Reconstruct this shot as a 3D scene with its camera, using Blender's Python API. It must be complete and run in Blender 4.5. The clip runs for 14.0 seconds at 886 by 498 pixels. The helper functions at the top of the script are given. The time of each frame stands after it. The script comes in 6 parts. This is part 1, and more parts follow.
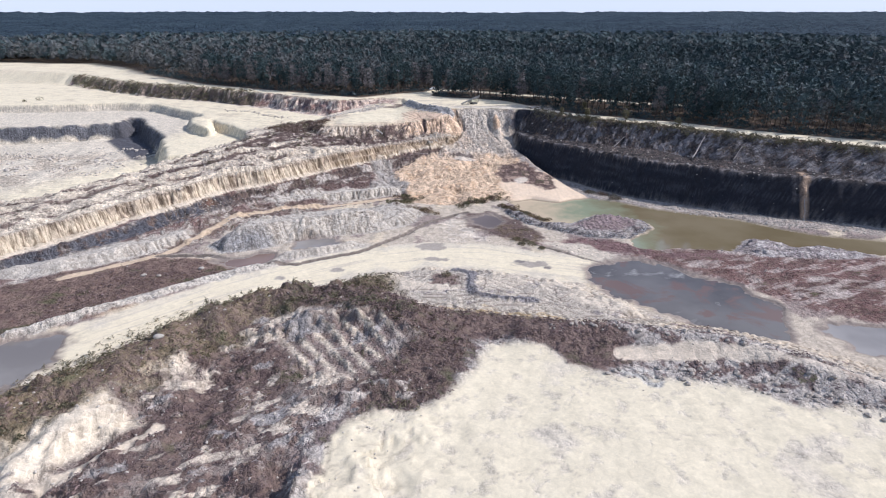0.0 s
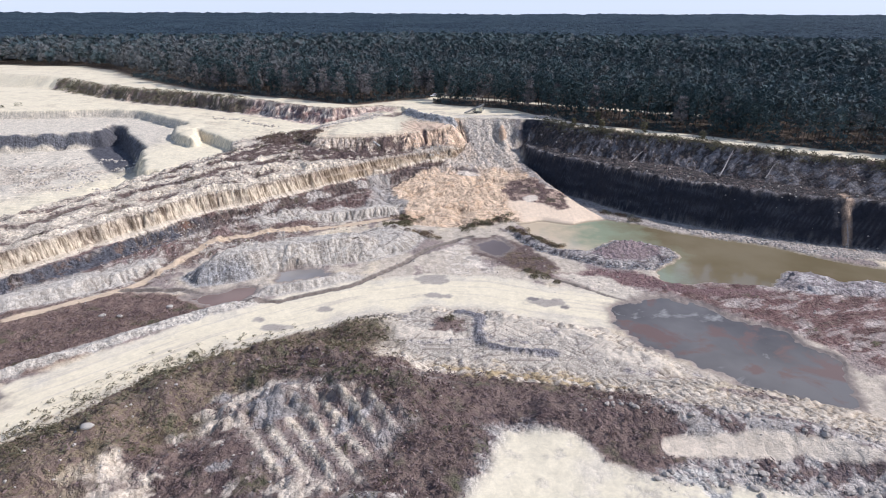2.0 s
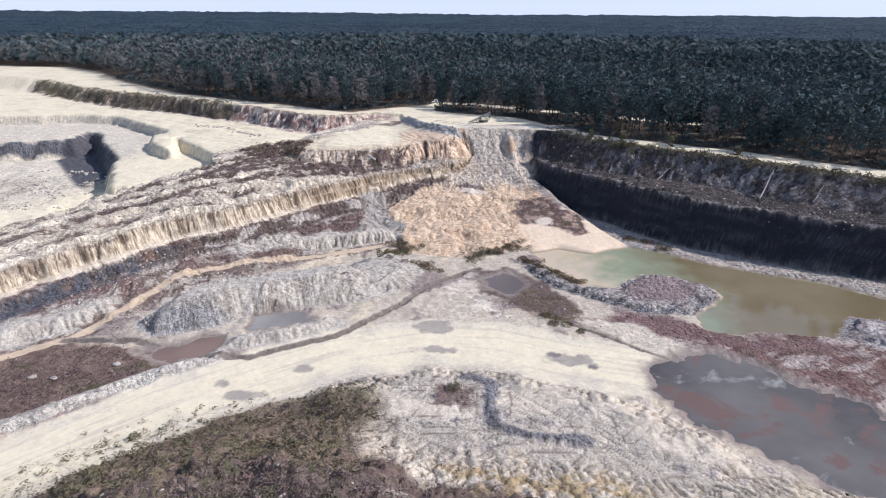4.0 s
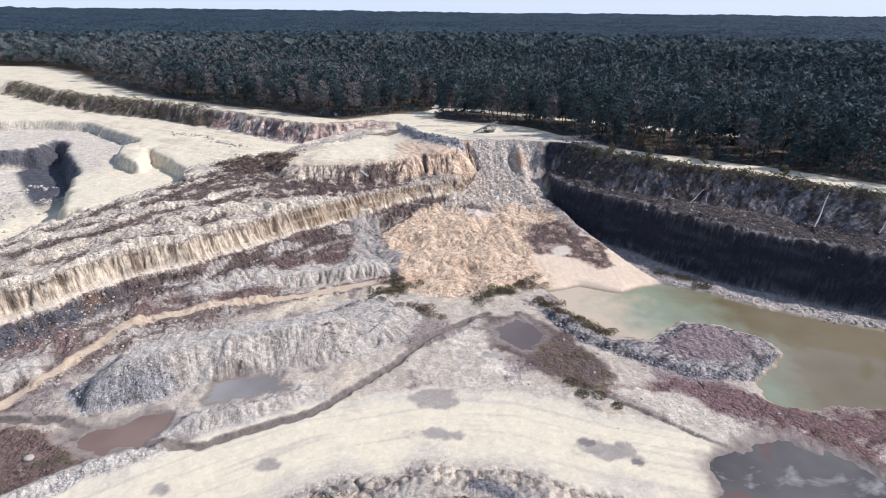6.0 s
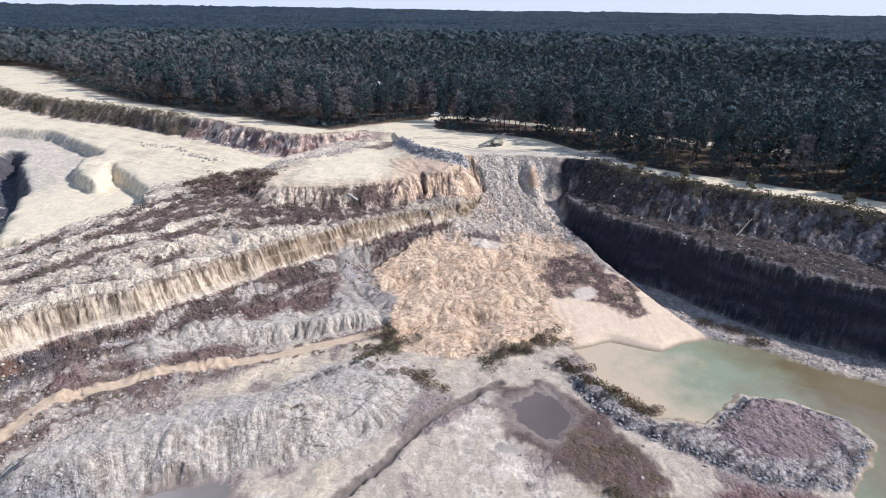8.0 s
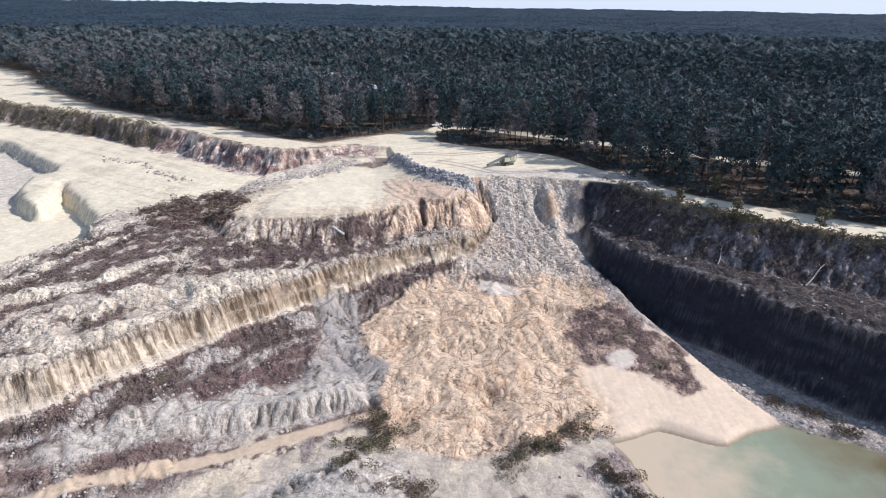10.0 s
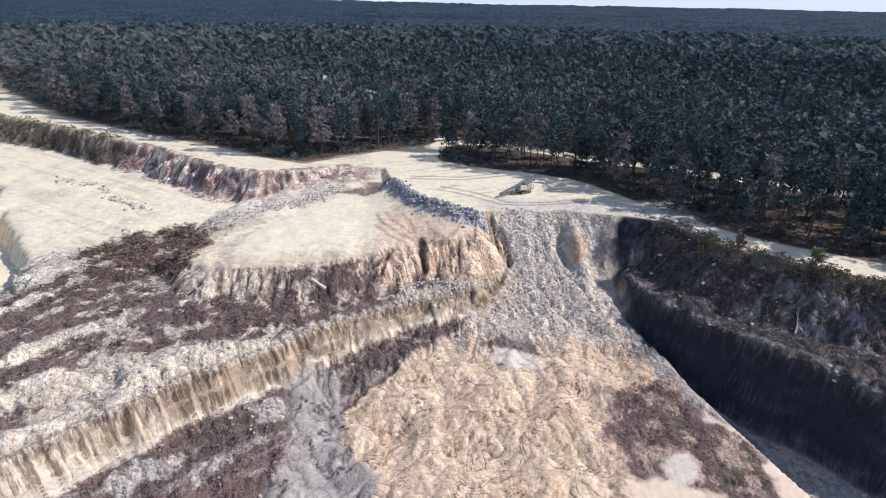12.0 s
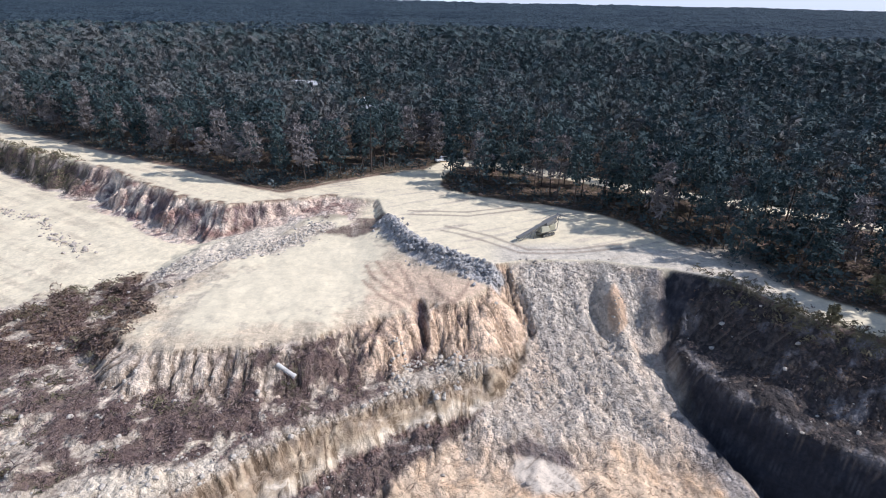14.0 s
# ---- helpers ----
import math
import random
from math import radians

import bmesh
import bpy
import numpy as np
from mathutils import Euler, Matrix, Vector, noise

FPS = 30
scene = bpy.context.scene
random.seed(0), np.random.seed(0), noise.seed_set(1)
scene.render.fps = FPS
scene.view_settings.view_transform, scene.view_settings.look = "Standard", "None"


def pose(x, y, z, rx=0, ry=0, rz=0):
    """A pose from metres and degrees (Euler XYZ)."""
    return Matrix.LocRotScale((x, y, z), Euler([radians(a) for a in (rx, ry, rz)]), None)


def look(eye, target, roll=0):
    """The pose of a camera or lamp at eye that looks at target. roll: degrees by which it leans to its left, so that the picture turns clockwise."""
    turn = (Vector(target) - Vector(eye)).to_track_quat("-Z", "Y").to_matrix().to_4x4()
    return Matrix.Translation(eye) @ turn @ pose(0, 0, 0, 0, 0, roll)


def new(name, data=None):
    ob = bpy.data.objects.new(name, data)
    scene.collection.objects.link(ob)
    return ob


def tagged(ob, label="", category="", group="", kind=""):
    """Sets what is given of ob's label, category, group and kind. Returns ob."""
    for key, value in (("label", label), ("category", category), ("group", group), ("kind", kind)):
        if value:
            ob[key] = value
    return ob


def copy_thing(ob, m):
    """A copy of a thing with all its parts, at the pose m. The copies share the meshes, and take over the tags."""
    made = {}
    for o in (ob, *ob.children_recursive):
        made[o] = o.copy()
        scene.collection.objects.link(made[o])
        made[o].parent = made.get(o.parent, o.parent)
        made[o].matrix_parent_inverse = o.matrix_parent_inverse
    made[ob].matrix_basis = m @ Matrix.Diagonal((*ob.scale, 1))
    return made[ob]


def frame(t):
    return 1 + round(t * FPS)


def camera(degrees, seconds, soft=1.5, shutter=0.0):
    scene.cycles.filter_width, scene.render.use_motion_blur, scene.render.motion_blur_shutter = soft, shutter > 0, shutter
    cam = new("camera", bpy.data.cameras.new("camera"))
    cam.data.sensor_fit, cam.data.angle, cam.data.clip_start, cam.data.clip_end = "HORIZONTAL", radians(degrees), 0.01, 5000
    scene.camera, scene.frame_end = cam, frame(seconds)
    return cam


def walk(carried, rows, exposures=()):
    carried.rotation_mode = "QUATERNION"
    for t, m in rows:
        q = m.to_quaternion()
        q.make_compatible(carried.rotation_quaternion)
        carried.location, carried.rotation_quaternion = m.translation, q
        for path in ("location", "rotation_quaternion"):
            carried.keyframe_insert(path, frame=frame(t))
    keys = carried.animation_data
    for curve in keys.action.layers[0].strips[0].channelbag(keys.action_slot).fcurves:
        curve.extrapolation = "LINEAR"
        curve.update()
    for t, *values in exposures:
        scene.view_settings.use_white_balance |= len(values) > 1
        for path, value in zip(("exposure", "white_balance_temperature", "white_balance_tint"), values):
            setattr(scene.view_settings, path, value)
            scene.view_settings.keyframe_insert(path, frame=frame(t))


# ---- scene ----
cam = camera(76.2, 14.0, soft=1.0)
METRES, EYE, TILT, LEAN, TURN = 220.0, 78.0, -22.7, 0.0, 0.0
ROWS = [
    (0.0, 0.0, 0.0, 0.0, 0.0, 0.0, 0.0),
    (0.5, -0.0008, 0.0221, 0.0104, -0.01, 0.03, -0.05),
    (1.0, -0.0016, 0.0474, 0.0217, 0.0, 0.06, -0.1),
    (1.5, -0.0025, 0.0754, 0.0336, 0.01, 0.09, -0.15),
    (2.0, -0.0035, 0.1044, 0.046, 0.02, 0.13, -0.22),
    (2.5, -0.0048, 0.1344, 0.0586, 0.03, 0.14, -0.29),
    (3.0, -0.0058, 0.1653, 0.0706, 0.04, 0.2, -0.36),
    (5.5, -0.0113, 0.3302, 0.1386, -0.04, 0.02, -0.62),
    (6.0, -0.0127, 0.3632, 0.1516, -0.08, -0.01, -0.63),
    (6.5, -0.0138, 0.3961, 0.1652, -0.13, -0.06, -0.66),
    (7.0, -0.0146, 0.4299, 0.1794, -0.16, -0.14, -0.68),
    (7.5, -0.0152, 0.4649, 0.1939, -0.15, -0.17, -0.72),
    (8.0, -0.0173, 0.5008, 0.2088, -0.22, -0.21, -0.77),
    (10.5, -0.0225, 0.6778, 0.2832, -0.21, -0.56, -1.01),
    (11.0, -0.0239, 0.7128, 0.299, -0.19, -0.65, -1.07),
    (11.5, -0.0249, 0.7476, 0.3149, -0.14, -0.72, -1.1),
    (12.0, -0.0264, 0.7824, 0.3306, -0.14, -0.8, -1.16),
    (12.5, -0.0279, 0.8168, 0.3459, -0.13, -0.82, -1.2),
    (13.0, -0.0287, 0.851, 0.3612, -0.08, -0.86, -1.21),
    (13.5, -0.0304, 0.8854, 0.376, -0.09, -0.88, -1.27),
    (14.0, -0.0313, 0.9197, 0.3909, -0.07, -0.94, -1.29),
]
walk(cam, [(t, pose(0, 0, EYE, TILT, LEAN, TURN) @ pose(METRES * x, METRES * y, METRES * z, 90 + pitch, roll, yaw)) for t, x, y, z, yaw, pitch, roll in ROWS], [(0.0, 0.08, 5690, 17), (14.0, 0.08, 5690, 17)])

# ---- light ----
SUN_EL, SUN_AZ = radians(39), radians(4)      # azimuth from +x towards +y
world = bpy.data.worlds.new("sky")
scene.world = world
world.use_nodes = True
wn = world.node_tree
sky = wn.nodes.new("ShaderNodeTexSky")
sky.sky_type, sky.sun_disc = "NISHITA", False
sky.sun_elevation, sky.sun_rotation = SUN_EL, radians(90) - SUN_AZ
sky.air_density, sky.dust_density, sky.ozone_density = 1.0, 0.05, 1.2
# thin broken cloud over the whole dome
wc = wn.nodes.new("ShaderNodeTexCoord")
wm = wn.nodes.new("ShaderNodeMapping")
wm.inputs["Scale"].default_value = (1.6, 1.6, 4.5)
wx = wn.nodes.new("ShaderNodeTexNoise")
wx.inputs["Scale"].default_value, wx.inputs["Detail"].default_value, wx.inputs["Roughness"].default_value = 2.1, 6, 0.55
wr = wn.nodes.new("ShaderNodeMapRange")
wr.inputs["From Min"].default_value, wr.inputs["From Max"].default_value, wr.inputs["To Max"].default_value = 0.47, 0.62, 0.8
wk = wn.nodes.new("ShaderNodeMix")
wk.data_type = "RGBA"
wk.inputs[7].default_value = (6.2, 6.9, 7.7, 1)
wn.links.new(wc.outputs["Generated"], wm.inputs["Vector"])
wn.links.new(wm.outputs["Vector"], wx.inputs["Vector"])
wn.links.new(wx.outputs["Fac"], wr.inputs["Value"])
# paler air low over the horizon
ws = wn.nodes.new("ShaderNodeSeparateXYZ")
wh = wn.nodes.new("ShaderNodeMapRange")
wh.inputs["From Min"].default_value, wh.inputs["From Max"].default_value, wh.inputs["To Min"].default_value, wh.inputs["To Max"].default_value = 0.0, 0.22, 0.9, 0.0
wa = wn.nodes.new("ShaderNodeMath")
wa.operation = "MAXIMUM"
wn.links.new(wc.outputs["Generated"], ws.inputs[0])
wn.links.new(ws.outputs["Z"], wh.inputs["Value"])
wn.links.new(wr.outputs["Result"], wa.inputs[0])
wn.links.new(wh.outputs["Result"], wa.inputs[1])
wn.links.new(wa.outputs[0], wk.inputs[0])
wn.links.new(sky.outputs["Color"], wk.inputs[6])
wn.links.new(wk.outputs[2], wn.nodes["Background"].inputs["Color"])
wn.nodes["Background"].inputs["Strength"].default_value = 0.11
lamp = bpy.data.lights.new("sun", "SUN")
lamp.energy, lamp.angle, lamp.color = 4.8, radians(0.55), (1.0, 0.928, 0.815)
sun = new("sun", lamp)
sun.matrix_world = look((math.cos(SUN_EL) * math.cos(SUN_AZ) * 300, math.cos(SUN_EL) * math.sin(SUN_AZ) * 300, math.sin(SUN_EL) * 300), (0, 0, 0))


# ---- noise and plan arithmetic ----
def perlin(x, y, seed=0):
    """Gradient noise, about -1 to 1, over arrays of plan coordinates."""
    rng = np.random.RandomState(seed)
    perm = rng.permutation(256)
    ang = rng.rand(256) * 2 * np.pi
    gx, gy = np.cos(ang), np.sin(ang)
    xi, yi = np.floor(x).astype(int), np.floor(y).astype(int)
    xf, yf = x - xi, y - yi

    def corner(i, j):
        h = perm[(perm[(xi + i) & 255] + yi + j) & 255]
        return gx[h] * (xf - i) + gy[h] * (yf - j)

    u, v = xf * xf * xf * (xf * (xf * 6 - 15) + 10), yf * yf * yf * (yf * (yf * 6 - 15) + 10)
    a = corner(0, 0) + u * (corner(1, 0) - corner(0, 0))
    b = corner(0, 1) + u * (corner(1, 1) - corner(0, 1))
    return 1.5 * (a + v * (b - a))


def fbm(x, y, size, octaves=4, seed=0, gain=0.5):
    out, amp = 0, 1.0
    for k in range(octaves):
        out = out + amp * perlin(x / size * 2**k, y / size * 2**k, seed + 17 * k)
        amp *= gain
    return out


def ridged(x, y, size, seed=0):
    return 1 - 2 * np.abs(perlin(x / size, y / size, seed))


def line_distance(x, y, pts, closed=False, along=False):
    """Distance to a polyline, and for a closed one positive inside; along: also how far along the line its nearest point lies."""
    best = np.full(x.shape, 1e12)
    arc, run = np.zeros(x.shape), 0.0
    inside = np.zeros(x.shape, bool)
    ends = list(zip(pts, pts[1:] + pts[:1])) if closed else list(zip(pts, pts[1:]))
    for (ax, ay), (bx, by) in ends:
        dx, dy = bx - ax, by - ay
        k = np.clip(((x - ax) * dx + (y - ay) * dy) / (dx * dx + dy * dy + 1e-9), 0, 1)
        gap = (x - ax - k * dx) ** 2 + (y - ay - k * dy) ** 2
        if along:
            arc = np.where(gap < best, run + k * math.hypot(dx, dy), arc)
            run += math.hypot(dx, dy)
        best = np.minimum(best, gap)
        if closed and ay != by:
            inside ^= ((ay > y) != (by > y)) & (x < dx * (y - ay) / dy + ax)
    best = np.sqrt(best)
    best = np.where(inside, best, -best) if closed else best
    return (best, arc) if along else best


def gully(s, d, size, seed):
    """Rain gullies running down from a line, of uneven depth and spacing: 0 on the ribs to about 1 in the beds."""
    s = s + 0.5 * size * perlin(s / (size * 2.7), d / (size * 3), seed + 3) + 0.25 * size * perlin(s / size, d / (size * 1.3), seed + 4)
    reach = np.clip(0.62 + 0.95 * perlin(s / (size * 4.3), d / (size * 9), seed + 5), 0.1, 1.35)
    a = np.abs(perlin(s / size, d / (size * 6), seed))
    b = np.abs(perlin(s / (size * 0.47), d / (size * 3), seed + 1))
    return reach * np.clip(1 - 2.6 * a, 0, 1) * 0.85 + (1.2 - 0.6 * reach) * np.clip(1 - 2.6 * b, 0, 1) * 0.35


def rounded(v, r):
    """max(0, v) with its corner rounded over r metres."""
    return 0.5 * (v + np.sqrt(v * v + r * r))


def smooth(v, lo, hi):
    k = np.clip((v - lo) / (hi - lo), 0, 1)
    return k * k * (3 - 2 * k)


# ---- the plan, in metres ----
RIM = [(900, -60), (420, 96), (260, 176), (179, 226), (158, 240), (131, 256), (113, 273), (101, 281), (88, 290), (74, 299), (61, 311), (54, 325), (43, 331), (26, 335), (11, 334), (4, 331), (-10, 339), (-17, 348), (-22, 360), (-26, 374), (-40, 376), (-57, 369), (-66, 367), (-76, 369), (-101, 386), (-117, 399), (-137, 409), (-186, 437), (-232, 458), (-275, 485), (-310, 515), (-353, 540), (-420, 560), (-900, 640), (-9000, 640), (-9000, 9000), (9000, 9000), (9000, -60)]
LEDGE = [(900, -100), (420, 78), (250, 164), (173, 212), (152, 221), (141, 223), (124, 231), (110, 239), (99, 246), (88, 253), (77, 264), (68, 276), (60, 286), (52, 293), (45, 302), (41, 313), (41, 322), (60, 331), (430, 170), (900, 0)]
TALUS = [(7, 334), (11, 326), (13, 320), (10, 313), (5, 306), (-4, 297), (-19, 284), (-26, 276), (-25, 264), (-18, 250), (-14, 238), (0, 234), (12, 238), (27, 242), (40, 240), (55, 240), (65, 246), (58, 259), (50, 276), (44, 289), (38, 304), (35, 317), (41, 331), (26, 338)]
TALUS_TOP = [(4, 331), (26, 335), (42, 331)]
LIP = [(8, 313), (3, 309), (-9, 304), (-16, 300), (-31, 290), (-43, 279), (-52, 272), (-62, 262), (-72, 249), (-82, 240), (-95, 230), (-108, 215), (-120, 203), (-132, 189), (-150, 172), (-180, 150)]
BACK = [(-215, 160), (-190, 200), (-160, 225), (-137, 262), (-126, 283), (-117, 301), (-107, 319), (-86, 333), (-68, 346), (-40, 354), (4, 333)]
SUBPAD = [(-68, 309), (-61, 302), (-52, 303), (-38, 306), (-29, 309), (-20, 314), (-8, 319), (0, 320), (5, 324), (6, 332), (-10, 341), (-19, 356), (-22, 373), (-40, 377), (-46, 362), (-55, 346), (-65, 326)]
FLAT = [(-9000, 400), (-420, 404), (-305, 408), (-277, 410), (-253, 414), (-236, 418), (-210, 414), (-200, 408), (-184, 394), (-170, 382), (-160, 375), (-154, 364), (-158, 356), (-152, 342), (-143, 330), (-134, 324), (-137, 336), (-142, 350), (-134, 341), (-122, 328), (-111, 316), (-106, 304), (-90, 300), (-40, 340), (-20, 400), (-300, 560), (-9000, 700)]
BENCH = [(-9000, 335), (-420, 340), (-271, 352), (-241, 358), (-219, 366), (-209, 371), (-214, 390), (-207, 388), (-199, 380), (-190, 362), (-183, 355), (-172, 340), (-160, 324), (-157, 312), (-150, 302), (-142, 284), (-138, 277), (-128, 279), (-115, 292), (-100, 300), (-100, 420), (-9000, 460)]
FORE = [(-400, -100), (-130, 20), (-92, 60), (-74, 76), (-62, 88), (-54, 99), (-48, 111), (-37, 117), (-22, 118), (-8, 113), (6, 111), (20, 108), (34, 105), (46, 104), (60, 100), (70, 95), (84, 84), (105, 62), (150, 30), (420, -100)]
CREST = [(-100, 50), (-74, 70), (-62, 82), (-50, 103), (-38, 112), (-22, 112), (-10, 104)]
MOUND = [(-84, 187), (-82, 199), (-73, 209), (-55, 217), (-39, 222), (-26, 222), (-18, 214), (-24, 202), (-38, 197), (-54, 191), (-66, 184), (-77, 181)]
MOUND_EAST = [(-42, 221), (-30, 231), (-20, 236), (-11, 233), (-7, 223), (-13, 209), (-24, 202), (-34, 204)]
MOUND_SIDE = [(-58, 174), (-57, 181), (-44, 186), (-33, 192), (-26, 188), (-31, 182), (-40, 178), (-48, 175)]
BANK = [(-78, 228), (-70, 237), (-59, 245), (-43, 251), (-26, 258), (-18, 258), (-19, 248), (-34, 242), (-55, 236), (-70, 229)]
BANK_LEFT = [(-150, 160), (-128, 178), (-108, 192), (-94, 200), (-90, 194), (-98, 184), (-112, 172), (-130, 160)]
PENINSULA = [(24, 232), (34, 222), (41, 212), (51, 211), (57, 216), (63, 221), (73, 219), (81, 213), (81, 206), (69, 195), (55, 196), (44, 203), (33, 211), (27, 220)]
LOWER = [(-38, 154), (-28, 163), (-6, 168), (12, 168), (28, 164), (42, 156), (52, 146), (62, 134), (50, 122), (0, 126), (-30, 140)]
POND = [(29, 240), (35, 224), (41, 215), (51, 213), (57, 218), (63, 223), (73, 221), (82, 214), (83, 207), (77, 201), (70, 195), (69, 188), (76, 185), (84, 187), (102, 184), (113, 196), (122, 193), (126, 187), (135, 189), (143, 183), (160, 178), (230, 150), (245, 160), (163, 193), (142, 199), (133, 205), (119, 217), (99, 226), (89, 231), (79, 239), (67, 246), (52, 240), (40, 243)]
SHALLOW = [(48, 171), (57, 174), (67, 177), (77, 167), (83, 160), (91, 155), (96, 145), (95, 136), (90, 124), (80, 126), (69, 132), (59, 142), (51, 149), (46, 160)]
POOLS = [
    (SHALLOW, 0.3),
    ([(100, 130), (109, 133), (130, 126), (125, 108), (103, 120)], 0.3),
    ([(-135, 112), (-112, 121), (-106, 126), (-97, 128), (-94, 119), (-93, 112), (-96, 107), (-100, 104), (-125, 98)], 0.3),
    ([(-76, 174), (-70, 179), (-62, 183), (-57, 180), (-60, 172), (-70, 170)], 0.3),
    ([(-53, 191), (-47, 193), (-40, 194), (-38, 189), (-46, 186), (-52, 186)], 0.8),
    ([(11, 210), (10, 217), (17, 223), (22, 222), (24, 212), (18, 206)], 0.35),
]
BERM = [(-22, 358), (-16, 346), (-10, 338), (-3, 333), (4, 329)]
SHOAL = [(101, 182), (105, 190), (112, 197), (121, 193), (126, 187), (134, 190), (143, 184), (150, 178), (130, 176), (112, 178)]
CREEK = [(-98, 179), (-80, 179), (-72, 175), (-61, 172), (-49, 172), (-42, 176), (-30, 182), (-26, 186), (-14, 200), (-6, 213), (10, 225)]
DITCH = [(31, 191), (36, 187), (41, 183), (48, 177), (57, 170)]
TRACK = [(-120, 160), (-97, 180), (-87, 204), (-84, 214), (-75, 220), (-65, 226), (-54, 230), (-41, 235), (-29, 241), (-18, 246)]
ROAD = [(-110, 108), (-92, 122), (-78, 136), (-62, 152), (-46, 163), (-28, 174), (-6, 180), (12, 179), (30, 172), (46, 168)]
FOREST = [(900, -20), (420, 134), (260, 200), (190, 244), (166, 255), (140, 272), (120, 289), (90, 306), (75, 316), (66, 324), (58, 336), (51, 346), (44, 358), (36, 367), (24, 373), (6, 379), (-5, 385), (-8, 396), (-14, 408), (-24, 405), (-43, 391), (-55, 381), (-66, 386), (-86, 400), (-113, 414), (-145, 432), (-183, 455), (-206, 475), (-258, 524), (-322, 600), (-374, 640), (-900, 720), (-6000, 900), (-6000, 5000), (6000, 5000), (6000, -20)]
HOUSES = [(-39, 500, 12, 13, 8), (-48, 512, 100, 10, 7), (-98, 573, 10, 14, 9), (-86, 576, 15, 9, 7)]
LANE = [(-14, 380), (-10, 404), (-4, 416), (12, 414), (34, 402), (52, 391), (75, 380), (105, 362), (140, 345)]


def ground(x, y):
    """Height of the ground over the plan, and the distances that its soils need."""
    n1, n2 = fbm(x, y, 9, 4, 3), fbm(x, y, 2.6, 3, 11)
    big = fbm(x, y, 60, 3, 5)
    flute = ridged(x, y, 3.1, 21) * 0.7 + ridged(x, y, 1.5, 22) * 0.35
    z = 0.75 + 0.35 * n1 + 0.12 * n2 + 0.25 * big
    lump = np.abs(perlin(x / 2.7, y / 2.7, 31)) + 0.6 * np.abs(perlin(x / 1.35, y / 1.35, 32))
    lump = 1.5 * lump * np.clip(0.7 + 0.9 * perlin(x / 14, y / 14, 33), 0.1, 1.6)
    crack = smooth(np.abs(perlin(x / 15 + 0.3 * n1, y / 15 + 0.12 * n2 + 0.25 * n1, 35)), 0.028, 0.0) * smooth(perlin(x / 17, y / 17, 36), -0.25, 0.1)
    # north-west pit floor and its benches
    face = x + 0.35 * y
    nw = smooth(-x, 120, 170) * smooth(y, 225, 270)
    z = z + nw * (2.0 + 0.3 * n1)
    d, s = line_distance(x, y, BENCH, True, True)
    d = d - 1.3 * gully(s, d, 4.2, 301) + 0.7 * n1 + 1.2 * perlin(x / 7, y / 7, 37)
    body = 12.6 + 0.25 * n1 - 2.0 * rounded(-d, 0.8)
    z, face = np.maximum(z, body), np.where(body > z, s, face)
    d_flat, s = line_distance(x, y, FLAT, True, True)
    d_flat = d_flat - 1.1 * gully(s, d_flat, 3.6, 311) + 0.7 * n1
    body = 17.8 + 0.3 * n1 + 0.02 * np.clip(d_flat, 0, 60) - 2.0 * rounded(-d_flat, 0.8)
    z, face = np.maximum(z, body), np.where(body > z, s, face)
    # the long spoil hill with its fluted face
    (d_lip, s_lip), d_back = line_distance(x, y, LIP, along=True), line_distance(x, y, BACK)
    d_hill = line_distance(x, y, LIP + BACK, True)
    south = d_lip < d_back
    g_lip = gully(s_lip, d_hill, 1.5, 321)
    dh = d_hill + np.where(south, 1.3 * perlin(s_lip / 11, d_hill / 30, 40) + 0.8 * perlin(s_lip / 4.1, d_hill / 20, 41) - 0.95 * g_lip * smooth(d_hill, 1.5, -0.5) * smooth(d_hill, -9, -4), 1.5 * n1)
    crown = np.interp(x, [-180, -150, -120, -95, 0], [7.5, 9, 11.8, 14.6, 15]) + np.interp(dh, [0, 6, 14, 26, 60], [0, 0.9, 2.4, 3.4, 4.0])
    drop = np.interp(dh, [-60, -32, -8.2, -6.6, -4.2, -2.3, -0.5, 0], [-20, -14.6, -9.3, -6.7, -6.1, -5.2, -0.6, 0])
    tiers = np.interp(dh, [-60, -32, -8.2, -6.6, -4.4, -3.5, -2.6, -1.7, -0.5, 0], [-20, -14.6, -9.3, -6.7, -6.2, -5.6, -3.3, -2.8, -0.4, 0])
    drop = drop + smooth(x, -62, -48) * (tiers - drop)
    hill = crown + np.where(south, drop, 0.5 * np.minimum(0, dh))
    ramp_w = smooth(x, -58, -72)
    rows = (1 - 0.4 * ramp_w) * np.exp(-((dh - 4 - 8 * ramp_w - 2 * big) / 4.0) ** 2) * smooth(x, -30, -42) + 0.9 * ramp_w * np.exp(-((dh - 3 - 2 * big) / 2.2) ** 2) + 0.8 * ramp_w * np.exp(-((dh - 24 - 3 * big) / 2.8) ** 2)
    hump = smooth(dh, 0, 4) * (0.7 * n1 + 0.7 * lump + 1.3 * rows * np.clip(0.5 + n1, 0, 1.4))
    body = hill + hump + np.where(south & (dh < -6), 0.8 * n1 + 0.4 * lump, 0)
    z, face = np.maximum(z, body), np.where((body > z) & (dh < 1), s_lip, face)
    d_pad, s_pad = line_distance(x, y, SUBPAD, True, True)
    g_pad = (gully(s_pad, d_pad, 2.3, 331) + 0.5 * gully(s_pad, d_pad, 6.5, 333)) * smooth(y, 352, 332)
    d_pad = d_pad + 2.0 * n1 + 2.5 * big - g_pad * 0.9 * smooth(d_pad, 2.0, -2.5)
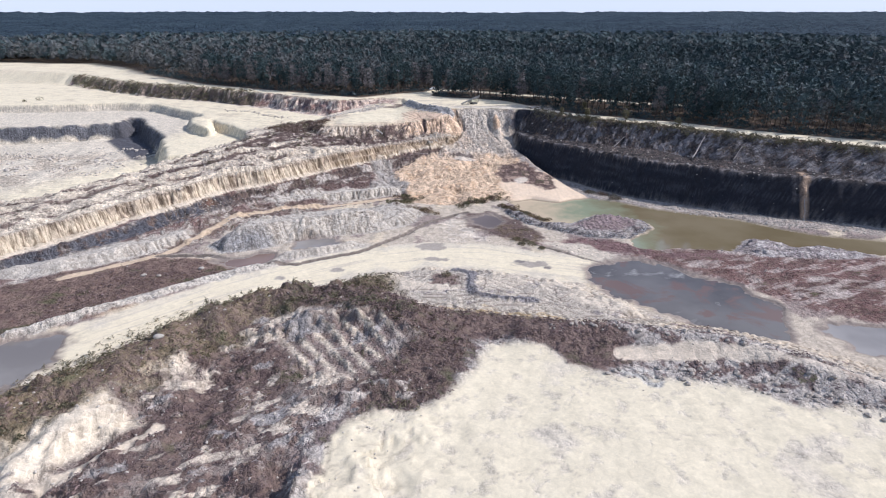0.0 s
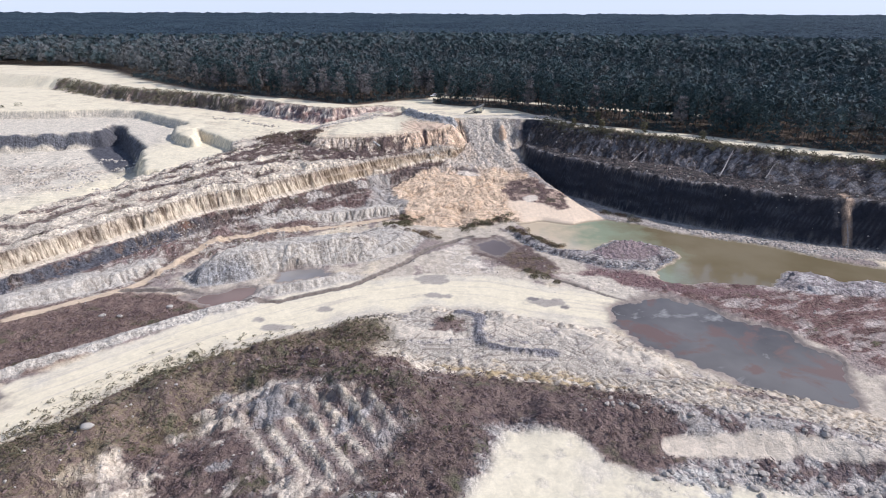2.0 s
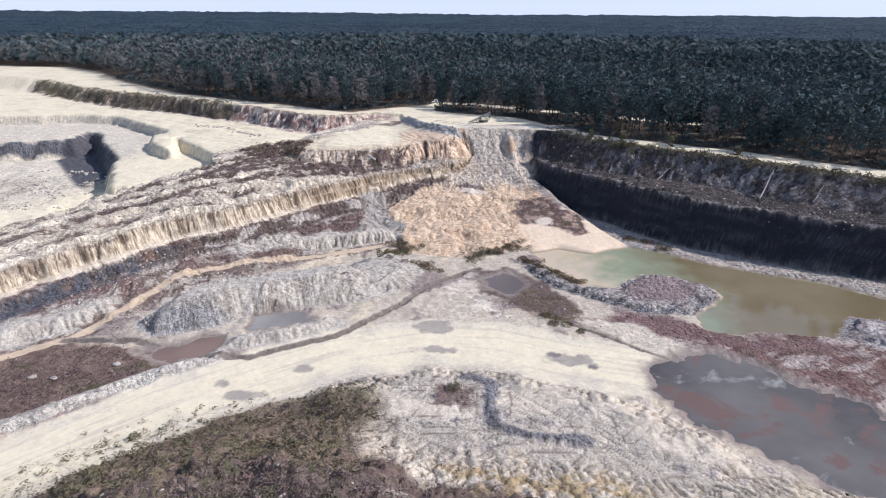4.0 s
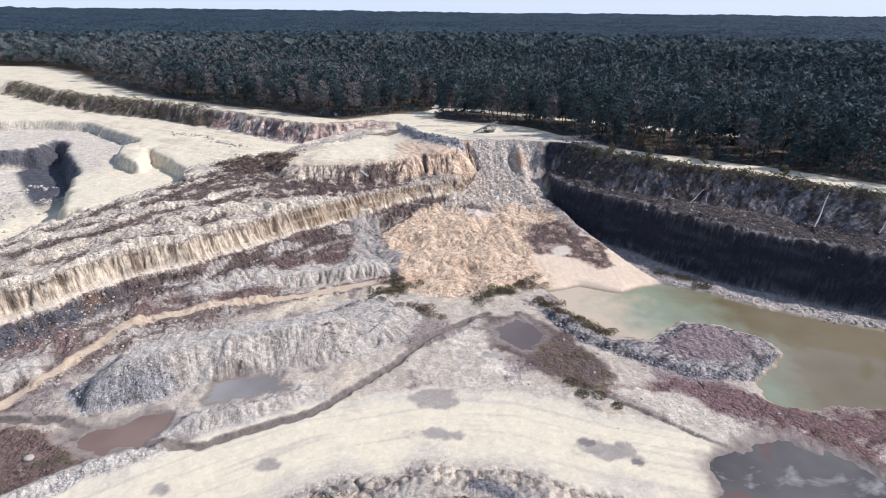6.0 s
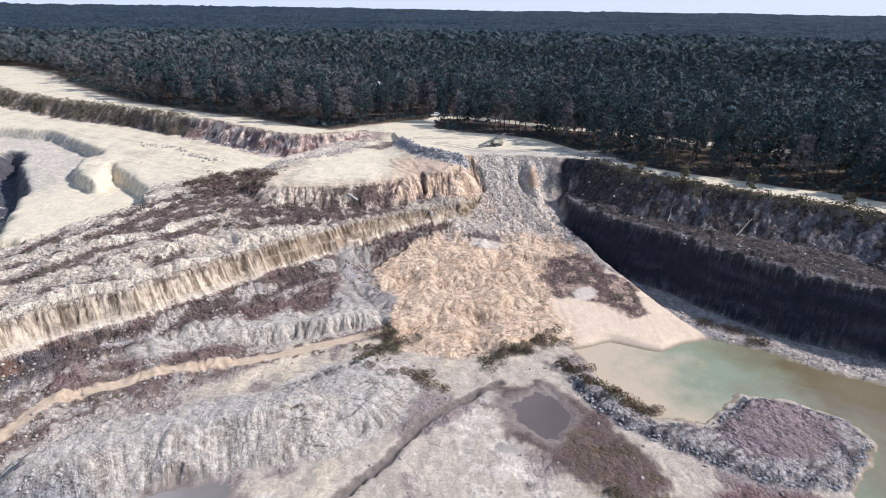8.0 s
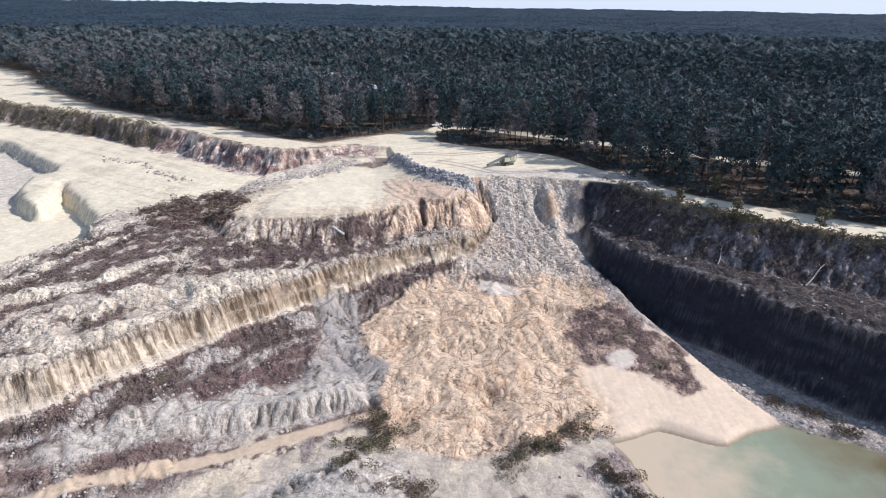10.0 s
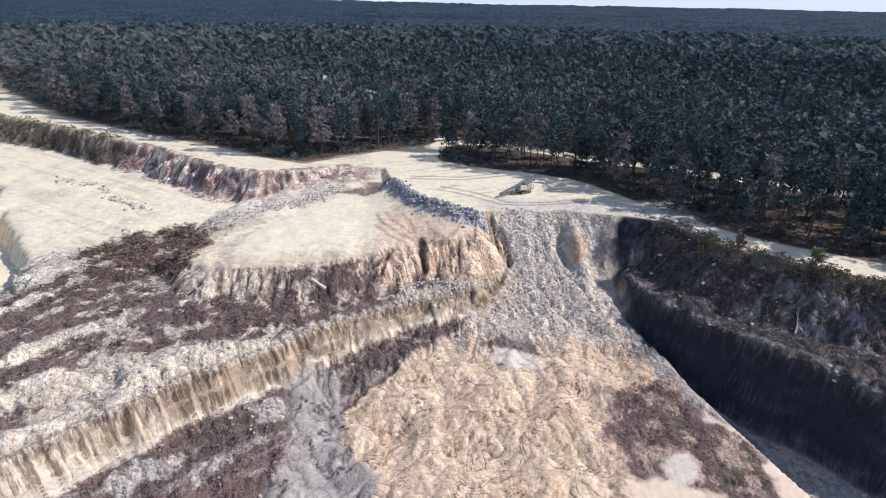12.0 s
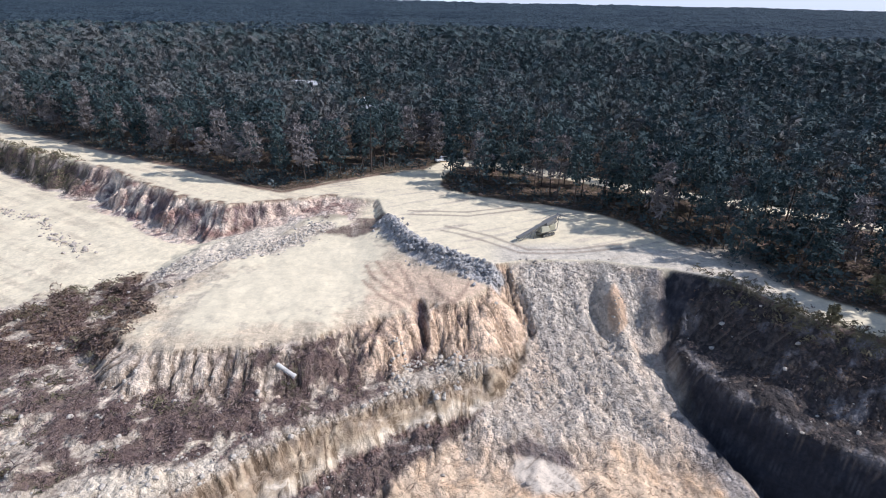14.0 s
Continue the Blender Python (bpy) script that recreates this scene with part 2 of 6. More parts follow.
    notch = np.minimum(line_distance(x, y, [(-11.5, 322), (-10.5, 317), (-10, 313), (-12, 309)]), np.minimum(line_distance(x, y, [(-3, 319), (-2, 313), (-3, 308)]), line_distance(x, y, [(-19, 315), (-20, 309)])) + 0.9) + 0.5 * n2
    d_berm = line_distance(x, y, BERM)
    padtop = np.maximum(np.interp(y, [300, 335, 355, 376], [22.8, 23.2, 24.2, 26.0]), 25.6 - 0.16 * d_berm)
    body = padtop + 0.3 * n1 + 0.1 * lump * smooth(d_pad, 10, 2) - np.where(y < 330, 0.62 + 0.22 * smooth(x, 3, 8), 0.3) * rounded(-d_pad, 3.5) - 2.4 * smooth(notch, 1.5, 0.0) * smooth(d_pad, 3, -1)
    z, face = np.maximum(z, body), np.where((body > z) & (y < 345), s_pad, face)
    # the slide from the pad down to the pond
    d_top = line_distance(x, y, TALUS_TOP)
    d_tal = line_distance(x, y, TALUS, True)
    fan = np.interp(d_top, [0, 3, 12, 26, 38, 50, 62, 80, 94], [26.6, 24.5, 17.5, 10.2, 7.9, 6.2, 4.3, 1.9, 0.6])
    low = smooth(d_top, 22, 34)
    wx, wy = x + 2.6 * fbm(x, y, 7, 2, 65), y + 2.6 * fbm(x, y, 7, 2, 66)
    wrinkle = ridged(wx, wy * 0.55, 2.1, 64) + 0.5 * ridged(wx, wy * 0.7, 1.15, 67)
    calm = 1 - 0.9 * smooth(d_top, 50, 58) * smooth(x + 3 * n1, 25, 31)
    fan = fan + calm * ((0.5 + 0.4 * low) * n1 + (0.3 - 0.15 * low) * n2 + 0.18 * (1 - low) * lump - low * 0.9 * crack + 0.2 * low * wrinkle + 0.4 * ridged(x, y, 9, 61) * low) - 0.9 * np.maximum(0, -d_tal)
    fan = fan + (1 - low) * (0.2 * ridged(x + 0.35 * y + 1.5 * n1, y * 0.12, 5.5, 62) - 0.45 * smooth(np.abs(perlin((x + 0.42 * y) / 9 + 0.2 * n1, y / 60, 68)), 0.05, 0.0) + 0.25 * lump) * smooth(d_top, 0, 8)
    z, face = np.maximum(z, fan), np.where(fan > z, x + 0.4 * y, face)
    # the ledge over the dark wall, and the upland
    d_led, s_led = line_distance(x, y, LEDGE, True, True)
    d_led = d_led + 0.9 * n1 + 1.0 * perlin(s_led / 13, d_led / 30, 42) - 0.25 * gully(s_led, d_led, 5, 341) + 0.35 * perlin(s_led / 30, z / 1.5, 43)
    body = 16.3 + 0.6 * n1 + 0.7 * lump + 0.1 * np.clip(d_led, 0, 6) - 2.3 * np.maximum(0, -d_led)
    z, face = np.maximum(z, body), np.where(body > z, s_led, face)
    d_rim, s_rim = line_distance(x, y, RIM, True, True)
    g_rim = 0.8 * gully(s_rim, d_rim, 3.4, 351) + 0.8 * gully(s_rim, d_rim, 9.0, 353)
    step = smooth(x, -20, -50) * (1.5 * perlin(s_rim / 6, d_rim / 3, 354) + 2.6 * perlin(s_rim / 15, d_rim / 20, 355))
    dr = d_rim + step * smooth(d_rim, 3, 0) + 0.8 * n1 * smooth(x, 30, 60) - (0.6 * g_rim * smooth(x, -10, -40) + 0.8 * g_rim - 1.6 * n1 * smooth(x, -20, -50)) * smooth(d_rim, 1.5, -1.5)
    slope = np.interp(x, [-70, -25, 0, 40, 62], [1.15, 1.0, 0.9, 1.1, 0.8])
    upland = 26.9 + 0.10 * n1 - slope * np.maximum(0, -dr) + np.where(dr < -1, 0.6 * lump, 0)
    upland = np.where((x > 44) & (upland < 15.5), -9, upland)
    z, face = np.maximum(z, upland), np.where(upland > z, s_rim, face)
    z = z + 1.5 * np.exp(-(d_berm / 2.3) ** 2) * (1 + 0.4 * n1)
    z = z - 3.2 * np.exp(-((x - 35.5) ** 2 / 8 + (y - 320) ** 2 / 60)) - 2.2 * np.exp(-((x - 25.5 - 0.2 * (330 - y)) ** 2 / 3 + (y - 325) ** 2 / 40)) + 1.6 * np.exp(-((x - 30 - 0.1 * (326 - y)) ** 2 / 3.5 + (y - 325.5) ** 2 / 24))
    # spoil mounds and banks on the pit floor
    for pts, top, rise in ((MOUND, 6.2, 0.62), (MOUND_EAST, 3.0, 0.38), (MOUND_SIDE, 2.8, 0.5), (BANK, 3.6, 0.7), (BANK_LEFT, 3.0, 0.5), (PENINSULA, 1.7, 0.6), (LOWER, 4.0, 0.4), (SHOAL, 1.5, 0.55)):
        dm, sm = line_distance(x, y, pts, True, True)
        dm = dm - 0.32 * gully(sm, dm, 1.7, 361) * smooth(dm, 9, 4) * smooth(dm, -1, 1.5)
        face = np.where(dm > 0, sm, face)
        body = np.minimum(top, 0.5 + rise * np.maximum(0, dm + 0.6 * n1))
        z = np.where(dm > -1, np.maximum(z, body + smooth(dm, -1, 3) * (0.5 * n1 + 0.34 * lump + 0.15 * ridged(x, y, 6.5, 63))), z)
    # the foreground plateau
    d_fore = line_distance(x, y, FORE, True)
    rough = smooth(line_distance(x, y, [(-20, 30), (-19, 66), (-12, 77), (2, 80), (9, 99), (40, 99), (70, 88)]), 60, 0)
    west = smooth(x, 8, -16)
    bad = west * smooth(d_fore, -30, -8)
    fore = 15.2 + 0.18 * n1 + bad * (1.0 * n1 + 0.7 * lump + 0.7 * ridged(x, y, 9, 44)) + 0.5 * lump * smooth(d_fore, 12, -2) + np.interp(d_fore, [-45, -36, -20, 0, 6], [-22, -15.5, -8.8, 0.2, 0])
    d_kn, s_kn = line_distance(x, y, [(-27, 101), (-18, 104), (-9, 102), (-5, 97)], along=True)
    fore = fore + np.interp(d_kn, [0, 2, 14, 22], [2.0, 1.9, 0.4, 0]) + 0.0
    ribs = np.cos(2 * np.pi * (0.77 * x + 0.64 * y + 0.6 * n1) / 2.9) * smooth(line_distance(x, y, [(-33, 99), (-24, 104), (-9, 103), (-5, 92), (-14, 86), (-28, 88)], True) + 1.5 * n1, -1, 2)
    fore = fore + 0.2 * ribs * (1 + 0.6 * n2)
    fore = fore + 4.2 * np.exp(-(line_distance(x, y, CREST) / 8.0) ** 2) + 2.4 * np.exp(-(line_distance(x, y, [(18, 103), (36, 103), (60, 97), (80, 80)]) / 4.5) ** 2)
    d_edge = line_distance(x, y, [(-20, 40), (-20.5, 60), (-20.5, 70), (-18, 79), (-13, 83), (-7, 83)]) + 0.8 * n1
    fore = fore + (1.3 + 0.8 * n1) * np.exp(-(d_edge / 1.7) ** 2) + 1.6 * np.exp(-(line_distance(x, y, [(-62, 62), (-59, 72), (-54, 76)]) / 3.0) ** 2)
    z = np.where(d_fore > -48, np.maximum(z, fore), z)
    z = z + np.clip(0.18 + 0.4 * perlin(x / 19, y / 19, 38), 0.02, 0.5) * lump * smooth(z, 0.9, 1.6) * smooth(13 - z, 0, 3) * smooth(d_fore, -20, -30) * smooth(d_tal, 0, -3) * smooth(d_led, -14, -17)
    d_spur = line_distance(x, y, [(4, 160), (9, 157), (8, 149), (9, 143), (15, 140), (25, 139)]) + 0.6 * n1
    z = z + (1.0 + 0.5 * lump) * np.exp(-(d_spur / 1.6) ** 2) * smooth(d_fore, -12, -20)
    d_bank = line_distance(x, y, [(-112, 126), (-100, 137), (-88, 147), (-76, 158), (-66, 166), (-56, 172)]) + 0.8 * n1
    # roads are graded, creeks and pools cut
    d_road = line_distance(x, y, ROAD)
    k = smooth(d_road, 15, 9) * smooth(d_fore, -16, -22)
    z = z + k * (0.62 + 0.08 * n1 - z)
    z = z + (1.1 + 0.7 * n1 + 0.5 * lump) * np.exp(-(d_bank / 2.2) ** 2)
    d_creek = np.minimum(line_distance(x, y, CREEK), line_distance(x, y, DITCH) + 0.7) + 0.5 * n2
    z = z - 0.8 * smooth(d_creek, 1.3, 0.3) * (z < 3)
    beach = smooth(x, 76, 64) * smooth(y, 222, 232)
    d_pond = line_distance(x, y, POND, True) + 0.8 * n2 * (1 - beach) + 1.6 * perlin(x / 11, y / 11, 69) * beach
    z = np.where(d_pond > -3, np.minimum(z, np.maximum(z - 2.5, np.interp(d_pond, [-3, 0, 6], [1.6, -0.02, -0.8]))), z)
    pools = np.full(x.shape, -99.0)
    bars = smooth(fbm(x, y, 15, 3, 77), 0.12, 0.5)
    for pts, level in POOLS:
        dp = line_distance(x, y, pts, True) + 2.4 * n1 + 0.8 * n2
        z = np.where((dp > -6) & (dp <= 0), np.maximum(z, level + 0.12 * np.clip(-dp, 0, 2)), z)
        z = np.where(dp > -2, np.minimum(z, level + np.interp(dp, [-2, 0, 3], [1.2, 0, -0.30]) + 0.18 * bars * smooth(dp, 0, 3)), z)
        pools = np.maximum(pools, dp)
    # far country, rising a little towards the sky line
    far = np.hypot(x, y - 100)
    z = z + np.interp(far, [600, 2000, 4700, 9000], [0, 4, 36, 50]) + smooth(far, 900, 3000) * 7 * fbm(x, y, 900, 2, 71)
    return z, dict(n1=n1, n2=n2, big=big, flute=flute, hill=dh, south=south, pad=d_pad, top=d_top, tal=d_tal, led=d_led, rim=dr, fore=d_fore, road=d_road, creek=d_creek, pond=d_pond, pools=pools, bars=bars, d_kn=d_kn, ribs=ribs, edge=d_edge, bank=d_bank, spur=d_spur, face=face, notch=notch, s_lip=s_lip, g_lip=g_lip, g_pad=g_pad, g_rim=g_rim, lump=lump, crack=crack, berm=d_berm, lip=d_lip, rows=rows, flat=d_flat, west=west, nw=nw)


# ---- materials ----
def material(name, rough=0.9, spec=0.3):
    m = bpy.data.materials.new(name)
    m.use_nodes = True
    nt = m.node_tree
    b = nt.nodes["Principled BSDF"]
    b.inputs["Roughness"].default_value, b.inputs["Specular IOR Level"].default_value = rough, spec
    return m, nt, b


def noise_node(nt, scale, detail=4.0, rough=0.6, vec=None, warp=0.0):
    n = nt.nodes.new("ShaderNodeTexNoise")
    n.inputs["Scale"].default_value, n.inputs["Detail"].default_value, n.inputs["Roughness"].default_value = scale, detail, rough
    n.inputs["Distortion"].default_value = warp
    if vec is not None:
        nt.links.new(vec, n.inputs["Vector"])
    return n.outputs["Fac"]


def ramp(nt, fac, lo, hi, a=0.0, b=1.0):
    r = nt.nodes.new("ShaderNodeMapRange")
    r.clamp = True
    for key, v in zip(("From Min", "From Max", "To Min", "To Max"), (lo, hi, a, b)):
        if hasattr(v, "default_value") or hasattr(v, "is_linked"):
            nt.links.new(v, r.inputs[key])
        else:
            r.inputs[key].default_value = v
    nt.links.new(fac, r.inputs["Value"])
    return r.outputs["Result"]


def mix(nt, fac, a, b, kind="MIX"):
    m = nt.nodes.new("ShaderNodeMix")
    m.data_type, m.blend_type = "RGBA", kind
    for key, v in ((0, fac), (6, a), (7, b)):
        if isinstance(v, (int, float)):
            m.inputs[key].default_value = v if key == 0 else (v, v, v, 1)
        elif isinstance(v, tuple):
            m.inputs[key].default_value = (*v, 1)
        else:
            nt.links.new(v, m.inputs[key])
    return m.outputs[2]


def maths(nt, op, a, b=0.0):
    m = nt.nodes.new("ShaderNodeMath")
    m.operation = op
    for key, v in ((0, a), (1, b)):
        if isinstance(v, (int, float)):
            m.inputs[key].default_value = v
        else:
            nt.links.new(v, m.inputs[key])
    return m.outputs[0]


def attribute(nt, name):
    a = nt.nodes.new("ShaderNodeAttribute")
    a.attribute_name = name
    return a


def place(nt):
    return nt.nodes.new("ShaderNodeTexCoord").outputs["Object"]


def relief(nt, bsdf, height, strength, distance):
    b = nt.nodes.new("ShaderNodeBump")
    b.inputs["Distance"].default_value = distance
    if isinstance(strength, (int, float)):
        b.inputs["Strength"].default_value = strength
    else:
        nt.links.new(strength, b.inputs["Strength"])
    nt.links.new(height, b.inputs["Height"])
    nt.links.new(b.outputs["Normal"], bsdf.inputs["Normal"])


def plain(name, colour, rough=0.8, metal=0.0, vary=0.25, scale=2.0, spec=0.3):
    """A surface of one colour with uneven tone at two scales and a little relief."""
    m, nt, b = material(name, rough, spec)
    p = place(nt)
    f = maths(nt, "ADD", maths(nt, "MULTIPLY", noise_node(nt, scale, 5, 0.65, p), 0.6), maths(nt, "MULTIPLY", noise_node(nt, scale * 9, 3, 0.6, p), 0.4))
    c = mix(nt, ramp(nt, f, 0.3, 0.7), tuple(v * (1 - vary) for v in colour), tuple(min(1, v * (1 + vary)) for v in colour))
    nt.links.new(c, b.inputs["Base Color"])
    b.inputs["Metallic"].default_value = metal
    relief(nt, b, f, 0.4, 0.05 / scale)
    return m


def soil_material():
    m, nt, b = material("bare_soil", 0.93, 0.12)
    p = place(nt)
    soil, mask = attribute(nt, "soil"), attribute(nt, "cover")
    sep = nt.nodes.new("ShaderNodeSeparateColor")
    nt.links.new(mask.outputs["Color"], sep.inputs["Color"])
    scrub, rubble, wet = sep.outputs
    wide, mid, fine = noise_node(nt, 0.16, 4, 0.6, p), noise_node(nt, 0.62, 4, 0.6, p, 0.7), noise_node(nt, 1.9, 3, 0.6, p, 0.7)
    tone = maths(nt, "ADD", maths(nt, "MULTIPLY", wide, 0.4), maths(nt, "ADD", maths(nt, "MULTIPLY", mid, 1.0), maths(nt, "MULTIPLY", fine, 0.6)))
    dev = maths(nt, "MULTIPLY", maths(nt, "SUBTRACT", tone, 1.0), ramp(nt, rubble, 0.1, 1, 0.3, 2.1))
    dev = maths(nt, "MAXIMUM", maths(nt, "MINIMUM", dev, 0.42), -0.6)
    col = mix(nt, 1.0, soil.outputs["Color"], maths(nt, "ADD", 1.0, dev), "MULTIPLY")
    # small creases of broken ground, their shade put into the colour
    crease_shade = maths(nt, "MULTIPLY", ramp(nt, maths(nt, "ABSOLUTE", maths(nt, "SUBTRACT", mid, 0.5)), 0.02, 0.004), ramp(nt, maths(nt, "MULTIPLY", rubble, wide), 0.25, 0.6, 0.0, 0.22))
    col = mix(nt, crease_shade, col, mix(nt, 1.0, col, (0.42, 0.38, 0.35), "MULTIPLY"))
    # wash marks down steep faces
    geo = nt.nodes.new("ShaderNodeNewGeometry")
    sn = nt.nodes.new("ShaderNodeSeparateXYZ")
    nt.links.new(geo.outputs["True Normal"], sn.inputs[0])
    steep = maths(nt, "MULTIPLY", ramp(nt, sn.outputs["Z"], 0.95, 0.72), soil.outputs["Alpha"])
    pz = nt.nodes.new("ShaderNodeSeparateXYZ")
    nt.links.new(p, pz.inputs[0])
    run = nt.nodes.new("ShaderNodeCombineXYZ")
    nt.links.new(maths(nt, "ADD", attribute(nt, "along").outputs["Fac"], maths(nt, "MULTIPLY", mid, 1.1)), run.inputs[0])
    nt.links.new(maths(nt, "MULTIPLY", pz.outputs["Z"], 0.13), run.inputs[1])
    streak = noise_node(nt, 1.0, 5, 0.62, run.outputs[0])
    washed = mix(nt, ramp(nt, streak, 0.42, 0.55), mix(nt, 1.0, col, (0.40, 0.35, 0.30), "MULTIPLY"), mix(nt, 1.0, col, (1.22, 1.2, 1.15), "MULTIPLY"))
    col = mix(nt, maths(nt, "MULTIPLY", steep, 0.9), col, washed)
    # cracks: thin winding lines where the clay has dried and slipped
    slip = noise_node(nt, 0.14, 5, 0.55, p, 1.2)
    slip_fine = noise_node(nt, 0.42, 4, 0.55, p, 1.6)
    open_wide = maths(nt, "MULTIPLY", ramp(nt, maths(nt, "ABSOLUTE", maths(nt, "SUBTRACT", slip, 0.5)), 0.016, 0.004), ramp(nt, wide, 0.42, 0.52))
    open_fine = maths(nt, "MULTIPLY", ramp(nt, maths(nt, "ABSOLUTE", maths(nt, "SUBTRACT", slip_fine, 0.5)), 0.02, 0.005), ramp(nt, wide, 0.56, 0.46))
    split = maths(nt, "MULTIPLY", maths(nt, "MAXIMUM", open_wide, maths(nt, "MULTIPLY", open_fine, 0.75)), mask.outputs["Alpha"])
    col = mix(nt, maths(nt, "MULTIPLY", split, 0.85), col, mix(nt, 1.0, col, (0.30, 0.26, 0.25), "MULTIPLY"))
    # stones: small pale and dark pieces where the ground is broken
    v = nt.nodes.new("ShaderNodeTexVoronoi")
    v.inputs["Scale"].default_value = 1.1
    nt.links.new(p, v.inputs["Vector"])
    stone = maths(nt, "MULTIPLY", ramp(nt, v.outputs["Distance"], 0.45, 0.25), ramp(nt, maths(nt, "MULTIPLY", rubble, mid), 0.28, 0.5))
    vs = nt.nodes.new("ShaderNodeSeparateColor")
    nt.links.new(v.outputs["Color"], vs.inputs["Color"])
    col = mix(nt, maths(nt, "MULTIPLY", stone, 0.5), col, mix(nt, 1.0, soil.outputs["Color"], ramp(nt, vs.outputs[0], 0, 1, 0.5, 1.45), "MULTIPLY"))
    # dry scrub and litter lying over the soil
    litter = mix(nt, ramp(nt, noise_node(nt, 0.3, 5, 0.65, p), 0.35, 0.65), (0.12, 0.082, 0.075), (0.27, 0.195, 0.155))
    litter = mix(nt, ramp(nt, noise_node(nt, 0.11, 3, 0.6, p), 0.55, 0.66), litter, (0.12, 0.115, 0.065))
    grain = maths(nt, "ADD", maths(nt, "MULTIPLY", mid, 0.6), maths(nt, "MULTIPLY", fine, 0.4))
    amount = ramp(nt, grain, maths(nt, "SUBTRACT", 0.72, maths(nt, "MULTIPLY", scrub, 0.42)), maths(nt, "SUBTRACT", 0.79, maths(nt, "MULTIPLY", scrub, 0.42)))
    col = mix(nt, maths(nt, "MULTIPLY", amount, 0.88), col, litter)
    col = mix(nt, maths(nt, "MULTIPLY", wet, 0.8), col, mix(nt, 1.0, col, (0.45, 0.42, 0.41), "MULTIPLY"))
    nt.links.new(col, b.inputs["Base Color"])
    nt.links.new(ramp(nt, wet, 0.3, 1.0, 0.93, 0.4), b.inputs["Roughness"])
    blocky = nt.nodes.new("ShaderNodeTexVoronoi")
    blocky.inputs["Scale"].default_value, blocky.inputs["Detail"].default_value = 0.75, 2.0
    nt.links.new(p, blocky.inputs["Vector"])
    crease = maths(nt, "ABSOLUTE", maths(nt, "SUBTRACT", mid, 0.5))
    nick = maths(nt, "ABSOLUTE", maths(nt, "SUBTRACT", fine, 0.5))
    height = maths(nt, "ADD", maths(nt, "ADD", maths(nt, "MULTIPLY", crease, 0.9), maths(nt, "SUBTRACT", maths(nt, "MULTIPLY", maths(nt, "MULTIPLY", streak, steep), 1.7), maths(nt, "MULTIPLY", split, 0.5))), maths(nt, "ADD", maths(nt, "MULTIPLY", nick, 0.8), maths(nt, "MULTIPLY", maths(nt, "MULTIPLY", blocky.outputs["Distance"], rubble), ramp(nt, wide, 0.38, 0.62, -0.25, -1.05))))
    relief(nt, b, height, ramp(nt, maths(nt, "ADD", rubble, maths(nt, "MULTIPLY", scrub, 0.3)), 0.15, 1, 0.02, 1.0), 0.85)
    return m


def water_material(name, deep, pale, rough=0.06, plume=False, mud_bed=False):
    m, nt, b = material(name, rough, 0.5)
    p = place(nt)
    c = mix(nt, ramp(nt, noise_node(nt, 0.035, 4, 0.5, p), 0.38, 0.62), deep, pale)
    if plume:  # washed-in sand clouds the pond at its head
        q = nt.nodes.new("ShaderNodeSeparateXYZ")
        nt.links.new(p, q.inputs[0])
        w = maths(nt, "ADD", q.outputs["X"], maths(nt, "MULTIPLY", noise_node(nt, 0.09, 5, 0.6, p), 46))
        c = mix(nt, ramp(nt, w, 108, 84), c, (0.27, 0.30, 0.20))
        c = mix(nt, ramp(nt, w, 82, 64), c, (0.56, 0.45, 0.31))
    if mud_bed:  # mud showing through the shallows
        mud = maths(nt, "ADD", noise_node(nt, 0.07, 5, 0.6, p, 0.5), maths(nt, "MULTIPLY", noise_node(nt, 0.9, 4, 0.6, p), 0.06))
        c = mix(nt, ramp(nt, mud, 0.545, 0.62, 0, 0.8), c, (0.165, 0.10, 0.078))
        c = mix(nt, ramp(nt, mud, 0.44, 0.36, 0, 0.6), c, (0.40, 0.38, 0.34))
    nt.links.new(c, b.inputs["Base Color"])
    b.inputs["IOR"].default_value = 1.33
    relief(nt, b, noise_node(nt, 1.6, 3, 0.6, p), 0.04, 0.05)
    return m


def foliage_material(name, dark, light, rough=0.75, gaps=0.0, grain=2.2):
    """Leaves: tone by spray, tree and place; gaps: the share of a spray that is open between its needles."""
    m, nt, b = material(name, rough, 0.15)
    p = place(nt)
    g = nt.nodes.new("ShaderNodeNewGeometry")
    o = nt.nodes.new("ShaderNodeObjectInfo")
    t = attribute(nt, "tint")
    f = maths(nt, "ADD", maths(nt, "MULTIPLY", g.outputs["Random Per Island"], 0.45), maths(nt, "ADD", maths(nt, "MULTIPLY", o.outputs["Random"], 0.2), maths(nt, "MULTIPLY", noise_node(nt, 0.09, 3, 0.6, p), 0.4)))
    col = mix(nt, f, dark, light)
    col = mix(nt, t.outputs["Fac"], col, (0.19, 0.165, 0.155))
    nt.links.new(col, b.inputs["Base Color"])
    if gaps:
        hole = nt.nodes.new("ShaderNodeBsdfTransparent")
        both = nt.nodes.new("ShaderNodeMixShader")
        cut = maths(nt, "GREATER_THAN", noise_node(nt, grain, 2, 0.7, p), 0.5 + 0.5 * (0.5 - gaps))
        nt.links.new(cut, both.inputs[0])
        nt.links.new(b.outputs[0], both.inputs[1])
        nt.links.new(hole.outputs[0], both.inputs[2])
        nt.links.new(both.outputs[0], nt.nodes["Material Output"].inputs["Surface"])
    return m


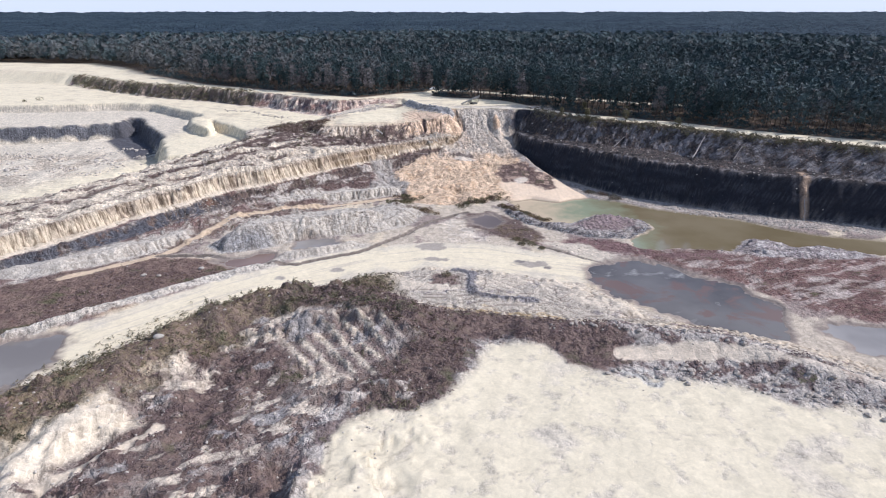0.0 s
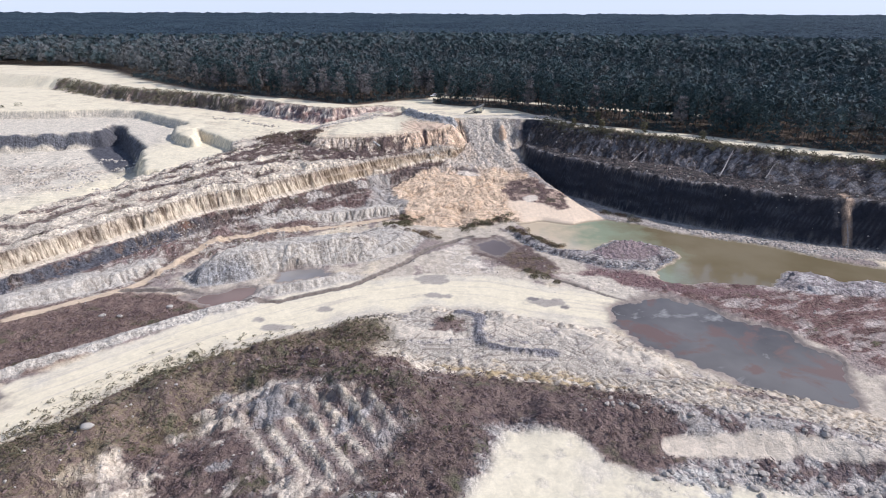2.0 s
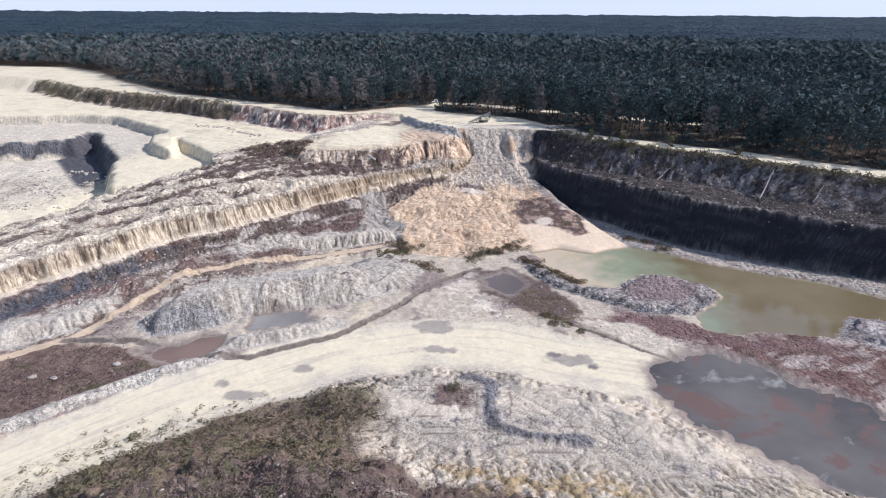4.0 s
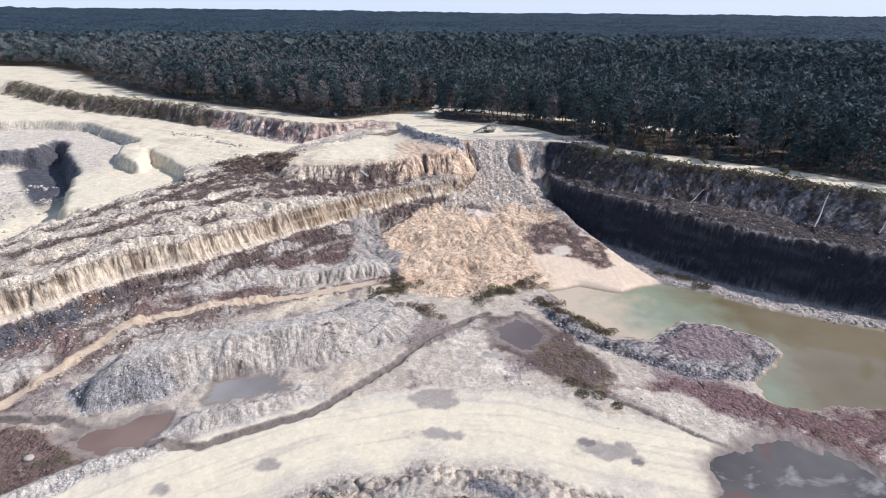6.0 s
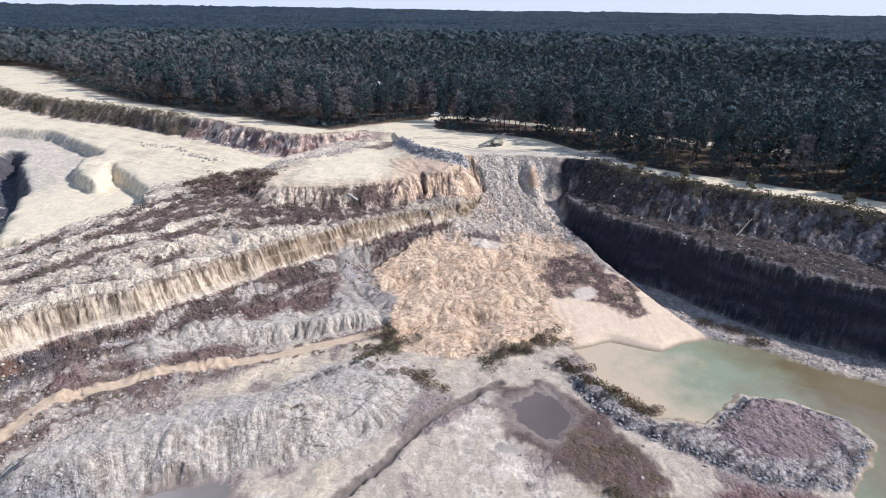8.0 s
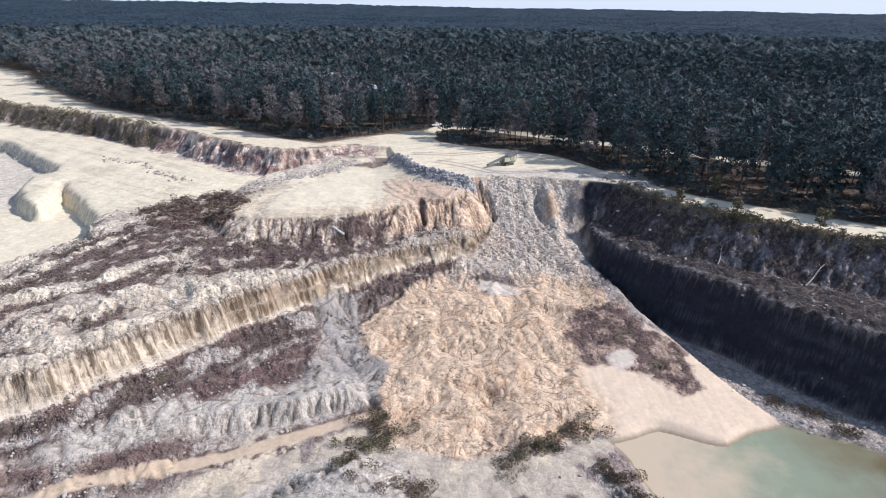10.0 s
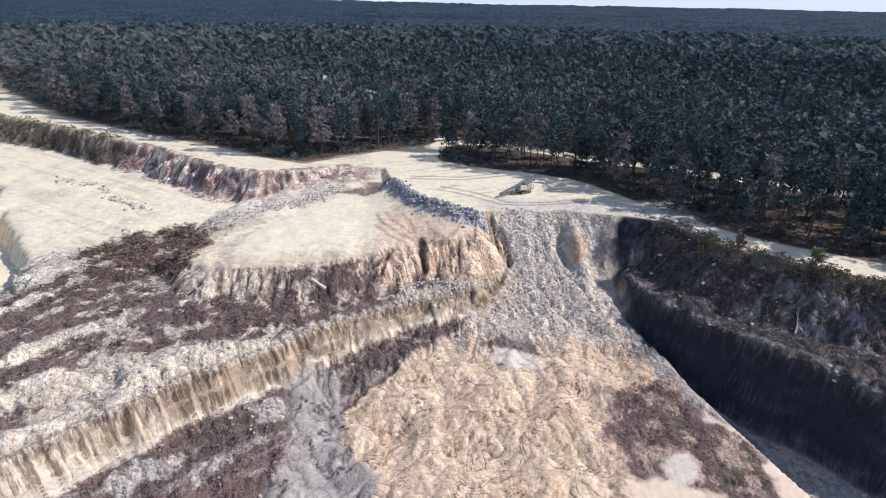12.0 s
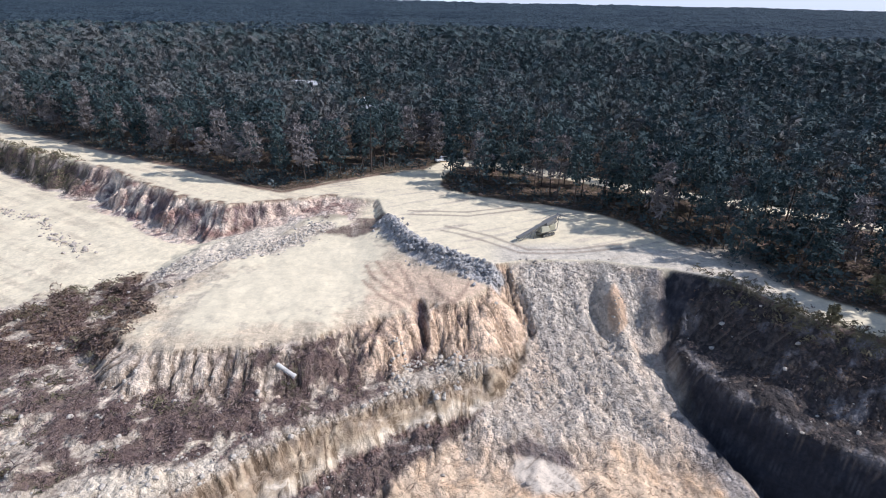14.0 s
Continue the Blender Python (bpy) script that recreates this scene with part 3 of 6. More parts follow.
def canopy_material():
    m, nt, b = material("far_canopy", 0.85, 0.1)
    p = place(nt)
    fine, wide = noise_node(nt, 0.16, 3, 0.7, p), noise_node(nt, 0.006, 4, 0.6, p)
    # bluer than near pines: distance haze is put into the canopy colour
    c = mix(nt, ramp(nt, fine, 0.35, 0.68), (0.020, 0.033, 0.042), (0.070, 0.098, 0.118))
    c = mix(nt, ramp(nt, wide, 0.35, 0.65), c, mix(nt, 1.0, c, (0.55, 0.62, 0.72), "MULTIPLY"))
    nt.links.new(c, b.inputs["Base Color"])
    relief(nt, b, fine, 1.0, 9.0)
    return m


SOIL = soil_material()
POND_WATER = water_material("pond_water", (0.165, 0.13, 0.072), (0.215, 0.175, 0.108), plume=True)
MUD_WATER = water_material("muddy_water", (0.085, 0.074, 0.067), (0.165, 0.15, 0.135), 0.07, mud_bed=True)
POOL_WATER = water_material("pool_water", (0.19, 0.17, 0.152), (0.32, 0.295, 0.265), 0.05)
NEEDLES = foliage_material("pine_needles", (0.018, 0.032, 0.036), (0.086, 0.125, 0.125), gaps=0.5, grain=1.5)
MUD_FILM = water_material("mud_film", (0.115, 0.09, 0.082), (0.16, 0.13, 0.118), 0.38)
RUST_WATER = water_material("rusty_water", (0.13, 0.082, 0.066), (0.24, 0.165, 0.13), 0.06)
TWIGS = foliage_material("bare_twigs", (0.105, 0.095, 0.094), (0.24, 0.22, 0.215), gaps=0.4, grain=2.5)
SCRUB = foliage_material("dry_scrub", (0.085, 0.06, 0.048), (0.25, 0.175, 0.125), gaps=0.35, grain=6)
GREEN_SCRUB = foliage_material("green_scrub", (0.078, 0.074, 0.042), (0.25, 0.215, 0.125), gaps=0.35, grain=6)
BARK = plain("pine_bark", (0.085, 0.066, 0.056), 0.9, vary=0.35, scale=3)
CANOPY = canopy_material()


# ---- meshes ----
def mesh_of(name, verts, faces, mat, smooth_shade=False):
    """A mesh from arrays of vertices and equal-sided faces."""
    verts, faces = np.asarray(verts, np.float32), np.asarray(faces, np.int32)
    me = bpy.data.meshes.new(name)
    me.vertices.add(len(verts))
    me.vertices.foreach_set("co", verts.ravel())
    n, k = faces.shape
    me.loops.add(n * k)
    me.loops.foreach_set("vertex_index", faces.ravel())
    me.polygons.add(n)
    me.polygons.foreach_set("loop_start", np.arange(0, n * k, k, dtype=np.int32))
    me.polygons.foreach_set("use_smooth", np.full(n, smooth_shade))
    me.update(calc_edges=True)
    me.materials.append(mat)
    return me


def axis_steps(spans):
    """Coordinates from spans of (start, end, first step, last step)."""
    out = []
    for a, b, s0, s1 in spans:
        v, vals = 0.0, []
        length = abs(b - a)
        while v < length:
            vals.append(v)
            v += s0 + (s1 - s0) * v / length
        vals = np.array(vals)
        out.append(a + vals * np.sign(b - a))
    return np.unique(np.concatenate(out).round(3))


# ---- the ground ----
xs = np.unique(np.concatenate([axis_steps([(-112, 112, 0.46, 0.46), (112, 330, 0.8, 5.0), (330, 6000, 8, 600)]), axis_steps([(-112, -340, 0.8, 3.2), (-340, -6000, 6, 600)])]))
ys = axis_steps([(-400, 30, 40, 4), (30, 60, 2.0, 0.46), (60, 345, 0.46, 0.46), (345, 405, 0.5, 0.8), (405, 480, 0.9, 3.0), (480, 700, 4, 14), (700, 5200, 20, 400)])
gx, gy = np.meshgrid(xs, ys)
gz, near = ground(gx, gy)
nx, ny = len(xs), len(ys)


def rills(z, soft, rounds=4):
    """Rain wear: water runs down the steepest of eight ways and cuts where much of it gathers. Returns the worn heights and the share of flow."""
    m, n = z.shape
    away = [(-1, -1), (-1, 0), (-1, 1), (0, -1), (0, 1), (1, -1), (1, 0), (1, 1)]
    cell = np.arange(m * n).reshape(m, n)
    # hollows fill up to where they spill
    level = np.where(soft < 0.05, z, z + 0.7)
    level[0], level[-1], level[:, 0], level[:, -1] = z[0], z[-1], z[:, 0], z[:, -1]
    for k in range(110):
        low = np.minimum.reduce([np.roll(level, s, (0, 1)) for s in ((1, 0), (-1, 0), (0, 1), (0, -1))])
        level = np.minimum(level, np.maximum(z, low + 0.004))
    z = level
    for k in range(rounds):
        drop, to = np.zeros((m, n)), cell.copy()
        for i, j in away:
            d = (z - np.roll(z, (-i, -j), (0, 1))) / math.hypot(i, j)
            better = d > drop
            drop = np.where(better, d, drop)
            to = np.where(better, np.roll(cell, (-i, -j), (0, 1)), to)
        order = np.argsort(-z, axis=None).tolist()
        to, flow = to.ravel().tolist(), [1.0] * (m * n)
        for c in order:
            t = to[c]
            if t != c:
                flow[t] += flow[c]
        flow = np.array(flow).reshape(m, n)
        cut = np.minimum(0.085 * np.sqrt(np.minimum(flow, 240)) * np.minimum(drop / 0.46, 0.7), 0.22) * soft
        z = z - np.minimum(cut, 0.9 * drop + 0.02)
    return z, flow


a0, a1 = np.searchsorted(xs, (-111.5, 111.5))
c0, c1 = np.searchsorted(ys, (61, 344.5))
core = (slice(c0, c1), slice(a0, a1))
q = {k: v[core] for k, v in near.items()}
firm = smooth(gz[core], 0.5, 1.1) * smooth(q["rim"], 0.2, -0.8) * smooth(q["pad"], 1.0, -0.5) * smooth(q["road"], 9, 12) * smooth(q["flat"], 0.5, -1) * smooth(q["led"], -2, 0.5 - 20 * (q["led"] < -12)) * smooth(np.where(q["south"], q["hill"], 9), -2.5, -0.0) ** (np.abs(q["hill"] + 2) < 3)
firm = firm * (1 - (1 - q["west"]) * smooth(q["fore"], 3, 7)) * np.where(q["tal"] > 0, 0.7 - 0.45 * smooth(q["top"], 30, 20) - 0.62 * smooth(q["top"], 20, 30) * smooth(q["top"], 50, 58) * smooth(gx[core], 24, 31), 1.0) * (1 - 0.6 * smooth(q["fore"], -10, 0)) * (1 - 0.8 * smooth(line_distance(gx[core], gy[core], MOUND, True), -3, 1))
worn, flow = rills(gz[core], firm)
gz[core] = worn
# where rills gather flow; drives the darkened crevices in the soil colour
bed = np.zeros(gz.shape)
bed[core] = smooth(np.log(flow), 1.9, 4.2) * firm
idx = np.arange(nx * ny).reshape(ny, nx)
quads = np.stack([idx[:-1, :-1], idx[:-1, 1:], idx[1:, 1:], idx[1:, :-1]], -1).reshape(-1, 4)

SAND, CREAM, GREY, PALE_GREY = (0.71, 0.628, 0.455), (0.57, 0.485, 0.355), (0.345, 0.315, 0.28), (0.47, 0.405, 0.32)
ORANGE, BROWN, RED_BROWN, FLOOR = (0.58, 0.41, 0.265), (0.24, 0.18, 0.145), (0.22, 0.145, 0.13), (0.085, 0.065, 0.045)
soil = np.empty((ny, nx, 3))
scrub, rubble, wet = np.zeros((ny, nx)), np.full((ny, nx), 0.35), np.zeros((ny, nx))


def lay(weight, colour, scrub_to=None, rubble_to=None, wet_to=None):
    """Lay a soil over part of the ground."""
    w = np.clip(weight, 0, 1)
    soil[:] += w[..., None] * (np.array(colour) - soil)
    for field, to in ((scrub, scrub_to), (rubble, rubble_to), (wet, wet_to)):
        if to is not None:
            field += w * (to - field)


def within(pts, soft=2.0, ragged=1.0):
    return smooth(line_distance(gx, gy, pts, True) + ragged * (1.6 * near["n1"] + 0.7 * near["n2"]), -soft / 2, soft / 2)


n1, n2, big, lump = near["n1"], near["n2"], near["big"], near["lump"]
blot = fbm(gx, gy, 16, 4, 83)
grain_h = fbm(near["s_lip"] / 3.2, near["hill"], 5.0, 5, 84, 0.6)
patch = fbm(gx, gy, 4.2, 4, 85, 0.65)
soil[:] = PALE_GREY
rubble[:] = 0.5
lay(smooth(n1 + big, 0.1, 0.6), CREAM)
lay(smooth(blot, 0.25, 0.5), (0.30, 0.245, 0.215), 0.4, 0.7)
lay(near["nw"], (0.56, 0.50, 0.40), 0.0, 0.6)
lay(near["nw"] * smooth(gy, 335, 310) * smooth(blot, -0.2, 0.2), PALE_GREY, 0.1, 0.95)
# dark grey layer on the bench faces, darkened further for their shade
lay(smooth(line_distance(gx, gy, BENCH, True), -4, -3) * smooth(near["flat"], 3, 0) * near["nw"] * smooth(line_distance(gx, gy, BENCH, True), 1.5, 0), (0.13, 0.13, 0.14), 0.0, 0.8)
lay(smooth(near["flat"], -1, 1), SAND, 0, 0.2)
# grey clay and the shade on the block's west side, painted as one patch
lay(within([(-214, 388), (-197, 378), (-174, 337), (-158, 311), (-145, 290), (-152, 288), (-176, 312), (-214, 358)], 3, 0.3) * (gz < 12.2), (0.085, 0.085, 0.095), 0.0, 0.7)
# spoil hill
hill, south = near["hill"], near["south"]
lay(smooth(hill, -34, -26) * south, (0.39, 0.345, 0.295), 0.2, 0.9)
lay(smooth(hill, -34, -26) * south * smooth(grain_h + 0.4 * patch, -0.05, 0.2), (0.22, 0.165, 0.145), 0.6, 0.9)
lay(smooth(hill + 3 * n1, -24, -19) * south * smooth(gx, -86, -74) * smooth(grain_h, -0.5, 0.0), RED_BROWN, 0.6, 0.8)
lay(smooth(hill + 3 * n1, -26, -19) * south * smooth(gx, -74, -86) * smooth(blot, -0.1, 0.2), RED_BROWN, 0.5, 0.9)
lay(smooth(hill + 2 * n1, -13, -9.5) * south * smooth(hill, -5.6, -6.4), (0.125, 0.098, 0.088), 0.6, 0.9)
lay(smooth(hill + n1, -11, -8.6) * south * smooth(hill, -5.6, -6.4) * smooth(grain_h, 0.35, 0.6), (0.40, 0.36, 0.32), 0.1, 0.95)
crop = smooth(hill + 2 * n1, -13, -11) * smooth(hill + n1, -5.5, -7) * south * smooth(gx + 5 * n1, -84, -96)
lay(crop * smooth(patch + 0.5 * n1, -0.35, 0.0), (0.10, 0.10, 0.112), 0.1, 1.0)
lay(smooth(hill + 0.7 * n1, -5.4, -4.9) * south, (0.60, 0.52, 0.41), 0.0, 0.5)
lay(smooth(hill, -4.1, -3.4) * south, (0.56, 0.48, 0.365), 0.0, 0.4)
lay(smooth(hill, -4.1, -3.2) * south * smooth(gx + 6 * n1, -64, -50), (0.40, 0.32, 0.225), 0.0, 0.4)
lay(smooth(hill + 0.6 * n1, -5.6, -5.0) * smooth(hill, -3.2, -3.8) * south * smooth(gx + 6 * n1, -62, -48) * smooth(patch, -0.1, 0.25) * 0.5, (0.30, 0.24, 0.175), 0.15, 0.6)
lay(smooth(hill, -2.2, -1.9) * smooth(hill, -1.2, -1.5) * south * smooth(gx, -60, -50) * smooth(patch, -0.3, 0.0), (0.56, 0.47, 0.35), 0.0, 0.4)
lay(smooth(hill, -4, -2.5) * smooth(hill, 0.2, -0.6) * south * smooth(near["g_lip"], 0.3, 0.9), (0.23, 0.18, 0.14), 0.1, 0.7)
# dark line along the lip: the edge shadow put into the colour
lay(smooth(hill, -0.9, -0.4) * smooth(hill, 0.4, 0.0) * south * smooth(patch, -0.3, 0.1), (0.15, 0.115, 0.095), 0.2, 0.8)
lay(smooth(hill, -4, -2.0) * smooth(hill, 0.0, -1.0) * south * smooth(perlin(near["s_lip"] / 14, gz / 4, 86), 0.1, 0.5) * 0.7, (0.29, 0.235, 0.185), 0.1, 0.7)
# brown bands on the face, which also carry its painted shadow line
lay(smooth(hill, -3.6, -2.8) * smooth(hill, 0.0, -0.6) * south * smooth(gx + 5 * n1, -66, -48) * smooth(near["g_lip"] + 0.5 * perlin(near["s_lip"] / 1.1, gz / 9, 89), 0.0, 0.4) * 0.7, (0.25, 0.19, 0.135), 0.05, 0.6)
lay(smooth(hill, -0.6, 0.4), (0.46, 0.395, 0.315), 0.2, 0.8)
veg = smooth(hill, 1.2, 3.0) * smooth(0.15 * blot + 1.0 * grain_h + 0.5 * patch - 0.35 * near["rows"] + np.interp(hill, [0, 7, 14, 35], [-0.05, 0.1, 0.2, 0.25]), -0.02, 0.12)
lay(veg, (0.24, 0.185, 0.155), 0.62, 0.8)
lay(veg * smooth(patch - 0.3 * grain_h, 0.2, 0.4), (0.13, 0.115, 0.08), 0.8, 0.8)
lay(smooth(hill, 0.5, 2) * smooth(near["rows"] + 0.35 * patch + 0.3 * n1, 0.32, 0.6), (0.585, 0.51, 0.40), 0.05, 0.85)
lay(smooth(hill, 1, -1.5) * ~south * smooth(hill, -60, -30), SAND, 0.05, 0.3)
pad = near["pad"]
skirt = smooth(pad, -11, -8) * (gy < 345) * smooth(pad, 1.2, -0.4)
lay(skirt * smooth(gx + 5 * n1 + 4 * patch, -34, -20), (0.62, 0.465, 0.335), 0.08, 0.75)
lay(skirt * smooth(gx + 5 * n1, -18, -34), (0.54, 0.455, 0.365), 0.2, 0.8)
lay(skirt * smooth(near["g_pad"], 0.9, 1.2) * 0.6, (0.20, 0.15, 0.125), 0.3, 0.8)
brush = smooth(pad, -24, -19) * smooth(pad, 0.3, -1.0) * (gy < 345) * smooth(hill + 4 * smooth(gx, -52, -42), 3.5, 8) * smooth(patch + 0.35 * grain_h + 0.2 * n1, -0.4, -0.05)
brush = brush * smooth(gx + 4 * patch, -72, -62) * smooth(gx + 6 * patch + 3 * n1, -12, -22) * np.maximum(smooth(gx + 4 * patch, -46, -38), smooth(pad + n1, -5, -7))
lay(brush, (0.165, 0.122, 0.112), 0.72, 0.75)
thorn = within([(-99, 318), (-92, 331), (-86, 335), (-78, 341), (-72, 330), (-66, 320), (-62, 313), (-66, 305), (-74, 301), (-86, 305)], 3, 1.2)
thorn = thorn * smooth(patch + 0.6 * n1 + 0.5 * blot, -0.45, -0.05)
lay(thorn, (0.16, 0.12, 0.095), 0.85, 0.8)
lay(thorn * smooth(patch, 0.0, 0.3), (0.20, 0.115, 0.09), 0.75, 0.8)
lay(smooth(pad, -0.5, 1.5), (0.56, 0.465, 0.335), 0.1, 0.5)
lay(smooth(pad + 3 * patch + 2 * n1, 2.5, 7) * smooth(gx + 5 * patch, -16, -24), SAND, 0.0, 0.2)
lay(smooth(line_distance(gx, gy, [(-73, 338), (-60, 341), (-50, 346), (-43, 352), (-40, 358)]) + 2 * n1 + 1.5 * patch, 5, 2.5), (0.53, 0.455, 0.365), 0.1, 1.0)
lay(smooth(pad, 0, 1.5) * smooth(0.7 * blot + 0.7 * patch, 0.15, 0.45) * smooth(pad, 14, 6) * 0.7, (0.42, 0.36, 0.28), 0.3, 0.6)
lay(smooth(pad, -16, -8) * (gy >= 335) * smooth(pad, 0.5, -1), (0.60, 0.52, 0.41), 0.1, 0.7)
lay(smooth(pad, 0, 2) * smooth(gx + 2 * n1 + 2 * patch, -25, -16) * smooth(gy + 0.5 * gx, 332, 324), (0.60, 0.455, 0.325), 0.03, 0.5)
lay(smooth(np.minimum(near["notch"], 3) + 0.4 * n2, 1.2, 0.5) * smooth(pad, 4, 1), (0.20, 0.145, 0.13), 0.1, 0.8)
for pts in ([(-24, 336), (-22, 331), (-18, 326), (-12, 321)], [(-22, 338), (-19, 332), (-14, 325)], [(-17, 336), (-14, 329), (-12, 322)], [(-24, 330), (-20, 324), (-15, 320)], [(-10, 330), (-8, 324), (-4, 320)], [(-1, 327), (-3, 322), (-8, 319)]):
    lay(smooth(line_distance(gx, gy, pts) + 0.25 * n2, 0.75, 0.2) * 0.75, (0.33, 0.235, 0.175), 0.0, 0.6)
lay(0.6 * within([(-44, 368), (-34, 371), (-28, 367), (-32, 363), (-40, 364)], 3, 1.5), (0.22, 0.185, 0.14), 0.7, 0.6)
lay(0.85 * within([(-38, 355), (-30, 364), (-21, 363), (-22, 356), (-30, 352)], 2, 1.0), (0.21, 0.165, 0.13), 0.75, 0.7)
# the slide
tal = smooth(near["tal"], -1, 1)
# grey rubble strip below the wall, its colour lowered for the shadow there
lay(smooth(near["tal"], -10, -7) * smooth(gx, 34, 40) * (gz < 9), (0.30, 0.28, 0.265), 0.1, 0.9)
lay(tal, (0.50, 0.43, 0.35), 0, 1.0)
lay(tal * smooth(near["top"] + 3 * n1, 20, 10), (0.49, 0.435, 0.365), 0, 1.0)
lay(tal * smooth(blot + 0.5 * n1, 0.0, 0.5) * 0.8, (0.53, 0.425, 0.325), 0, 1.0)
lay(tal * smooth(perlin((gx + 0.4 * gy) / 3.2, gy / 30, 104) + 0.4 * patch, 0.15, 0.5) * 0.7, (0.37, 0.335, 0.295), 0, 1.0)
lay(tal * smooth(gx + 2 * n1, 12, 4) * smooth(near["top"], 28, 10), (0.54, 0.43, 0.31), 0, 0.9)
lobe = tal * smooth(near["top"] + 2 * n1, 33, 42)
lay(smooth(np.hypot((gx - 30.3) / 2.0, (gy - 325) / 5.5) + 0.3 * n2, 1.1, 0.6), (0.50, 0.36, 0.25), 0.0, 0.7)
lay(lobe, (0.625, 0.475, 0.33), 0.0, 0.6)
lay(lobe * smooth(0.5 * blot + 0.5 * patch, -0.1, 0.5), (0.56, 0.39, 0.25), 0.0, 0.7)
lay(lobe * smooth(near["tal"] + 0.6 * n2, 1.6, 0.9) * smooth(near["tal"], -1, 0) * (gx < -14), (0.13, 0.10, 0.085), 0.3, 0.8)
lay(tal * smooth(near["top"], 30, 36) * near["crack"], (0.26, 0.19, 0.145), 0.1, 0.9)
lay(tal * smooth(near["tal"] + 1.5 * patch, 6.5, 3.5) * smooth(gx, 34, 39) * smooth(near["top"], 66, 58), (0.31, 0.275, 0.245), 0.1, 1.0)
lay(tal * smooth(near["top"] + 4 * patch, 52, 60) * smooth(gx + 3 * n1, 26, 31), (0.72, 0.575, 0.42), 0.0, 0.15)
lay(within([(4, 292), (9, 296), (16, 293), (17, 288), (9, 287)], 1.5, 0.5), (0.64, 0.56, 0.46), 0, 0.3)
lay(within([(4, 295), (9, 298), (16, 296), (18, 292), (10, 294)], 1.0, 0.4), (0.2, 0.165, 0.15), 0.5, 0.8)
lay(within([(26, 273), (33, 284), (43, 282), (53, 267), (52, 254), (44, 256), (36, 262), (28, 262)], 2, 1.5), (0.185, 0.125, 0.11), 0.7, 0.85)
lay(within([(26, 273), (33, 284), (43, 282), (53, 267), (52, 254), (44, 256), (36, 262), (28, 262)], 2, 1.5) * smooth(patch + 0.5 * n1, 0.1, 0.4), (0.36, 0.265, 0.205), 0.25, 0.9)
lay(within([(34, 264), (40, 267), (41, 263), (36, 260)], 1.5, 0.6), (0.62, 0.54, 0.44), 0, 0.3)
lay(within([(-37, 280), (-26, 284), (-23, 268), (-16, 261), (-18, 248), (-37, 253), (-31, 266)], 2, 0.8), GREY, 0.12, 0.5)
lay(within([(-37, 280), (-26, 284), (-23, 268), (-16, 261), (-18, 248), (-37, 253), (-31, 266)], 2, 0.8) * smooth(np.abs(perlin(gx / 11 + 0.3 * n1, gy / 11 + 0.2 * n2, 58)), 0.05, 0.015), (0.085, 0.07, 0.065), 0.3, 0.8)
# dark wall and its ledge; the wall's shade is put into its near-black clay
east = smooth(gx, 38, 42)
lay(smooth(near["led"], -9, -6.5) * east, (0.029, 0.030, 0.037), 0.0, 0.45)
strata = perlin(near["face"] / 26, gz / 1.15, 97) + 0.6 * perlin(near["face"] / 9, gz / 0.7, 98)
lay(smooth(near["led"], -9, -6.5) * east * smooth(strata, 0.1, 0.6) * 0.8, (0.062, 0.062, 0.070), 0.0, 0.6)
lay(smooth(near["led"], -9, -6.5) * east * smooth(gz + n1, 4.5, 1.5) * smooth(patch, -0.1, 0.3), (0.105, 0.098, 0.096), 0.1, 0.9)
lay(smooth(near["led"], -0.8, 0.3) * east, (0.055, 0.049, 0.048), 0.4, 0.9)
lay(smooth(near["led"], -0.6, 0.2) * smooth(near["led"] + 1.5 * n1, 3.0, 1.2) * east * smooth(patch, -0.2, 0.3), (0.18, 0.165, 0.16), 0.1, 1.0)
lay(smooth(near["led"], -20, -15) * smooth(near["led"], -6.5, -8) * smooth(gx, 54, 62) * smooth(near["pond"], 0.5, -1), (0.36, 0.315, 0.275), 0.15, 1.0)
# rusty wash down the wall
lay(smooth(line_distance(gx, gy, [(148, 227), (147, 222), (145.5, 213)]) + 0.6 * n2, 1.7, 0.6), (0.36, 0.265, 0.19), 0.1, 0.7)
# upland: sand along the rim, needles under the trees
rim = near["rim"]
lay(smooth(rim, -10.5, -9.5) * smooth(gx, -27, -36) * (gx > -330), (0.60, 0.47, 0.37), 0.05, 0.8)
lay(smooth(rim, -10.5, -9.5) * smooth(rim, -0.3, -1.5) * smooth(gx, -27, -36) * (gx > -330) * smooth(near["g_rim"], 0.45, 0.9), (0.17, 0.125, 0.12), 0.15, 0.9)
lay(smooth(rim, -10.5, -9.5) * smooth(gx, -66, -74) * smooth(rim, -2.5, -5) * (gx > -330) * smooth(blot, -0.3, 0.2), (0.17, 0.13, 0.135), 0.3, 0.9)
lay(smooth(rim, -10.5, -9.5) * smooth(rim, 0, -1) * smooth(gx, -27, -36) * (gx > -330) * smooth(0.6 * blot + 0.7 * patch, 0.0, 0.4), (0.68, 0.58, 0.47), 0.0, 0.9)
nwall = smooth(rim, -10.5, -9.5) * smooth(rim, 0.4, -0.4) * smooth(gx, -27, -36) * (gx > -330)
lay(nwall * smooth(perlin(near["face"] / 12, gz / 2.4, 101) + 0.5 * patch, 0.0, 0.35) * 0.85, (0.23, 0.135, 0.115), 0.1, 1.0)
lay(nwall * smooth(rim + n1, -6, -8) * smooth(patch, -0.1, 0.2), (0.56, 0.475, 0.40), 0.0, 1.0)
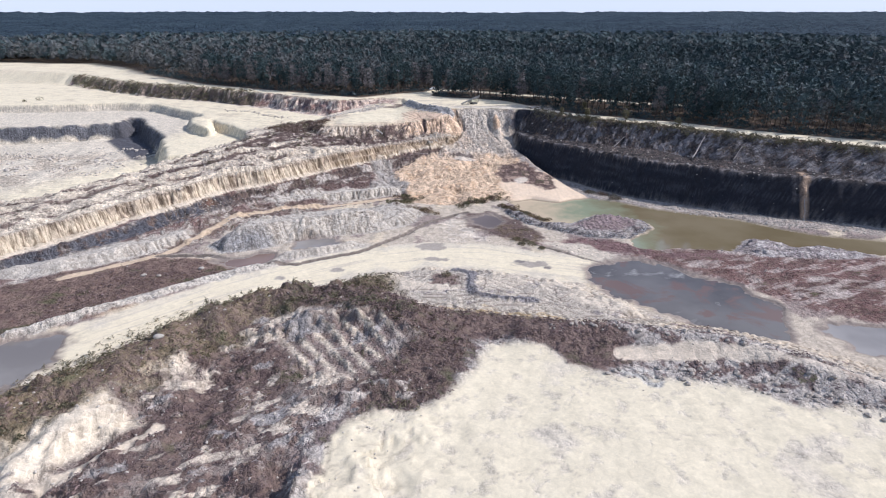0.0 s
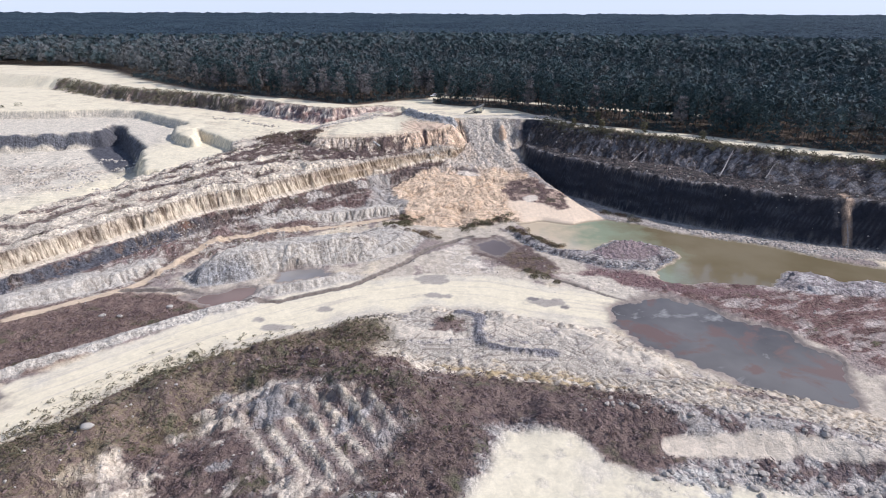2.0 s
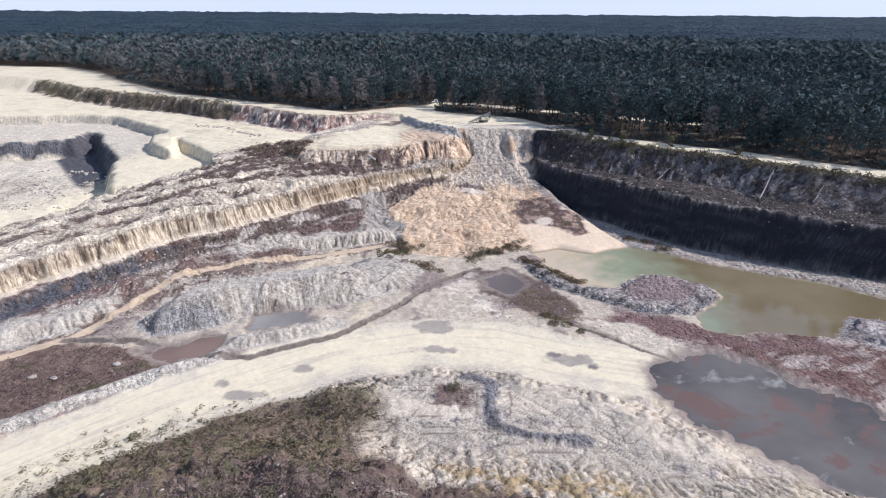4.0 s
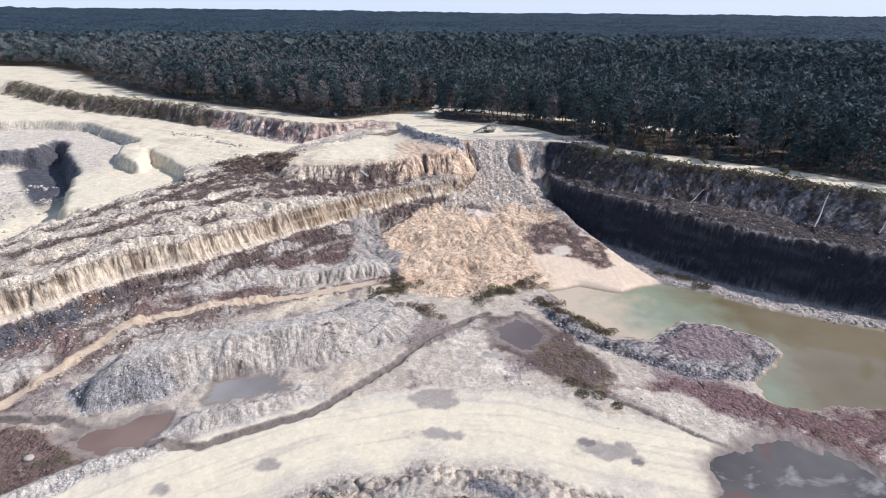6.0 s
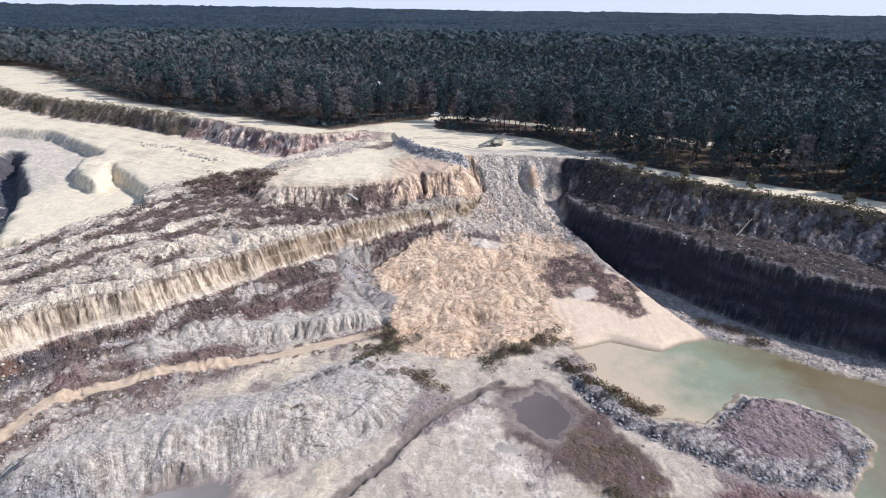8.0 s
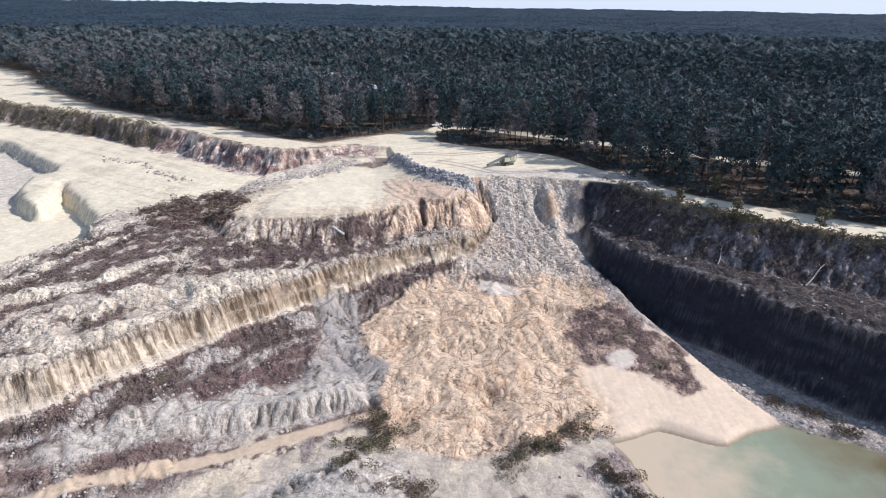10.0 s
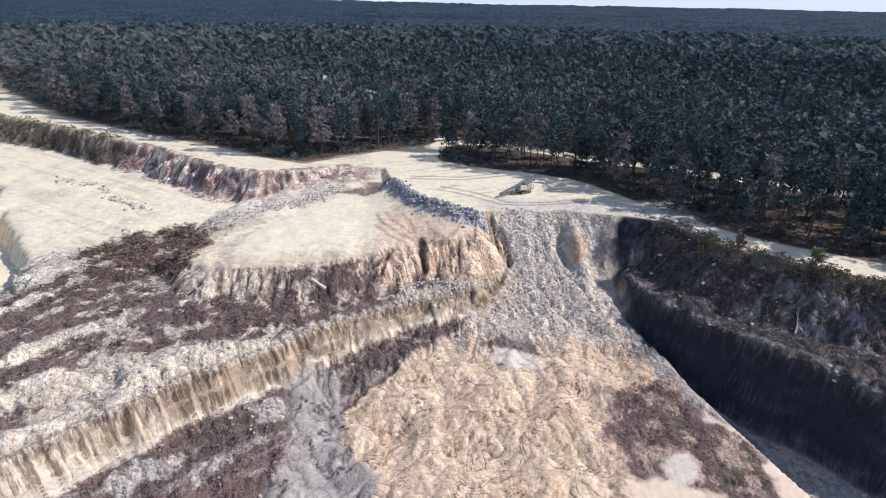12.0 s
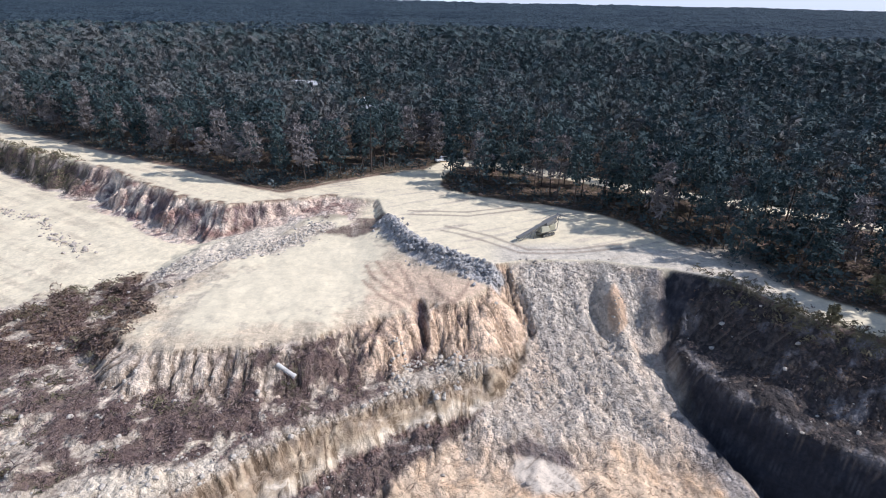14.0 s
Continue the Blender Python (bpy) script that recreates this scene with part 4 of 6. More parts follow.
lay(smooth(rim, -9, -7) * smooth(rim, 2.5, 1.0) * smooth(gx + 6 * n1, -118, -132) * (gx > -330) * smooth(blot + patch, -0.6, -0.1), (0.12, 0.11, 0.075), 0.7, 0.8)
marks = smooth(perlin((gy + 0.6 * gx) / 2.6, (gx - gy) / 40, 106) + 0.6 * blot + 0.3 * patch, 0.1, 0.55)
lay(smooth(near["flat"], 1, 4) * smooth(rim, -9, -11) * smooth(gx, -90, -100) * marks * 0.65, (0.53, 0.455, 0.335), 0.0, 0.5)
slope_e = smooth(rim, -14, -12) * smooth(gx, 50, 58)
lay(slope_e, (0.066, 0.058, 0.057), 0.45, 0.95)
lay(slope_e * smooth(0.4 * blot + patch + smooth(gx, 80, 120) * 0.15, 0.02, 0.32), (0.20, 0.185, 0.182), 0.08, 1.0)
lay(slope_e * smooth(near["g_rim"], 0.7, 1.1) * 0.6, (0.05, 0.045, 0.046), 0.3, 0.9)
lay(smooth(rim - 1.6 * smooth(gx, 42, 50), -0.8, 0.5), SAND, 0.03, 0.22)
d_forest = line_distance(gx, gy, FOREST, True)
lay(smooth(rim, 0.5, 2) * smooth(gx, -28, -40) * marks * 0.6, (0.54, 0.455, 0.335), 0.05, 0.5)
lay(smooth(rim, -0.5, 0.3) * smooth(rim + n1, 2.4, 1.2) * smooth(gx, -28, -40) * (gx > -330) * smooth(patch, -0.3, 0.1), (0.30, 0.215, 0.15), 0.5, 0.7)
d_lane = line_distance(gx, gy, LANE)
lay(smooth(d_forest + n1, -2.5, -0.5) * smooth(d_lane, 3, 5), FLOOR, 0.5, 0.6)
lay(smooth(d_lane + 0.6 * n1, 4.2, 2.8), SAND, 0.0, 0.2)
lay(smooth(d_forest + n1, -4.0, -2.5) * smooth(d_forest, -0.5, -1.5) * smooth(gx, -16, -24), (0.27, 0.195, 0.14), 0.6, 0.7)
lay(smooth(rim, -0.8, 0.2) * smooth(rim + n2 + n1, 3.2, 2.2) * smooth(gx, 46, 54), (0.17, 0.15, 0.09), 0.7, 0.7)
lay(smooth(rim, 0, 1) * smooth(gx, 0, 10) * smooth(gx, 70, 58) * smooth(gy, 346, 340) * 0.8, (0.50, 0.455, 0.39), 0.05, 0.6)
# mounds and pit floor
for pts in (MOUND, MOUND_EAST, MOUND_SIDE, BANK, BANK_LEFT):
    lay(within(pts, 3, 0.6), (0.45, 0.41, 0.35), 0.02, 0.65)
lay(within(MOUND, 3, 0.6) * smooth(line_distance(gx, gy, [(-84, 187), (-77, 182), (-66, 186)]), 9, 3), (0.33, 0.32, 0.31), 0.1, 0.95)
lay(within([(-150, 140), (-128, 158), (-112, 170), (-96, 178), (-84, 176), (-66, 168), (-81, 152), (-97, 136), (-125, 118)], 4, 1.0), (0.235, 0.14, 0.105), 0.9, 0.8)
red = within([(40, 180), (68, 186), (101, 186), (138, 180), (175, 168), (150, 130), (117, 132), (99, 146), (84, 162), (60, 178)], 5, 2)
lay(red, (0.29, 0.235, 0.205), 0.35, 0.8)
lay(red * smooth(blot + 0.6 * n1 + 0.35, -0.1, 0.35), (0.185, 0.112, 0.10), 0.5, 0.9)
weft = fbm((gx + 0.4 * gy) / 3.5, gy - 0.4 * gx, 4.0, 4, 103, 0.6)
lay(red * smooth(weft - 0.2 * blot, 0.15, 0.4) * 0.6, (0.44, 0.38, 0.335), 0.05, 0.9)
lay(red * smooth(weft, -0.25, -0.5), (0.13, 0.078, 0.07), 0.6, 0.9)
lay(within([(33, 190), (48, 196), (62, 192), (76, 183), (98, 181), (102, 177), (80, 176), (60, 182), (44, 184)], 3, 1.2), (0.20, 0.125, 0.12), 0.5, 0.9)
lay(within(PENINSULA, 3, 0.6), (0.33, 0.30, 0.275), 0.15, 1.0)
weave = fbm((gx + 0.5 * gy) / 3.0, gy - 0.5 * gx, 3.2, 4, 102, 0.6)
lay(within(PENINSULA, 3, 0.6) * smooth(weave, 0.05, 0.3), (0.12, 0.105, 0.107), 0.4, 1.0)
lay(within(PENINSULA, 1.5, 0.3) * smooth(line_distance(gx, gy, PENINSULA, True), 2.4, 1.0) * smooth(n2, -0.4, 0.2), (0.10, 0.092, 0.095), 0.1, 1.0)
lay(within([(48, 212), (55, 214), (64, 218), (73, 216), (77, 210), (68, 200), (56, 201)], 3, 1.2), (0.24, 0.185, 0.18), 0.3, 1.0)
lay(within(SHOAL, 2, 1.0), (0.27, 0.235, 0.225), 0.2, 1.0)
lay(within(SHOAL, 2, 1.0) * smooth(patch + 0.4 * n1, 0.05, 0.35), (0.42, 0.385, 0.36), 0.05, 1.0)
lay(within(LOWER, 4, 1), (0.44, 0.39, 0.32), 0.15, 0.7)
lay(within(LOWER, 4, 1) * smooth(0.6 * blot + 0.8 * patch, 0.3, 0.6), (0.28, 0.25, 0.235), 0.3, 0.9)
lay(within(LOWER, 4, 1) * smooth(blot + 0.4 * n1, 0.05, 0.4), (0.56, 0.49, 0.39), 0.05, 0.5)
lay(smooth(near["spur"] + 0.6 * patch, 2.2, 1.0), (0.20, 0.19, 0.195), 0.15, 1.0)
lay(smooth(np.hypot((gx - 1) / 5.0, (gy - 153) / 4.0) + 0.5 * patch, 1.1, 0.7), (0.24, 0.18, 0.155), 0.6, 0.7)
lay(within([(8, 222), (18, 226), (27, 220), (33, 207), (40, 196), (30, 192), (18, 199), (9, 208)], 3, 1.2), (0.17, 0.125, 0.11), 0.3, 0.6, 0.55)
lay(within([(22, 212), (28, 208), (38, 196), (33, 191), (24, 194), (20, 204)], 3, 1.5) * smooth(patch, -0.2, 0.2), (0.17, 0.13, 0.065), 0.75, 0.7)
lay(within([(8, 222), (0, 210), (-2, 198), (4, 192), (16, 193), (12, 204)], 4, 1.2) * smooth(patch + blot, -0.3, 0.2), (0.60, 0.53, 0.435), 0.02, 0.6)
lay(smooth(np.hypot(gx + 95, gy - 219.5) + 1.5 * n1 + patch, 2.2, 1.0) * 0.6, (0.29, 0.15, 0.095), 0.5, 0.8)
# foreground plateau
fore, west = near["fore"], near["west"]
flank = smooth(fore, -42, -32) * smooth(fore, 3, 0)
lay(smooth(fore, -24, -14) * smooth(gx + 4 * n1, -36, -22), (0.50, 0.44, 0.36), 0.2, 0.75)
lay(smooth(fore + 3 * n1 + 2 * patch, -13, -9) * smooth(gx + 4 * n1, 44, 34), (0.18, 0.14, 0.12), 0.75, 0.75)
lay(within([(-4, 128), (10, 131), (28, 128), (36, 122), (20, 118), (0, 119)], 6, 3.0) * smooth(patch, -0.35, 0.1), (0.40, 0.31, 0.18), 0.4, 0.6)
spoil = smooth(fore, -4, 1) * west
comb = fbm((gx + 0.6 * gy) / 2.6, gy - 0.6 * gx, 5, 4, 87, 0.6)
lay(spoil, (0.28, 0.232, 0.20), 0.5, 0.9)
lay(spoil * smooth(blot + 0.7 * patch, -0.25, 0.2), (0.135, 0.10, 0.098), 0.8, 0.85)
lay(spoil * smooth(gy + 4 * n1, 86, 70) * smooth(0.7 * patch - 0.6 * blot + 0.4 * n1, -0.05, 0.25), (0.105, 0.08, 0.085), 0.9, 0.85)
lay(spoil * smooth(comb - 0.5 * blot + 0.4 * patch, 0.28, 0.5), (0.50, 0.43, 0.345), 0.05, 0.8)
knoll = smooth(line_distance(gx, gy, [(-33, 99), (-24, 104), (-9, 103), (-5, 92), (-14, 86), (-28, 88)], True) + 1.5 * n1, -1, 2)
lay(knoll, (0.27, 0.215, 0.19), 0.55, 0.8)
lay(knoll * smooth(near["ribs"] + 0.5 * patch - 0.03 * (gx + 16), 0.15, 0.6), (0.52, 0.45, 0.355), 0.1, 0.8)
lay(within([(-78, 58), (-66, 72), (-57, 78), (-48, 75), (-56, 66), (-64, 54)], 3, 0.8), (0.62, 0.54, 0.42), 0.03, 0.5)
lay(spoil * smooth(comb + 0.4 * blot, -0.5, -0.7), (0.31, 0.285, 0.265), 0.15, 0.9)
lay(smooth(fore, -1, 2) * (1 - west), (0.39, 0.35, 0.31), 0.3, 1.0)
lay(smooth(fore, -1, 2) * (1 - west) * smooth(patch, 0.05, 0.4), (0.17, 0.13, 0.125), 0.6, 1.0)
strip = smooth(fore, -42, -34) * smooth(fore + 2.5 * n1 + 2 * patch, 13, 8) * smooth(gx + 4 * n1, -8, -22)
lay(strip, (0.28, 0.225, 0.145), 0.7, 0.8)
heath = smooth(line_distance(gx, gy, [(0, 106), (10, 107), (20, 104), (32, 100)]) + 2.5 * n1 + 1.5 * patch, 6.5, 3.5)
lay(heath, (0.15, 0.11, 0.105), 0.85, 0.8)
thicket = smooth(line_distance(gx, gy, [(-30, 112), (-14, 110), (-5, 105), (0, 96), (-3, 87), (-9, 84)]) + 3 * n1, 8, 4)
lay(thicket, (0.15, 0.125, 0.11), 0.8, 0.8)
lay(within([(22, 98), (25, 92), (32, 90), (38, 93), (37, 101), (30, 105), (23, 103)], 2, 0.8), (0.17, 0.12, 0.115), 0.8, 0.8)
sandfield = within([(-60, 10), (-19, 40), (-20, 62), (-20, 70), (-14, 76), (-2, 79), (6, 89), (10, 99), (21, 98), (24, 92), (33, 88), (40, 88), (53, 85), (61, 80), (80, 77), (140, 20), (100, -100), (-60, -100)], 3, 0.5)
lay(sandfield, (0.675, 0.60, 0.44), 0.02, 0.2)
lay(sandfield * smooth(blot + 0.5 * big, 0.2, 0.6) * 0.5, (0.56, 0.50, 0.42), 0.1, 0.5)
lay(smooth(line_distance(gx, gy, [(36, 95.5), (47, 95.5), (57, 94.5), (66, 91), (78, 83)]) + 0.9 * n1 + 0.5 * patch, 2.3, 1.2) * np.interp(gx, [50, 75], [0.95, 0.45]), (0.62, 0.53, 0.41), 0.03, 0.4)
lay(smooth(near["edge"], 2.6, 1.4) * smooth(patch, -0.35, 0.0), (0.43, 0.385, 0.34), 0.1, 1.0)
lay(smooth(near["edge"], 3.5, 2.0) * smooth(patch, 0.1, -0.2) * (gx < -16), (0.20, 0.16, 0.15), 0.5, 0.9)
lay(smooth(np.abs(line_distance(gx, gy, [(33, 92), (38, 89), (39, 87)]) - 1.3) + 0.3 * n2, 1.0, 0.4) * smooth(gy, 92, 90), (0.40, 0.38, 0.34), 0.05, 0.9)
lay(smooth(line_distance(gx, gy, [(-57, 61), (-51, 66), (-46, 73)]) + 0.5 * n1, 1.2, 0.6), (0.60, 0.515, 0.40), 0.03, 0.4)
# faint wash lines and old tracks on the sand
wash = smooth(np.abs(perlin(gx / 13 + 0.25 * n1, gy / 13 + 0.2 * n2, 59)), 0.035, 0.008) + 0.7 * smooth(np.abs(perlin(gx / 30 + 0.1 * n1, gy / 11, 60)), 0.02, 0.006)
lay(sandfield * smooth(wash, 0.2, 0.9) * smooth(perlin(gx / 21, gy / 21, 48), -0.15, 0.25) * 0.55, (0.47, 0.41, 0.33), 0.05, 0.6)
lay(sandfield * smooth(patch + 0.5 * blot, 0.42, 0.62) * 0.5, (0.46, 0.41, 0.34), 0.25, 0.7)
# wheel roads with their ruts, creeks, shores
haul = smooth(near["road"] + 1.6 * n1, 12.0, 10.0) * smooth(fore, -14, -18)
ruts = perlin(near["road"] / 0.9, (gx + gy) / 30, 55) + 0.6 * perlin(near["road"] / 2.2, (gx - gy) / 45, 56)
# rill beds coloured dark and slightly wet, standing in for crevice shade
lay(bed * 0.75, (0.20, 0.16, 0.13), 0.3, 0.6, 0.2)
lay(haul, SAND, 0.0, 0.15)
lay(haul * smooth(ruts, 0.1, 0.7) * 0.6, (0.52, 0.455, 0.365), 0.0, 0.25)
lay(haul * smooth(near["road"] + 4 * n1, 5, 12) * 0.6, (0.54, 0.49, 0.41), 0.0, 0.4)
lay(smooth(near["bank"] + 0.6 * patch, 3.0, 1.8), (0.47, 0.43, 0.37), 0.03, 0.9)
for cx, cy, a, b in ((-35, 167, 2.2, 2.0), (-51, 161, 2.2, 1.6), (-46, 157, 4.0, 2.0), (-3, 176, 5.5, 1.8), (-4, 187, 6.5, 3.2), (31, 172, 6.0, 3.0), (9, 204, 3, 2)):
    lay(smooth(np.hypot((gx - cx) / a, (gy - cy) / b) + 0.45 * n1 + 0.35 * patch, 1.15, 0.7), (0.44, 0.395, 0.335), 0.05, 0.3, 0.4)
d_track = line_distance(gx, gy, TRACK) + 0.4 * n2
lay(smooth(d_track, 4.0, 2.5) * smooth(patch, -0.2, 0.2), (0.20, 0.15, 0.125), 0.5, 0.8)
lay(smooth(d_track, 1.7, 1.1), (0.56, 0.44, 0.31), 0, 0.25)
lay(within([(36, 190), (42, 193), (50, 191), (57, 182), (62, 173), (57, 172), (48, 179)], 2.5, 1.2), (0.52, 0.455, 0.365), 0.05, 0.6)
for cx, cy, a, b in ((26, 174, 1.5, 0.9), (34, 169, 1.3, 0.8)):
    lay(smooth(np.hypot((gx - cx) / a, (gy - cy) / b) + 0.4 * patch, 1.1, 0.8), (0.26, 0.235, 0.215), 0.0, 0.3, 0.5)
lay(smooth(near["creek"], 1.5, 1.0) * (gz < 3), (0.25, 0.215, 0.185), 0.03, 0.4, 0.55)
lay(smooth(near["pools"], -3.0, 0.2), (0.34, 0.29, 0.25), 0.05, 0.3, 0.6)
lay(smooth(near["pond"], -1.2, 0.2), (0.36, 0.30, 0.2), 0, 0.3, 0.6)
lay(smooth(near["berm"] + 0.7 * n2, 3.4, 2.2), (0.36, 0.35, 0.34), 0.03, 1.0)
padtracks = smooth(rim, 1, 3) * smooth(d_forest, -1, -4) * smooth(gx, -60, -40) * smooth(gx, 70, 50)
lay(padtracks * smooth(perlin((gy - 0.5 * gx) / 1.7, (gx + gy) / 26, 57), 0.1, 0.5) * smooth(blot, -0.5, 0.1) * 0.8, (0.50, 0.43, 0.34), 0, 0.5)
for pts in ([(-6, 354), (-2, 352), (5, 348), (13, 340)], [(-7, 351), (-3, 349), (4, 344.5), (11, 338)], [(13, 340), (24, 341), (36, 345)], [(11, 338), (24, 339), (38, 343)], [(-16, 362), (0, 362), (16, 368)], [(-16, 365), (0, 365), (15, 371)]):
    lay(padtracks * smooth(line_distance(gx, gy, pts) + 0.15 * n2, 0.8, 0.25) * 0.75, (0.30, 0.25, 0.20), 0, 0.4)
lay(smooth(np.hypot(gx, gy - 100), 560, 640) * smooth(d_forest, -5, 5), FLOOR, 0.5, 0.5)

soil *= np.array([1.015, 1.0, 0.985]) * (1 + 0.35 * np.clip(rubble - 0.35, 0, 1))[..., None]
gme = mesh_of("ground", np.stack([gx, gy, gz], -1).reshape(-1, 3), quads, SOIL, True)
east_wall = smooth(gx, 38, 44) * (gy > 150)
streaky = np.full(gz.shape, 0.4)
streaky = np.where(south & (hill < 1) & (hill > -5.5), 1.0, streaky)
streaky = np.where((pad > -9) & (gy < 345), 0.85, streaky)
streaky = np.maximum(streaky, 0.7 * np.maximum(within(MOUND, 2, 0), within(BANK, 2, 0)))
streaky = np.where(near["tal"] > 0, 0.3, streaky) * (1 - 0.75 * east_wall) * np.where((rim > -11) & (gx < -25), 0.25, 1.0)
cracked = np.clip(0.08 * smooth(rubble, 0.5, 0.8) + lobe * smooth(near["top"], 30, 38) + 0.5 * within(MOUND_EAST, 4, 0) + 0.4 * within(MOUND, 2, 0), 0, 1) * (1 - east_wall) * (1 - smooth(near["top"], 50, 56) * smooth(gx, 24, 29))
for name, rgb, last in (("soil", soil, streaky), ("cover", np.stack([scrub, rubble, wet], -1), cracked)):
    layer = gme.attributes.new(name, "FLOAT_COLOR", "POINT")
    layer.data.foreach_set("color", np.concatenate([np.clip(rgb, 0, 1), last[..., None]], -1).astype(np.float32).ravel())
gme.attributes.new("along", "FLOAT", "POINT").data.foreach_set("value", near["face"].astype(np.float32).ravel())
tagged(new("ground", gme), "cream sand and grey clay of an open pit", "ground", kind="structure")


def height(x, y):
    """Ground height at plan points, from the ground sheet itself."""
    x, y = np.asarray(x, float), np.asarray(y, float)
    i, j = np.clip(np.searchsorted(xs, x) - 1, 0, nx - 2), np.clip(np.searchsorted(ys, y) - 1, 0, ny - 2)
    u, v = (x - xs[i]) / (xs[i + 1] - xs[i]), (y - ys[j]) / (ys[j + 1] - ys[j])
    return (gz[j, i] * (1 - u) + gz[j, i + 1] * u) * (1 - v) + (gz[j + 1, i] * (1 - u) + gz[j + 1, i + 1] * u) * v


def water_sheet(name, pts, level, mat, label, grow=2.5):
    cx, cy = np.mean([p[0] for p in pts]), np.mean([p[1] for p in pts])
    bm = bmesh.new()
    ring = []
    m = len(pts)
    area = sum(pts[k][0] * pts[(k + 1) % m][1] - pts[(k + 1) % m][0] * pts[k][1] for k in range(m))
    s = 1 if area > 0 else -1
    for k in range(m):
        (ax, ay), (bx, by) = pts[k - 1], pts[(k + 1) % m]
        t = Vector((bx - ax, by - ay)).normalized()
        ring.append(bm.verts.new((pts[k][0] + s * t.y * grow, pts[k][1] - s * t.x * grow, level)))
    bmesh.ops.triangle_fill(bm, use_beauty=True, use_dissolve=False, edges=[bm.edges.new((ring[k], ring[(k + 1) % m])) for k in range(m)])
    bmesh.ops.recalc_face_normals(bm, faces=bm.faces)
    if sum(f.normal.z for f in bm.faces) < 0:
        bmesh.ops.reverse_faces(bm, faces=bm.faces)
    me = bpy.data.meshes.new(name)
    bm.to_mesh(me)
    bm.free()
    me.materials.append(mat)
    return tagged(new(name, me), label, "water", kind="structure")


water_sheet("water", POND, 0.0, POND_WATER, "murky olive-green pond at the foot of the wall", 2.0)
for pts, level in POOLS:
    water_sheet("water", pts, level - 0.05, MUD_WATER if pts is SHALLOW else MUD_FILM if level == 0.35 else RUST_WATER if pts[0] == (-76, 174) else POOL_WATER, "shallow grey rain pool on the pit floor", 4.0)


# ---- trees ----
def crown_cards(rng, height_m, low, radius, clumps, cards, size, bare=False, loose=0.3):
    """Leaf sprays of a crown: clumps set round the trunk, each of small tilted quads. Returns (cards, 4, 3)."""
    u = np.sort(rng.rand(clumps))
    z = height_m * (low + (1 - low) * u)
    prof = np.where(u < 0.25, 0.55 + 1.8 * u, np.sqrt(np.clip(1.03 - u, 0, 1)) * 1.17)
    a = np.arange(clumps) * 2.4 + rng.rand(clumps)
    r = radius * prof * (0.45 + 0.55 * rng.rand(clumps))
    centre = np.stack([r * np.cos(a), r * np.sin(a), z], -1)
    which = rng.randint(0, clumps, cards)
    pos = centre[which] + rng.normal(0, 1, (cards, 3)) * np.array([0.8, 0.8, 0.42]) * radius * loose
    n = rng.normal(0, 1, (cards, 3)) + np.array([0, 0, 0.9])
    n /= np.linalg.norm(n, axis=1)[:, None]
    t = np.cross(n, rng.normal(0, 1, (cards, 3)))
    t /= np.linalg.norm(t, axis=1)[:, None] + 1e-9
    b = np.cross(n, t)
    s = size * (0.6 + 0.8 * rng.rand(cards))[:, None]
    w = s * (0.22 if bare else 0.62)
    return np.stack([pos - t * s - b * w * 0.5, pos + t * s * 0.7 - b * w, pos + t * s + b * w * 0.6, pos - t * s * 0.6 + b * w], 1)


def trunk_mesh(rng, height_m, base, sides=6, limbs=6):
    """A tapered, slightly leaning trunk with limbs."""
    rows, verts, faces = 6, [], []

    def tube(path, radii):
        start = len(verts)
        for p, r in zip(path, radii):
            for k in range(sides):
                a = 2 * math.pi * k / sides
                verts.append((p[0] + r * math.cos(a), p[1] + r * math.sin(a), p[2]))
        for i in range(len(path) - 1):
            for k in range(sides):
                q = start + i * sides
                faces.append((q + k, q + (k + 1) % sides, q + sides + (k + 1) % sides, q + sides + k))

    lean = rng.normal(0, 0.25, 2)
    path = [(lean[0] * (i / rows) ** 2 * 2, lean[1] * (i / rows) ** 2 * 2, -0.6 + (height_m * 0.96 + 0.6) * i / rows) for i in range(rows + 1)]
    tube(path, [base * (1.25 if i == 0 else 1 - 0.86 * i / rows) for i in range(rows + 1)])
    for k in range(limbs):
        h = height_m * (0.42 + 0.5 * k / limbs)
        a, length = k * 2.4 + rng.rand(), (1.9 - 1.1 * k / limbs) * height_m / 18
        tube([(0, 0, h), (math.cos(a) * length, math.sin(a) * length, h + 0.35 * length), (math.cos(a) * length * 1.7, math.sin(a) * length * 1.7, h + 0.5 * length)], [base * 0.3, base * 0.18, base * 0.06])
    return np.array(verts), np.array(faces)


def cards_mesh(name, quads4, mat, tint=None):
    me = mesh_of(name, quads4.reshape(-1, 3), np.arange(len(quads4) * 4).reshape(-1, 4), mat)
    if tint is not None:
        layer = me.attributes.new("tint", "FLOAT", "POINT")
        layer.data.foreach_set("value", np.repeat(tint, 4).astype(np.float32))
    return me


def tree_kind(name, seed, height_m, radius, mat, label, bare=False, cards=640, low=0.42):
    rng = np.random.RandomState(seed)
    root = tagged(new(name), label, "tree", "trees along the forest edge")
    v, f = trunk_mesh(rng, height_m, height_m * 0.011, limbs=9 if bare else 6)
    trunk = new("trunk", mesh_of("trunk", v, f, BARK, True))
    crown = new("crown", cards_mesh("crown", crown_cards(rng, height_m, low, radius, 30, cards, 0.58 if not bare else 0.8, bare, 0.22), mat))
    trunk.parent = crown.parent = root
    return root


PINE_LABEL, BARE_LABEL = "tall dark green pine with a bare lower trunk", "leafless grey-brown hardwood tree at the forest edge"
